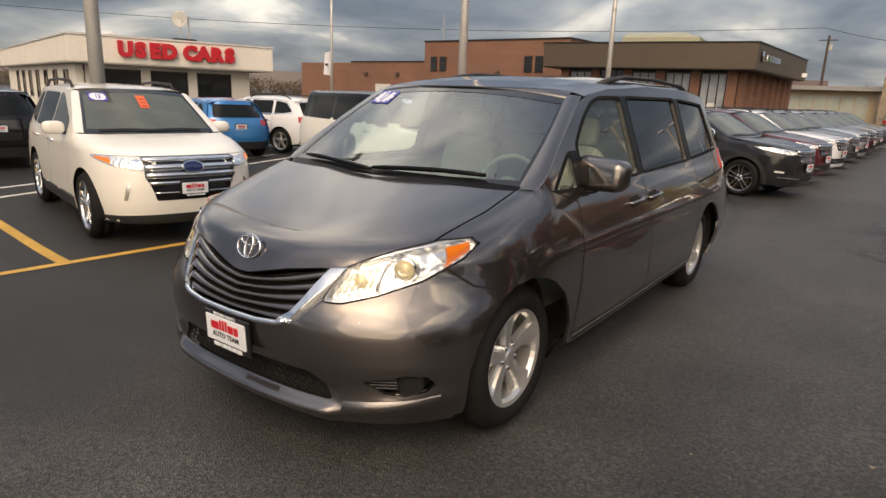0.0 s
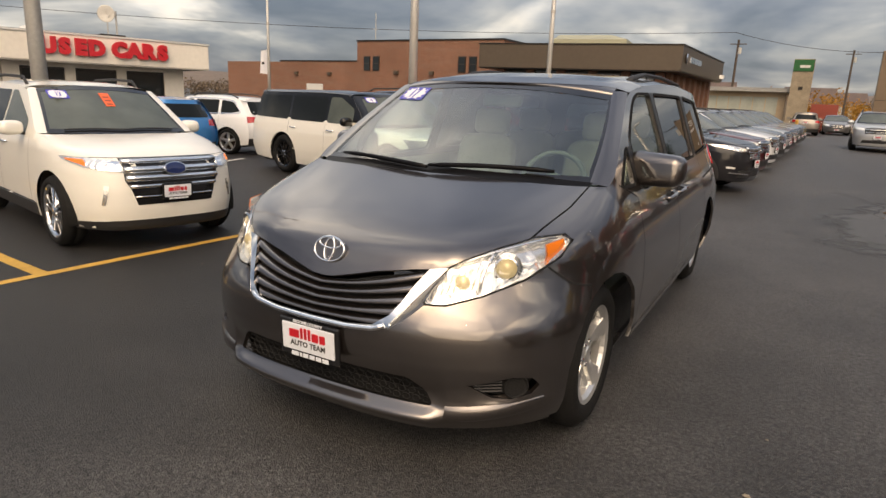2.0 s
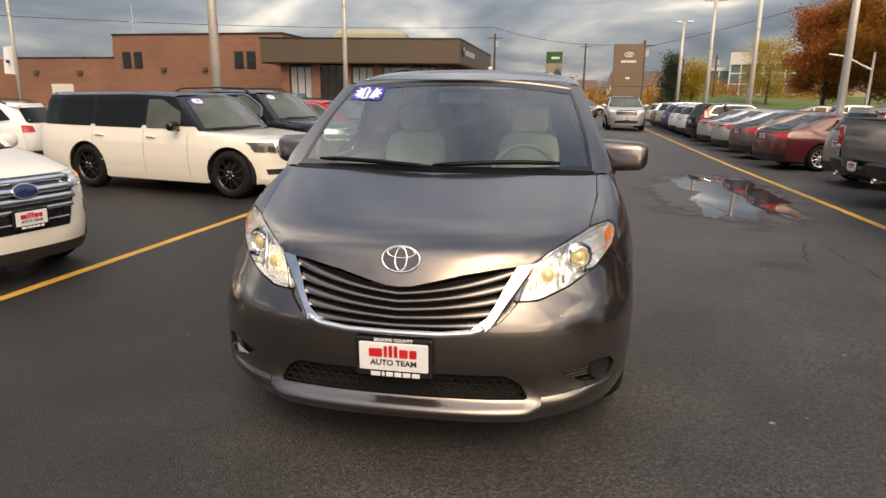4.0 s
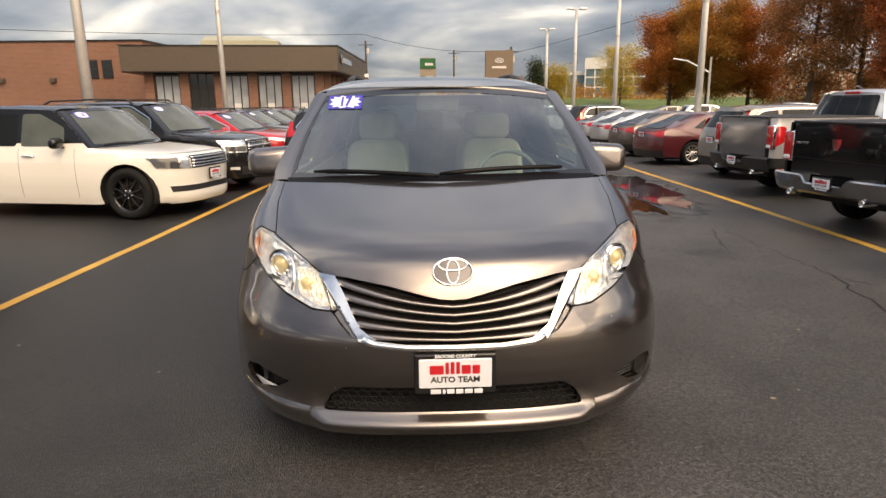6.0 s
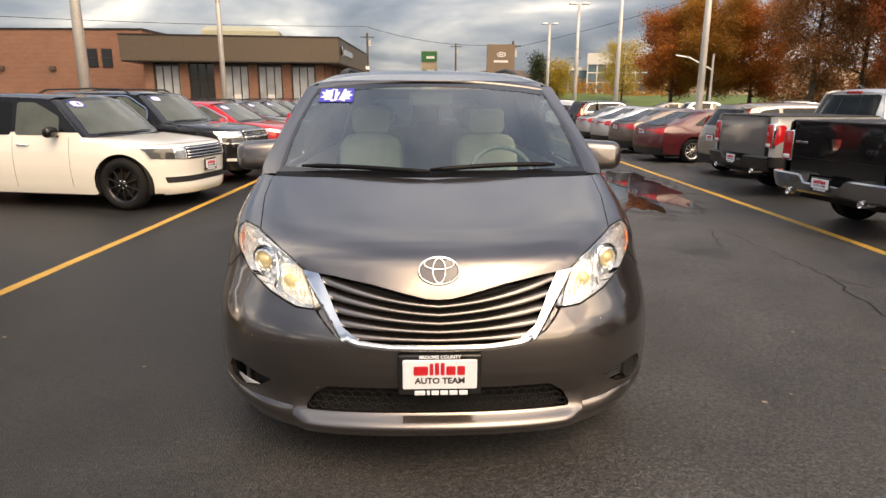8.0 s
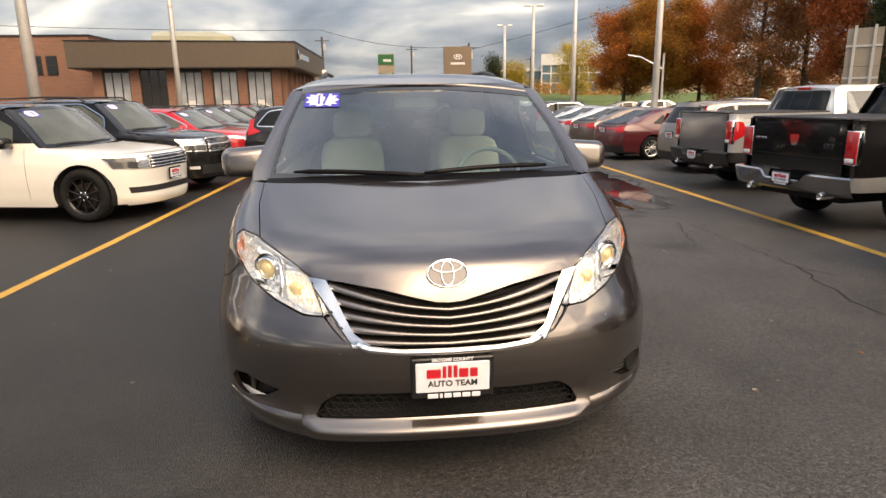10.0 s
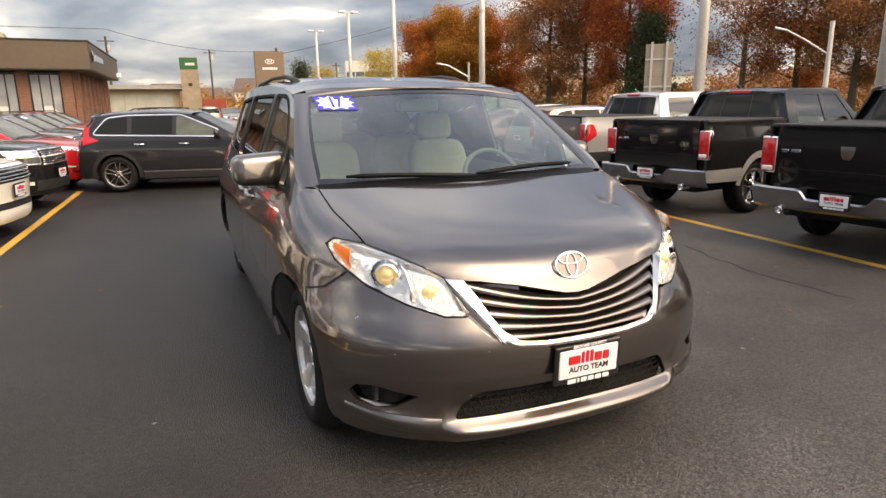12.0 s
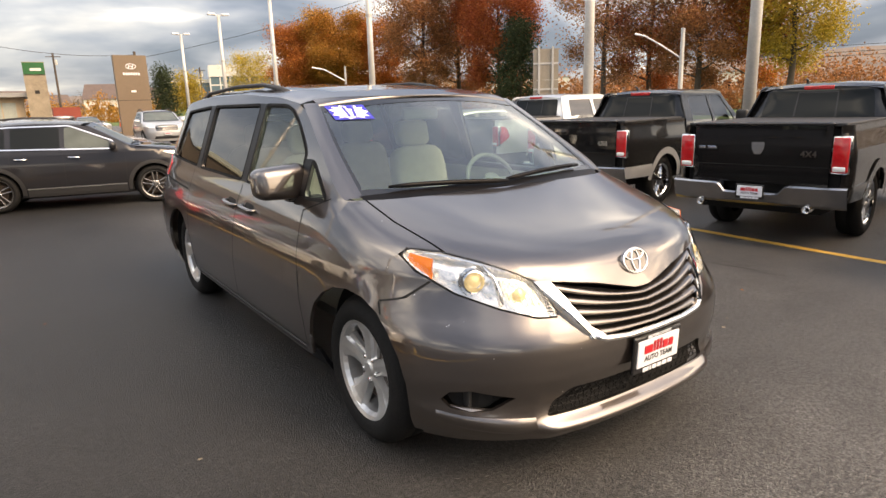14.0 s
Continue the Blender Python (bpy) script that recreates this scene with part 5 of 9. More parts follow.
        for t in np.linspace(0.0, 1.0, 12):
            z = S.zc + t * (S.zroof(S.yt + S.ww) - S.drop - S.zc)
            xw = S.xw(t)
            yy = S.ws(xw, z)
            row = [bm.verts.new((s * (xw - 0.012), yy - 0.004, z + 0.004)), bm.verts.new((s * (0.55 * xw + 0.45 * S.X(yy + 0.02, z)), yy + 0.002, z + 0.006)), bm.verts.new((s * (S.X(yy + 0.02, z) + 0.001), yy + 0.022, z))]
            if prev:
                for j in range(2):
                    bm.faces.new((prev[j], prev[j + 1], row[j + 1], row[j]))
            prev = row
        part("windscreen_pillar", bm, M["van"], van, smooth=True)
        # wheels
        for yw in (0.0, S.wb):
            wheel(van, pose(s * 0.945, yw, 0.345, 0, 0, 0 if s > 0 else 180) @ pose(0, 0, 0, 14 if yw else 0), 0.35, 0.235, "flared", M["alloy"])
            bm = well_mesh(0.415, 0.42, Matrix.Translation((s * (0.955 if yw else 0.875), yw, 0.35)), s, 0.215)
            part("wheel_well", bm, M["well"], van)
    # roof
    e = [(S.X(y, S.zroof(y) - S.drop), y) for y in np.linspace(0.95, 3.62, 20)]
    fr = [(x, S.yt - 0.022 + 0.15 * (abs(x) / S.xw1) ** 2) for x in np.linspace(S.xw1, -S.xw1, 15)]
    part("roof", sheet(e[::-1] + [(x, y) for x, y in fr] + [(-x, y) for x, y in e], S.roof, (), 0.08, 0.001, (0, 0, 1)), M["van"], van, smooth=True)
    # header between roof and windscreen
    bm = bmesh.new()
    prev = None
    for x in np.linspace(-S.xw1, S.xw1, 41):
        zg = 1.573 - 0.045 * (abs(x) / 0.67) ** 2
        a = Vector((x, S.ws(x, zg) - 0.006, zg))
        b = Vector(S.roof(x, S.yt - 0.012 + 0.15 * (abs(x) / S.xw1) ** 2)) + Vector((0, 0, 0.002))
        row = [bm.verts.new(a + Vector((0, 0.004, -0.006))), bm.verts.new(a), bm.verts.new(a.lerp(b, 0.35) + Vector((0, -0.001, 0.004))), bm.verts.new(a.lerp(b, 0.7) + Vector((0, 0, 0.003))), bm.verts.new(b)]
        if prev:
            for j in range(4):
                bm.faces.new((prev[j], prev[j + 1], row[j + 1], row[j]))
        prev = row
    part("roof_header", bm, M["van"], van, smooth=True)
    # windscreen
    edge = [(S.xw(t), S.zc + t * (S.zr - 0.06 - S.zc)) for t in np.linspace(0.90, 0.012, 9)]
    ws = [(x, 1.573 - 0.045 * (abs(x) / 0.67) ** 2) for x in np.linspace(-0.665, 0.665, 13)] + edge + [(x, 1.095) for x in (0.4, 0.0, -0.4)] + [(-x, z) for x, z in edge[::-1]]
    Wf = lambda x, z: (x, S.ws(x, z), z)
    screen = part("windscreen", sheet(ws, Wf, (), 0.09, 0, (0, -1, 0.6)), M["glass"], van, "clear windscreen with a sale year sticker", smooth=True)
    part("screen_border", ribbon(shrink(ws[::-1], 0.016), Wf, 0.030, 0.002, (0, -1, 0.6), 0.05, True), M["gloss"], screen)
    cowl = [(-0.79, 1.085), (0.79, 1.085), (0.80, 1.108), (0.4, 1.124), (0, 1.126), (-0.4, 1.124), (-0.80, 1.108)]
    part("cowl", sheet(cowl, Wf, (), 0.07, 0.006, (0, -1, 0.6)), M["pillar"], van, smooth=True)
    # year sticker on the windscreen
    stx, stz = -0.548, 1.490
    SF = lambda a, b: Wf(stx + a, stz + b)
    st = part("year_sticker", sheet([(-0.102, -0.038), (0.102, -0.038), (0.102, 0.038), (-0.102, 0.038)], SF, (), 0.04, 0.004, (0, -1, 0.6)), M["sticker_blue"], screen, "blue sale sticker with a white starburst")
    part("starburst", sheet(sticker_shape(0.200, 0.074, 11, 0.74), SF, (), 0.04, 0.0055, (0, -1, 0.6)), M["sticker_white"], st)
    bm = text_mesh("17", 0.072, 0, 0.003)
    for v in bm.verts:
        a, b = v.co.x, v.co.y
        v.co = Vector(SF(a, b)) + Vector((0, -0.007, 0.0045))
    part("year_lettering", bm, M["sticker_blue"], st)
    # wipers
    for x0, x1, z1 in ((0.62, -0.02, 1.150), (-0.02, -0.66, 1.150)):
        pts = []
        for k in range(9):
            t = k / 8
            x = x0 + (x1 - x0) * t
            z = 1.102 + (0.028 + 0.01 * math.sin(math.pi * t)) * (0.4 + 0.6 * t if x0 < 0.5 else 1.2 - 0.5 * t)
            p = Vector(Wf(x, z)); pts.append(p + Vector((0, -0.022, 0.016)))
        part("wiper", tube(bmesh.new(), pts, [0.009] + [0.013] * 7 + [0.007], 6), M["pillar"], van, "black wiper", smooth=True)
    # tail, lamps
    R = rear_fn(S)
    rz = np.linspace(0.24, S.zroof(3.62) - S.drop, 14)
    rr = [(S.X(lerp(S.rear, z) - 0.2, z), z) for z in rz]
    glass_r = rounded([(-0.62, 1.13), (0.62, 1.13), (0.54, 1.46), (-0.54, 1.46)], 0.06)
    part("tailgate", sheet(rr + [(-x, z) for x, z in rr[::-1]], R, [glass_r], 0.09, 0, (0, 1, 0.2)), M["van"], van, smooth=True)
    part("rear_window", sheet(shrink(glass_r, -0.01), R, (), 0.12, -0.01, (0, 1, 0.2)), M["privacy"], van)
    for s in (1, -1):
        part("tail_light", sheet([(3.62, 0.98), (3.82, 0.98), (3.80, 1.14), (3.62, 1.08)], side_fn(S, s), (), 0.05, 0.008, (s, 0.2, 0), 0.02), M["tail"], van, "red wraparound tail light", smooth=True)
    # cabin
    part("cabin_floor", boxm(-0.84, 0.84, 0.35, 3.75, 0.45, 0.5), M["cabin"], van)
    for s in (1, -1):
        so2 = [(0.45, 0.80), (3.6, 0.80), (3.6, 1.06), (0.45, 1.06)]
        part("door_lining", sheet(so2, side_fn(S, s), (), 0.3, -0.045, (s, 0, 0)), M["trim_in"], van)
    ec = [(S.X(y, S.zroof(y) - S.drop) - 0.05, y) for y in np.linspace(1.0, 3.5, 8)]
    part("headliner", sheet(ec + [(-x, y) for x, y in ec[::-1]], S.roof, (), 0.2, -0.05, (0, 0, 1)), M["trim_in"], van)
    bm = bmesh.new()
    rows = []
    for z, y in ((0.62, 0.62), (0.90, 0.66), (1.00, 0.62), (1.065, 0.50), (1.085, 0.30), (1.08, 0.12)):
        rows.append([bm.verts.new((x, y + 0.13 * (abs(x) / 0.8) ** 2, z)) for x in np.linspace(-0.78, 0.78, 13)])
    for p, q in zip(rows, rows[1:]):
        for j in range(12):
            bm.faces.new((p[j], p[j + 1], q[j + 1], q[j]))
    part("dashboard", bm, M["dash"], van, smooth=True)
    bm = lathe(bmesh.new(), [(0.190 + 0.015 * math.cos(t), 0.015 * math.sin(t)) for t in np.linspace(0, 2 * math.pi, 9)], 30, "z", pose(0.42, 0.70, 1.02, 65))
    box(bm, -0.18, 0.18, -0.03, 0.03, -0.01, 0.012, 0, 1, pose(0.42, 0.70, 1.02, 65))
    lathe(bm, [(0.001, 0.02), (0.06, 0.018), (0.07, 0.0)], 16, "z", pose(0.42, 0.70, 1.02, 65))
    part("steering_wheel", bm, M["dash"], van, smooth=True)
    mr = part("rear_view_mirror", boxm(-0.13, 0.13, 0.0, 0.035, -0.038, 0.038, 0.02, 2, pose(0, 0.86, 1.475, -8)), M["dash"], van)
    for x, y, mat in ((0.42, 1.28, "seat"), (-0.42, 1.28, "seat"), (0.42, 2.15, "seat"), (-0.42, 2.15, "seat"), (0.0, 2.95, "seat")):
        se = new("front_seat" if y < 1.5 else "rear_seat"); se.parent, se.matrix_basis = van, pose(x, y, 0.41)
        wsc = 1.0 if y < 2.5 else 2.2

        def cushion(sx, sy, sz):
            def make():
                bm = bmesh.new()
                bmesh.ops.create_cube(bm, size=1)
                bmesh.ops.subdivide_edges(bm, edges=bm.edges[:], cuts=7, use_grid_fill=True)
                for v in bm.verts:
                    p = v.co * 2
                    r = [math.copysign(1 - (1 - abs(c)) ** 2.0, c) for c in p]
                    k = (abs(p.x) ** 5 + abs(p.y) ** 5 + abs(p.z) ** 5) ** (1 / 5)
                    q = p / max(k, 1e-6)
                    v.co = Vector((q.x * sx / 2, q.y * sy / 2, q.z * sz / 2))
                return mesh_of("cushion", bm, M[mat], True)
            return cached(("cushion", sx, sy, sz, mat), make)
        part("seat_cushion", cushion(0.50 * wsc, 0.50, 0.17), None, se, m=pose(0, -0.05, 0.22, 6))
        part("seat_back", cushion(0.45 * wsc, 0.15, 0.60), None, se, m=pose(0, 0.26, 0.52, -14))
        part("head_restraint", cushion(0.27, 0.10, 0.19), None, se, m=pose(0, 0.37, 0.905, -10))
        part("seat_base", boxm(-0.2 * wsc, 0.2 * wsc, -0.22, 0.2, 0.09, 0.15), M["cabin"], se)
    return van


def front_outline(S, edge_hood, lamp, grille):
    """The painted bumper and fender fronts: everything below the hood but lamps and grille."""
    zs = np.linspace(0.286, 1.10, 56)
    side = [(S.seam(z), z) for z in zs]
    # from the hood corner down the fender edge, round the lamp, under the grille
    r = [(0.806, 1.10), (0.797, 1.03), (0.762, 0.97), (0.750, 0.944)]
    lam = [(0.76, 0.942), (0.838, 0.952), (0.873, 0.927), (0.859, 0.870), (0.778, 0.794), (0.662, 0.739), (0.547, 0.702), (0.470, 0.701)]
    gr = [(0.44, 0.668), (0.40, 0.630), (0.312, 0.590), (0.18, 0.577), (0.0, 0.575)]
    half = side + r + lam + gr
    return half + [(-x, z) for x, z in half[:-1][::-1]]

# ---- other cars ----
SPECS = {
    # five-door crossovers and wagons seen round the aisle
    "crossover": dict(S=Shell(wb=2.82, fo=0.90, ro=0.95, hw=0.965, zb=0.28, rw=0.385, zn=0.995, zc=1.175, yc=0.30, yt=1.12, zr=1.76, yre=3.40, belt=1.15, tum=0.36), rim=0.285, posts=(1.72, 2.72), win=(0.80, 3.30), style="split"),
    "boxwagon": dict(S=Shell(wb=3.10, fo=0.86, ro=1.35, hw=0.965, zb=0.24, rw=0.385, nose=[(0.15, -0.73), (0.26, -0.83), (0.33, -0.855), (0.48, -0.83), (0.62, -0.845), (0.74, -0.855), (0.86, -0.845), (0.92, -0.82), (0.955, -0.75), (0.985, -0.50), (1.02, -0.10), (1.05, 0.42)], zn=0.95, zc=1.05, yc=0.42, yt=1.02, zr=1.69, yre=4.20, belt=1.06, tum=0.24, roof=[(1.02, 1.62), (1.3, 1.665), (2.0, 1.685), (4.20, 1.66)],
                             rear=[(0.2, 4.34), (0.5, 4.45), (1.0, 4.43), (1.06, 4.40), (1.65, 4.24)]), rim=0.27, posts=(1.75, 2.92), win=(0.98, 4.16), style="ten"),
    "bigsuv": dict(S=Shell(wb=2.95, fo=0.98, ro=1.25, hw=1.01, zb=0.32, rw=0.40, zn=1.10, zc=1.22, yc=0.45, yt=1.10, zr=1.87, yre=3.90, belt=1.20, tum=0.30), rim=0.28, posts=(1.75, 2.75), win=(0.98, 3.95), style="six"),
    "compact_suv": dict(S=Shell(wb=2.66, fo=0.90, ro=0.90, hw=0.925, zb=0.27, rw=0.36, zn=0.985, zc=1.125, yc=0.22, yt=1.02, zr=1.64, yre=3.16, belt=1.08, tum=0.38,
                                roof=[(1.02, 1.58), (1.45, 1.625), (2.0, 1.64), (2.7, 1.61), (3.16, 1.55)]), rim=0.265, posts=(1.52, 2.38), win=(0.66, 3.14), style="five"),
    "small_suv": dict(S=Shell(wb=2.60, fo=0.86, ro=0.80, hw=0.90, zb=0.26, rw=0.345, zn=0.88, zc=1.05, yc=0.22, yt=0.98, zr=1.56, yre=2.95, belt=1.04, tum=0.38), rim=0.22, posts=(1.50, 2.35), win=(0.70, 2.92), style="five"),
    "sedan": dict(S=Shell(wb=2.80, fo=0.95, ro=1.12, hw=0.92, zb=0.22, rw=0.335, zn=0.78, zc=0.98, yc=0.25, yt=1.12, zr=1.45, yre=2.55, belt=0.96, tum=0.42,
                          roof=[(1.12, 1.39), (1.5, 1.44), (1.9, 1.45), (2.3, 1.43), (2.75, 1.30), (3.2, 1.14), (3.55, 1.06)],
                          rear=[(0.2, 3.84), (0.5, 3.92), (0.8, 3.90), (0.96, 3.86), (1.0, 3.80), (1.06, 3.60), (1.14, 3.25), (1.3, 2.85), (1.40, 2.6)]), rim=0.225, posts=(1.55, 2.35), win=(0.78, 2.80), style="ten"),
}


# front faces: (x, height from the hood's edge); bars: height, half width, thickness, bend
FACES = {
    "far": dict(lamp=[(0.50, -0.14), (0.74, -0.11), (0.86, -0.06), (0.87, -0.01), (0.74, 0.0), (0.50, -0.04)], grille=[(0.46, -0.26), (0.485, -0.05), (0.30, -0.02)],
                bars=((-0.20, 0.46, 0.02, 0), (-0.09, 0.46, 0.03, 0)), low=[(0.55, -0.62), (0.50, -0.50)], extra=(), plate=-0.40),
    "crossover": dict(lamp=[(0.50, -0.13), (0.62, -0.125), (0.78, -0.09), (0.885, -0.025), (0.89, 0.0), (0.74, 0.0), (0.50, -0.025)],
                      grille=[(0.40, -0.47), (0.455, -0.30), (0.50, -0.22), (0.51, 0.0), (0.30, 0.005)],
                      bars=((-0.028, 0.51, 0.058, 0.0), (-0.108, 0.50, 0.072, 0.0), (-0.194, 0.49, 0.072, 0.0), (-0.278, 0.465, 0.044, 0.0), (-0.385, 0.425, 0.018, 0.0)),
                      low=[(0.86, -0.735), (0.88, -0.655), (0.62, -0.635), (0.40, -0.63)],
                      extra=(("fog_slot", [(0.675, -0.47), (0.705, -0.465), (0.675, -0.27), (0.635, -0.27)], "satin_chrome", 0.003),
                             ("turn_signal", [(0.775, -0.078), (0.865, -0.030), (0.872, -0.014), (0.775, -0.016)], "amber", 0.010),
                             ("lamp_bowl", [(0.52, -0.115), (0.60, -0.115), (0.62, -0.035), (0.52, -0.035)], "chrome", 0.010),
                             ("badge_ring", [(0.118 * math.cos(a), -0.115 + 0.060 * math.sin(a)) for a in np.linspace(0, 2 * math.pi, 20)[:-1]], "satin_chrome", 0.047), ("badge", [(0.105 * math.cos(a), -0.115 + 0.05 * math.sin(a)) for a in np.linspace(0, 2 * math.pi, 20)[:-1]], "badge_blue", 0.052)), plate=-0.345),
    "boxwagon": dict(lamp=[(0.52, -0.215), (0.85, -0.20), (0.875, -0.045), (0.52, -0.035)], grille=[(0.505, -0.215), (0.505, -0.03)],
                     bars=((-0.055, 0.50, 0.026, 0), (-0.10, 0.50, 0.024, 0), (-0.145, 0.50, 0.024, 0), (-0.19, 0.50, 0.024, 0)), low=[(0.74, -0.55), (0.76, -0.465)],
                     extra=(("lamp_bowl", [(0.54, -0.195), (0.66, -0.195), (0.66, -0.055), (0.54, -0.055)], "satin_chrome", 0.010), ("lamp_shade", [(0.67, -0.205), (0.848, -0.193), (0.868, -0.05), (0.67, -0.045)], "lamp_dark", 0.010)), plate=-0.33),
    "bigsuv": dict(lamp=[(0.53, -0.28), (0.86, -0.27), (0.875, -0.03), (0.53, -0.03)], grille=[(0.50, -0.30), (0.50, -0.02)],
                   bars=((-0.035, 0.50, 0.03, 0), (-0.16, 0.50, 0.055, 0), (-0.285, 0.50, 0.03, 0), (-0.075, 0.49, 0.010, 0), (-0.11, 0.49, 0.010, 0), (-0.21, 0.49, 0.010, 0), (-0.245, 0.49, 0.010, 0)),
                   low=[(0.66, -0.72), (0.66, -0.55)],
                   extra=(("lamp_bowl", [(0.56, -0.13), (0.72, -0.13), (0.72, -0.05), (0.56, -0.05)], "chrome", 0.010), ("lamp_shade", [(0.55, -0.26), (0.84, -0.25), (0.84, -0.15), (0.55, -0.15)], "lamp_dark", 0.010),
                          ("fog_light", [(0.70, -0.62), (0.82, -0.61), (0.82, -0.56), (0.70, -0.56)], "reflector", 0.010)), plate=-0.46),
    "compact_suv": dict(lamp=[(0.42, -0.125), (0.62, -0.13), (0.84, -0.055), (0.86, 0.0), (0.70, -0.015), (0.44, -0.07)], grille=[(0.34, -0.30), (0.43, -0.14), (0.40, -0.03)],
                        bars=((-0.085, 0.43, 0.05, 0.02), (-0.15, 0.40, 0.02, 0.02), (-0.24, 0.34, 0.015, 0.0)), low=[(0.60, -0.64), (0.62, -0.50)],
                        extra=(("lamp_bowl", [(0.46, -0.11), (0.58, -0.115), (0.60, -0.06), (0.47, -0.075)], "drl", 0.010), ("fog_trim", [(0.30, -0.60), (0.74, -0.56), (0.74, -0.535), (0.30, -0.575)], "chrome", 0.012),
                               ("fog_light", [(0.68, -0.47), (0.78, -0.46), (0.78, -0.425), (0.68, -0.435)], "reflector", 0.012)), plate=-0.37),
    "sedan": dict(lamp=[(0.50, -0.14), (0.74, -0.11), (0.86, -0.06), (0.87, -0.01), (0.74, 0.0), (0.50, -0.04)], grille=[(0.46, -0.26), (0.485, -0.05), (0.30, -0.02)],
                  bars=((-0.20, 0.46, 0.02, 0), (-0.09, 0.46, 0.03, 0)), low=[(0.55, -0.50), (0.50, -0.40)], extra=(), plate=-0.33),
}
FACES["small_suv"] = FACES["far"]


def car(kind, color, m, name, label, rim_mat="alloy", style="", roof=None, group="", lamps="plain", near=False, year=None, cladding=False, tag_color=False):
    """A parked car: body sides, nose, hood, roof, tail, glass, lamps, mirrors and wheels."""
    sp = SPECS[kind]
    S = sp["S"]
    c = thing(name, m, label, "car", group)
    body, top = M[color], M[roof or color]
    F, R = front_fn(S), rear_fn(S)
    zn, zc = S.zn, S.zc
    fc = FACES[kind] if near or kind in ("crossover", "boxwagon", "bigsuv") else FACES["far"]
    hl, gr, lowg = ([(x, zn + dz) for x, dz in fc[k]] for k in ("lamp", "grille", "low"))

    def nose():
        zs = np.linspace(S.zb - 0.02, zn + 0.005, 40)
        r = [(S.seam(z), z) for z in zs]
        edge = [(x, zn + 0.005) for x in np.linspace(S.seam(zn) - 0.06, 0, 8)]
        h = r + edge[:-1]
        return mesh_of("front_bumper", sheet(h + [(0.0, zn + 0.005)] + [(-x, z) for x, z in h[::-1]], F, (), 0.10, 0, (0, -1, 0.2)), None, True)

    def hood():
        zs = np.linspace(zn + 0.008, zc - 0.004, 30)
        r = [(S.seam(z), z) for z in zs]
        return mesh_of("hood", sheet(r + [(-x, z) for x, z in r[::-1]], F, (), 0.06, 0.002, (0, -0.5, 1)), None, True)

    def roofm():
        e = [(S.X(y, S.zroof(y) - S.drop), y) for y in np.linspace(S.yt + S.ww, S.rtab[-1][0] - 0.02, 16)]
        fr = [(x, S.yt + S.ww * (abs(x) / S.xw1) ** 2) for x in np.linspace(S.xw1, -S.xw1, 9)]
        return mesh_of("roof", sheet(e[::-1] + fr + [(-x, y) for x, y in e], S.roof, (), 0.14, 0.001, (0, 0, 1)), None, True)

    def tail():
        rz = np.linspace(S.zb + 0.02, S.rear[-1][0], 14)
        rr = [(S.X(lerp(S.rear, z) - 0.2, z), z) for z in rz]
        return mesh_of("tailgate", sheet(rr + [(-x, z) for x, z in rr[::-1]], R, (), 0.13, 0, (0, 1, 0.2)), None, True)
    linked("front_bumper", (kind, "nose"), nose, body, c)
    linked("hood", (kind, "hood"), hood, body, c)
    linked("roof", (kind, "roof"), roofm, top, c)
    linked("tailgate", (kind, "tail"), tail, body, c)
    # dark strip added to every tail, hiding the bright reflection along its bottom
    def apron():
        rz = np.linspace(S.zb + 0.0, S.zb + 0.20, 5)
        rr = [(S.X(lerp(S.rear, z) - 0.2, z) - 0.004, z) for z in rz]
        return mesh_of("bumper_apron", sheet(rr + [(-x, z) for x, z in rr[::-1]], R, (), 0.13, 0.006, (0, 1, 0.0)), M["dark"], True)
    part("bumper_apron", cached((kind, "apron"), apron), None, c, "black lower bumper strip, added to hide a bright reflection")
    # windscreen
    ws = [(x, S.zr - 0.064 - 0.05 * (abs(x) / S.xw1) ** 2) for x in np.linspace(-S.xw1, S.xw1, 9)] + [(S.xw0, zc + 0.004), (0, zc - 0.006), (-S.xw0, zc + 0.004)]
    Wf = lambda x, z: (x, S.ws(x, z), z)
    wsp = part("windscreen", cached((kind, "ws"), lambda: mesh_of("windscreen", sheet(ws, Wf, (), 0.12, 0, (0, -1, 0.6)), M["screenglass"], True)), None, c)
    part("screen_border", cached((kind, "wsb"), lambda: mesh_of("screen_border", ribbon(shrink(ws[::-1], 0.02), Wf, 0.045, 0.003, (0, -1, 0.6), 0.08, True), M["gloss"])), None, wsp)
    if tag_color:
        TF = lambda a, b: Wf(0.02 + a, S.zr - 0.22 + b)
        tg = part("price_tag", sheet([(-0.055, -0.075), (0.055, -0.075), (0.055, 0.075), (-0.055, 0.075)], TF, (), 0.06, 0.006, (0, -1, 0.6)), M["tag"], c, "orange hanging price tag")
        for k in range(3):
            part("print_bar", sheet([(-0.035, -0.06 + 0.04 * k), (0.035, -0.06 + 0.04 * k), (0.035, -0.045 + 0.04 * k), (-0.035, -0.045 + 0.04 * k)], TF, (), 0.06, 0.009, (0, -1, 0.6)), M["redbox"], tg)
    if year:
        SF = lambda a, b: Wf(-0.47 + a, S.zr - 0.17 + b)
        st = part("year_sticker", cached((kind, "stk"), lambda: mesh_of("year_sticker", sheet([(-0.10, -0.045), (0.10, -0.045), (0.10, 0.045), (-0.10, 0.045)], SF, (), 0.05, 0.005, (0, -1, 0.6)), M["sticker_blue"])), None, c, "blue and white year sticker")
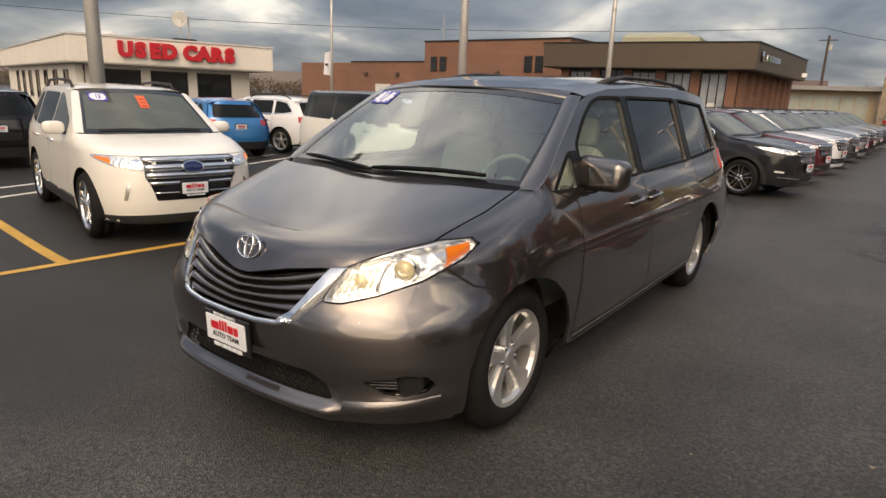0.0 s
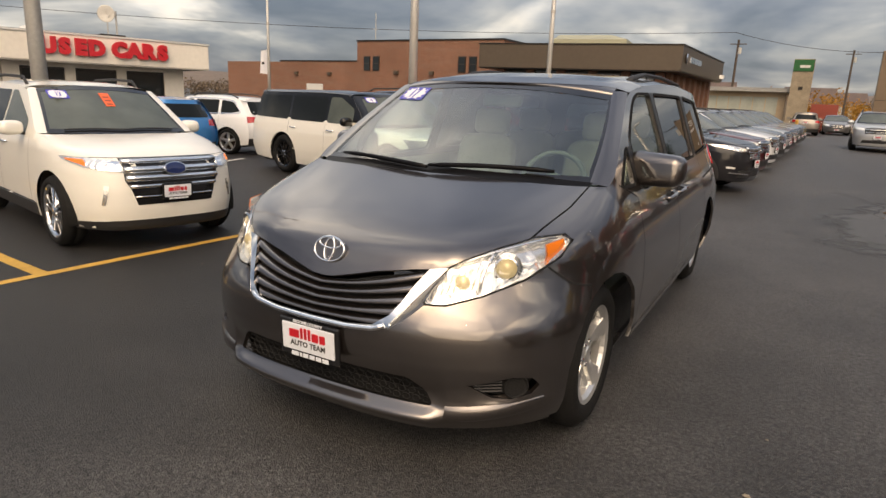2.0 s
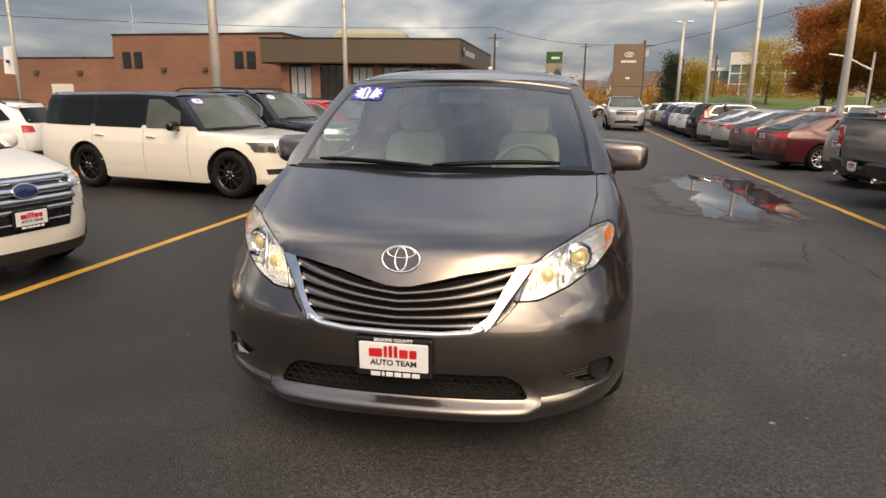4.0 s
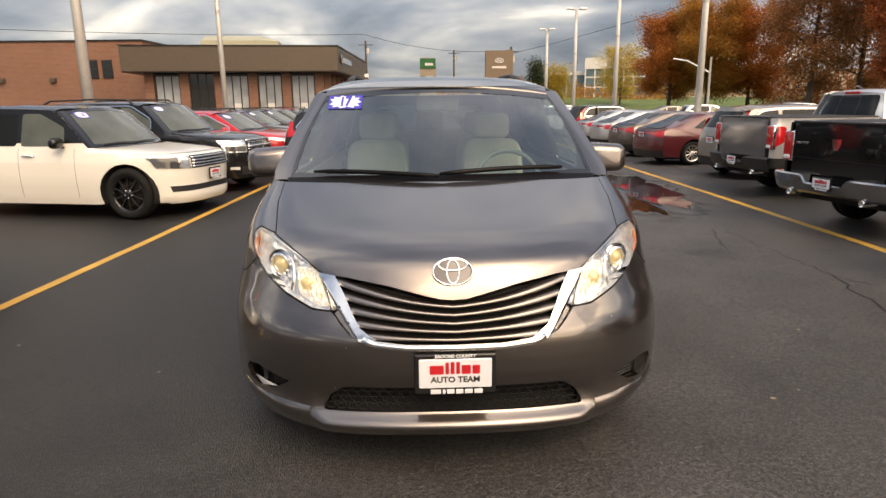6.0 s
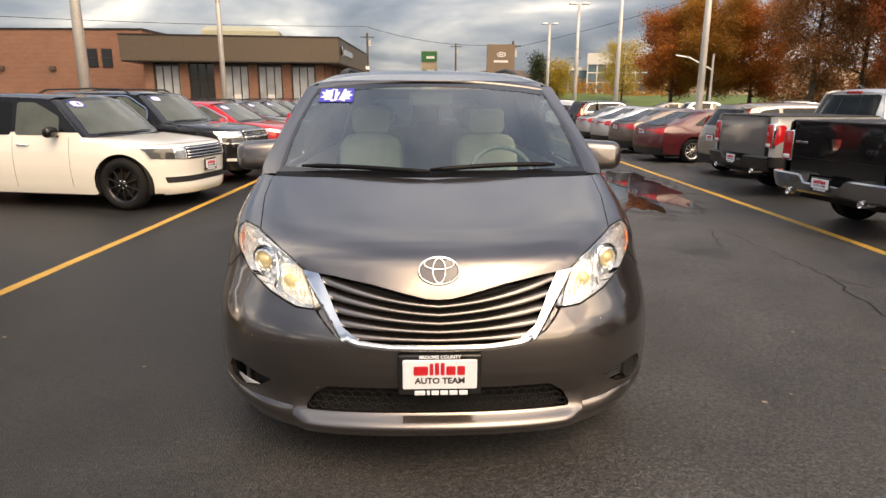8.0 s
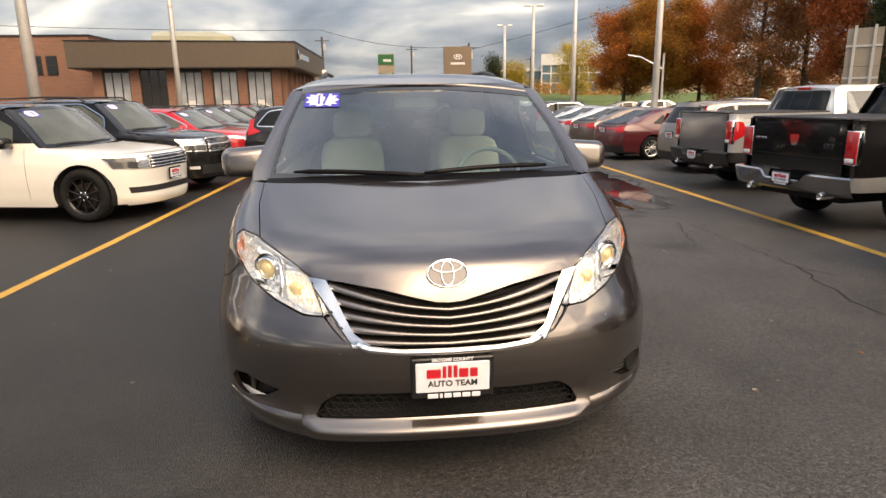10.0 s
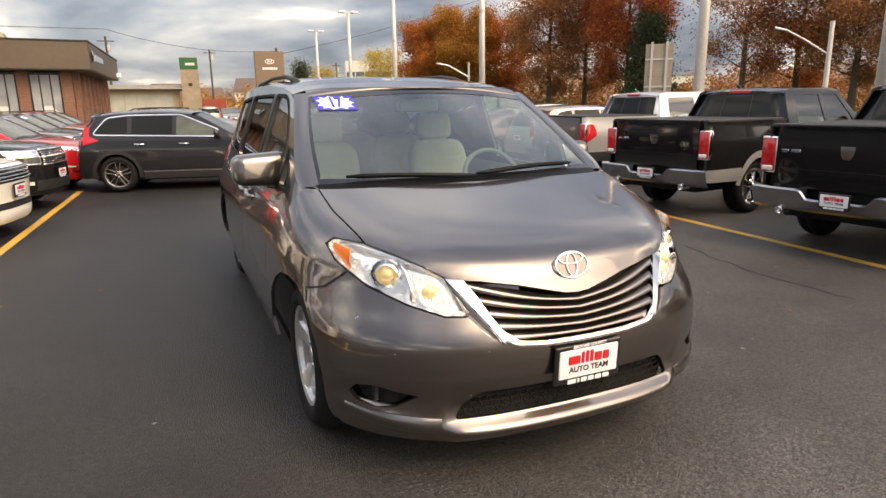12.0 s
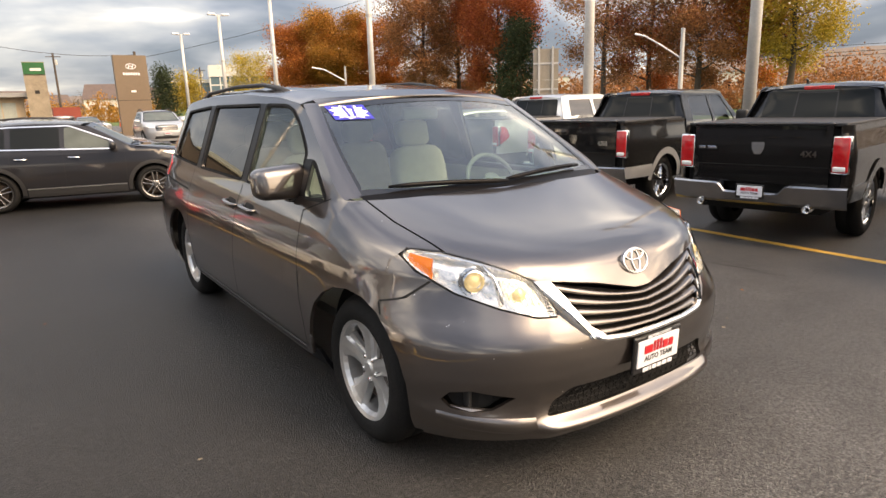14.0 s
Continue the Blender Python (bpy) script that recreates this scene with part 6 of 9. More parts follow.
        part("starburst", cached((kind, "stw"), lambda: mesh_of("starburst", sheet(sticker_shape(0.185, 0.085, 14, 0.86), SF, (), 0.05, 0.007, (0, -1, 0.6)), M["sticker_white"])), None, st)
        bm = text_mesh(year, 0.062, 0, 0.002)
        for v in bm.verts:
            v.co = Vector(SF(v.co.x, v.co.y)) + Vector((0, -0.010, 0.0065))
        part("year_lettering", bm, M["sticker_blue"], st)
    if near:
        for x0, x1 in ((0.60, -0.02), (0.0, -0.62)):
            wp = [Vector(Wf(x0 + (x1 - x0) * k / 6, S.zc + 0.03 + 0.012 * math.sin(k / 2))) + Vector((0, -0.02, 0.012)) for k in range(7)]
            part("wiper", tube(bmesh.new(), wp, 0.010, 5), M["dark"], c)
    # rear window
    zt = S.rear[-1][0]
    if kind == "sedan":
        rg = [(-0.58, 1.02), (0.58, 1.02), (0.50, 1.375), (-0.50, 1.375)]
    else:
        rg = [(-0.66, S.belt + 0.04), (0.66, S.belt + 0.04), (0.56, zt - 0.10), (-0.56, zt - 0.10)]
    part("rear_window", cached((kind, "rg"), lambda: mesh_of("rear_window", sheet(rounded(rg, 0.06), R, (), 0.12, 0.004, (0, 1, 0.3)), M["carglass"], True)), None, c)
    if kind == "sedan":
        bar_ = rounded([(-0.60, S.belt - 0.10), (0.60, S.belt - 0.10), (0.60, S.belt - 0.045), (-0.60, S.belt - 0.045)], 0.02)
        part("lamp_bar", cached((kind, "lampbar"), lambda: mesh_of("lamp_bar", sheet(bar_, R, (), 0.1, 0.008, (0, 1, 0.1), 0.015), M["tail"], True)), None, c, "red lamp bar across the boot")
    # lamps and grilles
    for s in (1, -1):
        part("headlight", cached((kind, "hl", s, near), lambda: mesh_of("headlight", sheet([(s * x, z) for x, z in hl], F, (), 0.07, 0.006, (s * 0.4, -1, 0.2), 0.02), M["lamp_facets" if near else "reflector"], True)), None, c, "clear headlight")
        tl = [(0.58, S.belt - 0.16), (0.85, S.belt - 0.18), (0.86, S.belt + 0.0), (0.60, S.belt - 0.02)]
        if lamps == "tall":
            tl = [(0.66, S.belt - 0.12), (0.84, S.belt - 0.14), (0.74, zt - 0.1), (0.62, zt - 0.1), (0.70, S.belt + 0.02)]
        part("tail_light", cached((kind, "tl", s, lamps), lambda: mesh_of("tail_light", sheet([(s * min(x, S.X(lerp(S.rear, z) - 0.21, z)), z) for x, z in tl], R, (), 0.07, 0.008, (0, 1, 0.1), 0.02), M["tail"], True)), None, c, "red tail light")
    gl = part("grille", cached((kind, "gr", near), lambda: mesh_of("grille", sheet(gr + [(-x, z) for x, z in gr[::-1]], F, (), 0.08, 0.005, (0, -1, 0.1), 0.02), M["gloss"], True)), None, c)
    for i, (dz, hw_, h, bend) in enumerate(fc["bars"]):
        def bar():
            pts = [(x, S.Yf(x, zn + dz) - 0.008, zn + dz + bend * (abs(x) / hw_) ** 2) for x in np.linspace(-hw_, hw_, 13)]
            return mesh_of("grille_bar", tube(bmesh.new(), pts, h / 2, 8), M["satin_chrome"], True)
        part("grille_bar", cached((kind, "grb", near, i), bar), None, gl, "chrome grille bar")
    part("lower_grille", cached((kind, "lg", near), lambda: mesh_of("lower_grille", sheet(lowg + [(-x, z) for x, z in lowg[::-1]], F, (), 0.1, 0.006, (0, -1, 0.1), 0.01), M["dark"], True)), None, c)
    for nm, poly, mat, off in fc["extra"]:
        for s in ((1, -1) if not nm.startswith("badge") else (1,)):
            part(nm, cached((kind, nm, poly[0], s), lambda: mesh_of(nm, sheet([(s * x, zn + z) for x, z in poly], F, (), 0.06, off, (s * 0.3, -1, 0.1), 0.012), M[mat], True)), None, c)
    pz = zn + fc["plate"]
    plate(c, pose(0, S.Yf(0, pz) - 0.035, pz, 2), near)
    plate(c, pose(0, lerp(S.rear, 0.86) + 0.012, 0.84, 4, 0, 180), near)
    so = side_outline(S)
    w0, w1 = sp["win"]
    p1, p2 = sp["posts"]
    zb_, zt_ = S.belt + 0.015, S.zroof((p1 + p2) / 2) - S.drop - 0.075

    def ztop(y):
        return min(zt_, S.zroof(y) - S.drop - 0.06)

    def zfront(y):
        return min(ztop(max(y, S.yt + S.ww)), S.zc - 0.10 + (y - S.yc - S.ww) * (S.zr - 0.06 - S.zc) / (S.yt - S.yc))
    wa = [(w0, zb_), (p1 - 0.04, zb_), (p1 - 0.06, ztop(p1)), (min(p1 - 0.2, S.yt + S.ww + 0.22), ztop(S.yt + 0.5)), (w0, max(zb_ + 0.06, zfront(w0)))]
    wb_ = [(p1 + 0.04, zb_), (p2 - 0.04, zb_ + 0.005), (p2 - 0.06, ztop(p2)), (p1 + 0.02, ztop(p1))]
    if kind == "sedan":
        wc = [(p2 + 0.03, zb_ + 0.005), (w1 - 0.02, zb_ + 0.05), (p2 + 0.03, ztop(p2) - 0.02)]
    elif kind in ("boxwagon", "bigsuv"):
        wc = [(p2 + 0.05, zb_ + 0.005), (w1, zb_ + 0.02), (w1 - 0.05, ztop(w1 - 0.2)), (p2 + 0.03, ztop(p2))]
    else:
        wc = [(p2 + 0.05, zb_ + 0.005), (w1 - 0.1, zb_ + 0.11), (w1 - 0.35, ztop(w1 - 0.3) - 0.02), (p2 + 0.03, ztop(p2))]
    for s in (1, -1):
        Sd, out = side_fn(S, s), (s, 0, 0.1)
        linked("side_body", (kind, "side", s), lambda: mesh_of("side_body", sheet(so, Sd, (), 0.10, 0, out), None, True), body, c)
        if roof:
            band = [p for p in so if p[1] >= S.belt]
            linked("upper_side", (kind, "upper", s), lambda: mesh_of("upper_side", sheet(band, Sd, (), 0.08, 0.003, out), None, True), top, c)
        for nm, w in (("front_door_window", wa), ("rear_door_window", wb_), ("rear_quarter_window", wc)):
            part(nm, cached((kind, nm, s), lambda: mesh_of(nm, sheet(rounded(w, 0.05), Sd, (), 0.12, 0.006, out, 0.004), M["screenglass" if nm == "front_door_window" else "carglass"], True)), None, c)
        if kind in ("compact_suv", "bigsuv") and not roof:
            top_line = [(w0 - 0.02, zb_ - 0.012), (w1 - 0.05, zb_ + 0.06), (w1 - 0.33, ztop(w1 - 0.3) + 0.012), (p2, ztop(p2) + 0.03), (p1, ztop(p1) + 0.03), (S.yt + S.ww + 0.2, ztop(S.yt + 0.5) + 0.03), (w0 - 0.02, max(zb_ + 0.1, zfront(w0) + 0.03))]
            part("window_trim", cached((kind, "wtrim", s), lambda: mesh_of("window_trim", ribbon(rounded(top_line, 0.10, 5), Sd, 0.022, 0.008, out, 0.06, True), M["chrome"])), None, c, "thin chrome window trim")
        for i, yl in enumerate((w0 + 0.02 - 0.2, p1, p2)):
            part("panel_gap", cached((kind, "gap", i, s), lambda: mesh_of("panel_gap", ribbon([(yl, S.zb + 0.08), (yl, S.belt - 0.01)], Sd, 0.006, 0.002, out, 0.08), M["gap"])), None, c)
        for yh in (p1 - 0.18, p2 - 0.18):
            def handle():
                x = S.X(yh, S.belt - 0.13)
                return mesh_of("door_handle", tube(bmesh.new(), [(s * (x - 0.01), yh - 0.11, S.belt - 0.13), (s * (x + 0.025), yh - 0.08, S.belt - 0.128), (s * (x + 0.025), yh + 0.08, S.belt - 0.122), (s * (x - 0.01), yh + 0.11, S.belt - 0.12)], 0.015, 6), M["chrome"], True)
            part("door_handle", cached((kind, "handle", round(yh, 2), s), handle), None, c)
        if kind == "boxwagon":
            for k in range(4):
                zg = 0.52 + 0.10 * k
                linked("door_groove", (kind, "groove", k, s), lambda: mesh_of("door_groove", ribbon([(0.62, zg), (2.75, zg)], Sd, 0.012, 0.002, out, 0.1), None, False), body, c)
        if lamps == "tall":
            yr = lerp(S.rear, S.belt)
            side_lamp = [(yr - 0.52, S.belt - 0.04), (yr - 0.21, S.belt - 0.13), (yr - 0.21, S.belt + 0.06), (yr - 0.24, S.belt + 0.24), (yr - 0.33, S.belt + 0.22), (yr - 0.33, S.belt + 0.05)]
            part("side_tail_light", cached((kind, "stl", s), lambda: mesh_of("side_tail_light", sheet(side_lamp, Sd, (), 0.06, 0.010, out, 0.01), M["tail"], True)), None, c, "red wraparound tail light")
        if cladding:
            def clad():
                z1 = S.zb + 0.13
                return mesh_of("sill_cladding", sheet([(0.50, S.zb - 0.01), (S.wb - 0.50, S.zb - 0.01), (S.wb - 0.50, z1), (0.50, z1)], Sd, (), 0.12, 0.012, out, 0.012), M["dark"], True)
            part("sill_cladding", cached((kind, "clad", s), clad), None, c)
            part("sill_trim", cached((kind, "cladtrim", s), lambda: mesh_of("sill_trim", ribbon([(0.5, S.zb + 0.14), (S.wb - 0.5, S.zb + 0.14)], Sd, 0.025, 0.014, out, 0.1), M["chrome"])), None, c)
            for yw in (0, S.wb) if cladding is True else ():
                part("arch_cladding", cached((kind, "archclad", yw, s), lambda: mesh_of("arch_cladding", ribbon([(yw + (S.rw + 0.085) * math.cos(t), S.rw + (S.rw + 0.085) * math.sin(t)) for t in np.linspace(-0.15, math.pi + 0.15, 20)], Sd, 0.07, 0.008, out, 0.05), M["dark"], True)), None, c)

        def mirror():
            bm = bmesh.new()
            bmesh.ops.create_uvsphere(bm, u_segments=16, v_segments=10, radius=1)
            for v in bm.verts:
                x, y, z = v.co
                v.co = (math.copysign(abs(x) ** 0.65, x) * 0.125, min(0.04, math.copysign(abs(y) ** 0.8, y) * 0.08), math.copysign(abs(z) ** 0.65, z) * 0.082)
            moved(bm, pose(s * (S.X(w0 + 0.1, S.belt) + 0.13), w0 + 0.02, S.belt + 0.07, 0, 0, s * -10))
            return mesh_of("door_mirror", bm, None, True)
        linked("door_mirror", (kind, "mir", s), mirror, top, c)
        part("mirror_foot", cached((kind, "mirf", s), lambda: mesh_of("mirror_foot", tube(bmesh.new(), [(s * (S.X(w0, S.belt) - 0.03), w0 + 0.02, S.belt + 0.0), (s * (S.X(w0, S.belt) + 0.10), w0 + 0.03, S.belt + 0.02)], 0.03, 8, 0.6), M["dark"], True)), None, c)
        if kind in ("crossover", "bigsuv") or kind == "compact_suv" and color in ("silver", "grey", "white"):
            rx = S.X(2, S.zr - 0.08) - 0.07
            part("roof_rail", cached((kind, "rail", s), lambda: mesh_of("roof_rail", tube(bmesh.new(), [(s * rx, S.yt + 0.35, S.zr - 0.07), (s * rx, S.yt + 0.5, S.zr + 0.02), (s * rx, S.yt + 1.2, S.zr + 0.035), (s * rx, S.yre - 0.5, S.zr + 0.012), (s * rx, S.yre - 0.25, S.zr - 0.09)], 0.02, 6), M["dark"], True)), None, c)
        pil = cached((kind, "pil", s), lambda: pillar_mesh(S, s))
        linked("windscreen_pillar", (kind, "pil", s), lambda: pil, top, c)
        for yw in (0.0, S.wb):
            wheel(c, pose(s * (S.hw - 0.02), yw, S.rw, 0, 0, 0 if s > 0 else 180), S.rw, sp["rim"], style or sp["style"], M[rim_mat], hub_bolts=near)
            part("wheel_well", cached((kind, "well", yw, s), lambda: mesh_of("wheel_well", well_mesh(S.rw + 0.045, 0.4, Matrix.Translation((s * (S.hw - 0.03), yw, S.rw + 0.01)), s, S.zb), M["well"])), None, c)
    part("underbody", cached((kind, "under"), lambda: mesh_of("underbody", boxm(-S.hw + 0.18, S.hw - 0.18, -S.fo + 0.55, S.wb + S.ro - 0.45, S.zb - 0.05, S.zb + 0.15), M["well"])), None, c)
    return c


def pillar_mesh(S, s):
    bm = bmesh.new()
    prev = None
    for t in np.linspace(0.0, 1.0, 9):
        z = S.zc + t * (S.zroof(S.yt + S.ww) - S.drop - S.zc)
        xw = S.xw(t)
        yy = S.ws(xw, z)
        row = [bm.verts.new((s * (xw - 0.012), yy - 0.004, z + 0.004)), bm.verts.new((s * (0.5 * xw + 0.5 * S.X(yy + 0.02, z)), yy + 0.002, z + 0.006)), bm.verts.new((s * (S.X(yy + 0.02, z) + 0.001), yy + 0.022, z))]
        if prev:
            for j in range(2):
                bm.faces.new((prev[j], prev[j + 1], row[j + 1], row[j]))
        prev = row
    return mesh_of("windscreen_pillar", bm, None, True)


def pickup(color, m, label, flare=None, lamps="wide", gate_text=True, gate=None, chrome_bumper=True, group="", cap="black", lower=None):
    """A crew-cab pickup seen from behind: box, tailgate, bumper, lamps, cab and wheels. y rearwards from the rear axle's front."""
    c = thing("pickup_truck", m, label, "truck", group)
    body = M[color]
    hw, rw, wb = 1.0, 0.40, 3.57
    c.matrix_basis = c.matrix_basis @ Matrix.Translation((0, 0, 0.03))   # tyres a little larger than the arch circle
    yb0, yb1 = wb - 0.72, wb + 1.25                     # box
    zb, zt = 0.52, 1.41
    linked("tailgate", ("pk", "gate"), lambda: mesh_of("tailgate", tailgate_mesh(hw - 0.22, yb1, 0.72, zt), None, True), M[gate or color], c)
    part("gate_cap", cached(("pk", "cap"), lambda: mesh_of("gate_cap", boxm(-hw + 0.21, hw - 0.21, yb1 - 0.09, yb1 + 0.025, zt - 0.005, zt + 0.03, 0.012, 2), M[cap], True)), None, c)
    part("bed_cover", cached(("pk", "tonneau"), lambda: mesh_of("bed_cover", boxm(-hw + 0.10, hw - 0.10, yb0 - 0.02, yb1 - 0.06, zt - 0.02, zt + 0.025, 0.012, 2), M["dark"])), None, c, "black soft bed cover")
    part("inner_bed", cached(("pk", "inner"), lambda: mesh_of("inner_bed", boxm(-hw + 0.12, hw - 0.12, yb0, yb1 - 0.1, 0.6, zt - 0.03), M["well"])), None, c)
    ra = rw + 0.085
    for s in (1, -1):
        def sx(y, z):
            w = hw - 0.05 * smooth(1.0, 1.4, z) - 0.03 * smooth(0.7, 0.45, z)
            if y > yb1 - 0.12:
                w -= 0.09 * ((y - yb1 + 0.12) / 0.12) ** 2
            return (s * w, y, z)
        arch = [(wb - ra * math.cos(t), rw + ra * math.sin(t)) for t in np.linspace(math.asin((zb - rw) / ra), math.pi - math.asin((zb - rw) / ra), 15)]
        outl = [(yb0, zb)] + arch + [(yb1, zb + 0.06), (yb1, zt), (yb0, zt)]
        linked("box_side", ("pk", "side", s), lambda: mesh_of("box_side", sheet(outl, sx, (), 0.12, 0, (s, 0, 0), 0.03), None, True), body, c)
        if flare:
            fl = [(wb + (ra + 0.02) * math.cos(t), rw + (ra + 0.02) * math.sin(t)) for t in np.linspace(0.1, math.pi - 0.1, 20)]
            part("wheel_flare", cached(("pk", "flare", s, flare), lambda: mesh_of("wheel_flare", ribbon(fl, sx, 0.11, 0.02, (s, 0, 0), 0.05), M[flare], True)), None, c)
        if flare or lower:
            lowp = [(wb + ra * 0.93, zb), (yb1 - 0.005, zb + 0.02), (yb1 - 0.005, zb + 0.20), (wb + ra * 0.98, zb + 0.20)]
            part("lower_side_panel", cached(("pk", "lowp", s, flare, lower), lambda: mesh_of("lower_side_panel", sheet(lowp, sx, (), 0.1, 0.012, (s, 0, 0), 0.01), M[flare or lower], True)), None, c)
        # lamps at the box corner
        lp = new("tail_light"); lp.parent = c
        w0 = 0.17
        part("lamp_bezel", cached(("pk", "bez", s), lambda: mesh_of("lamp_bezel", boxm(s * (hw - 0.215), s * (hw - 0.025), yb1 - 0.09, yb1 - 0.004, 0.865, 1.295, 0.02, 2), M["chrome"], True)), None, lp, "chrome lamp bezel")
        part("lamp_lens", cached(("pk", "lens", s), lambda: mesh_of("lamp_lens", boxm(s * (hw - 0.203), s * (hw - 0.037), yb1 - 0.08, yb1 + 0.010, 0.88, 1.28, 0.018, 2), M["tail"], True)), None, lp)
        if lamps == "wrap":
            wl_ = rounded([(yb1 - 0.30, 1.06), (yb1 - 0.02, 0.90), (yb1 - 0.02, 1.27), (yb1 - 0.22, 1.27)], 0.05)
            part("wrap_lens", cached(("pk", "wrap", s), lambda: mesh_of("wrap_lens", sheet(wl_, sx, (), 0.06, 0.012, (s, 0, 0), 0.015), M["tail"], True)), None, lp, "dark red lens round the corner")
        part("reverse_lens", cached(("pk", "rev", s), lambda: mesh_of("reverse_lens", boxm(s * (hw - 0.190), s * (hw - 0.055), yb1 - 0.06, yb1 + 0.014, 0.895, 0.955, 0.012, 2), M["reflector"], True)), None, lp)
        # bumper corner, exhaust
        part("exhaust_tip", cached(("pk", "exh", s), lambda: mesh_of("exhaust_tip", lathe(bmesh.new(), [(0.042, -0.12), (0.046, 0.09), (0.038, 0.10), (0.034, -0.1)], 16, "y", Matrix.Translation((s * 0.62, yb1 + 0.03, 0.455))), M["chrome"], True)), None, c)
        for yw in (0.0, wb):
            wheel(c, pose(s * (hw - 0.06), yw, rw, 0, 0, 0 if s > 0 else 180), rw + 0.03, 0.285, "split", M["chrome"], 0.27, hub_bolts=False)
            part("wheel_well", cached(("pk", "well", yw, s), lambda: mesh_of("wheel_well", well_mesh(rw + 0.06, 0.42, Matrix.Translation((s * (hw - 0.06), yw, rw + 0.02)), s, zb), M["well"])), None, c)
        # cab side
        def cx(y, z):
            w = hw - 0.01 - 0.20 * smooth(1.20, 1.95, z) * 1.1
            return (s * w, y, z)
        fr = [(-0.55, 0.55), (-0.42, 0.75), (-0.2, 0.86), (0.2, 0.86), (0.42, 0.75), (0.55, 0.50), (yb0 - 0.03, 0.50), (yb0 - 0.03, 1.3), (yb0 - 0.16, 1.84), (yb0 - 0.3, 1.885), (1.35, 1.90), (1.05, 1.86), (0.55, 1.36), (0.35, 1.24), (-0.85, 1.16), (-0.90, 0.6)]
        wa = rounded([(0.72, 1.30), (1.62, 1.30), (1.60, 1.79), (1.12, 1.79)], 0.04)
        wb_ = rounded([(1.72, 1.30), (2.55, 1.30), (2.46, 1.78), (1.70, 1.79)], 0.04)
        linked("cab_side", ("pk", "cab", s), lambda: mesh_of("cab_side", sheet(fr, cx, [wa, wb_], 0.12, 0, (s, 0, 0), 0.02), None, True), body, c)
        part("front_door_window", cached(("pk", "wa", s), lambda: mesh_of("front_door_window", sheet(shrink(wa, -0.01), cx, (), 0.2, -0.01, (s, 0, 0)), M["cabglass"], True)), None, c)
        part("rear_door_window", cached(("pk", "wb", s), lambda: mesh_of("rear_door_window", sheet(shrink(wb_, -0.01), cx, (), 0.2, -0.01, (s, 0, 0)), M["cabglass"], True)), None, c)
        part("door_mirror", cached(("pk", "mir", s), lambda: mesh_of("door_mirror", boxm(s * 1.02, s * 1.24, 0.72, 0.84, 1.28, 1.50, 0.04, 2), M["dark"], True)), None, c)

    def cabtop(x, y):
        z = lerp([(0.5, 1.34), (1.05, 1.86), (1.35, 1.905), (2.2, 1.925), (yb0 - 0.3, 1.90), (yb0 - 0.15, 1.85)], y)
        return (x, y, z - 0.05 * (abs(x) / 0.79) ** 3)
    linked("cab_roof", ("pk", "roof"), lambda: mesh_of("cab_roof", sheet([(-0.79, 0.55), (0.79, 0.55), (0.79, yb0 - 0.16), (-0.79, yb0 - 0.16)], cabtop, (), 0.15, 0.002, (0, 0, 1)), None, True), body, c)

    def cabback(x, z):
        w = hw - 0.01 - 0.22 * smooth(1.20, 1.95, z)
        return (x, yb0 - 0.03 - 0.13 * smooth(1.3, 1.85, z) - 0.10 * (abs(x) / w) ** 6, z)
    ow = lambda z: hw - 0.01 - 0.22 * smooth(1.20, 1.95, z)
    bo = [(ow(z), z) for z in np.linspace(0.6, 1.845, 10)]
    win = rounded([(-0.74, 1.34), (0.74, 1.34), (0.66, 1.80), (-0.66, 1.80)], 0.05)
    linked("cab_back", ("pk", "back"), lambda: mesh_of("cab_back", sheet(bo + [(-x, z) for x, z in bo[::-1]], cabback, (), 0.12, 0, (0, 1, 0)), None, True), body, c)
    rwn = part("rear_window", cached(("pk", "rw"), lambda: mesh_of("rear_window", sheet(win, cabback, (), 0.12, 0.006, (0, 1, 0), 0.005), M["carglass"], True)), None, c)
    part("slider_frame", cached(("pk", "slf"), lambda: mesh_of("slider_frame", ribbon([(-0.27, 1.36), (0.27, 1.36), (0.25, 1.78), (-0.25, 1.78)], cabback, 0.022, 0.010, (0, 1, 0), 0.1, True), M["dark"])), None, rwn)
    part("high_stop_lamp", cached(("pk", "chmsl"), lambda: mesh_of("high_stop_lamp", boxm(-0.19, 0.19, yb0 - 0.20, yb0 - 0.140, 1.815, 1.868, 0.01, 2), M["tail"])), None, c)
    part("roof_aerial", cached(("pk", "fin"), lambda: mesh_of("roof_aerial", tube(bmesh.new(), [(0.25, yb0 - 0.55, 1.90), (0.25, yb0 - 0.45, 1.97), (0.25, yb0 - 0.40, 1.975)], [0.03, 0.015, 0.008], 6), M["gloss"])), None, c)
    part("nose_body", cached(("pk", "nosebox", color), lambda: mesh_of("nose_body", boxm(-hw + 0.02, hw - 0.02, -0.92, 0.5, 0.6, 1.18, 0.09, 3), body, True)), None, c)
    # bumper with a dip round the plate
    bm = bmesh.new()
    prof = []
    for k in range(33):
        x = -hw + 2 * hw * k / 32
        dip = 0.10 * smooth(0.40, 0.30, abs(x))
        y = yb1 + 0.16 - 0.09 * (abs(x) / hw) ** 4
        prof.append(((x, yb1 - 0.02, 0.728 - dip), (x, y - 0.015, 0.724 - dip), (x, y + 0.012, 0.704 - dip), (x, y - 0.012, 0.61 - dip * 0.5), (x, y - 0.050, 0.50), (x, y - 0.10, 0.465)))
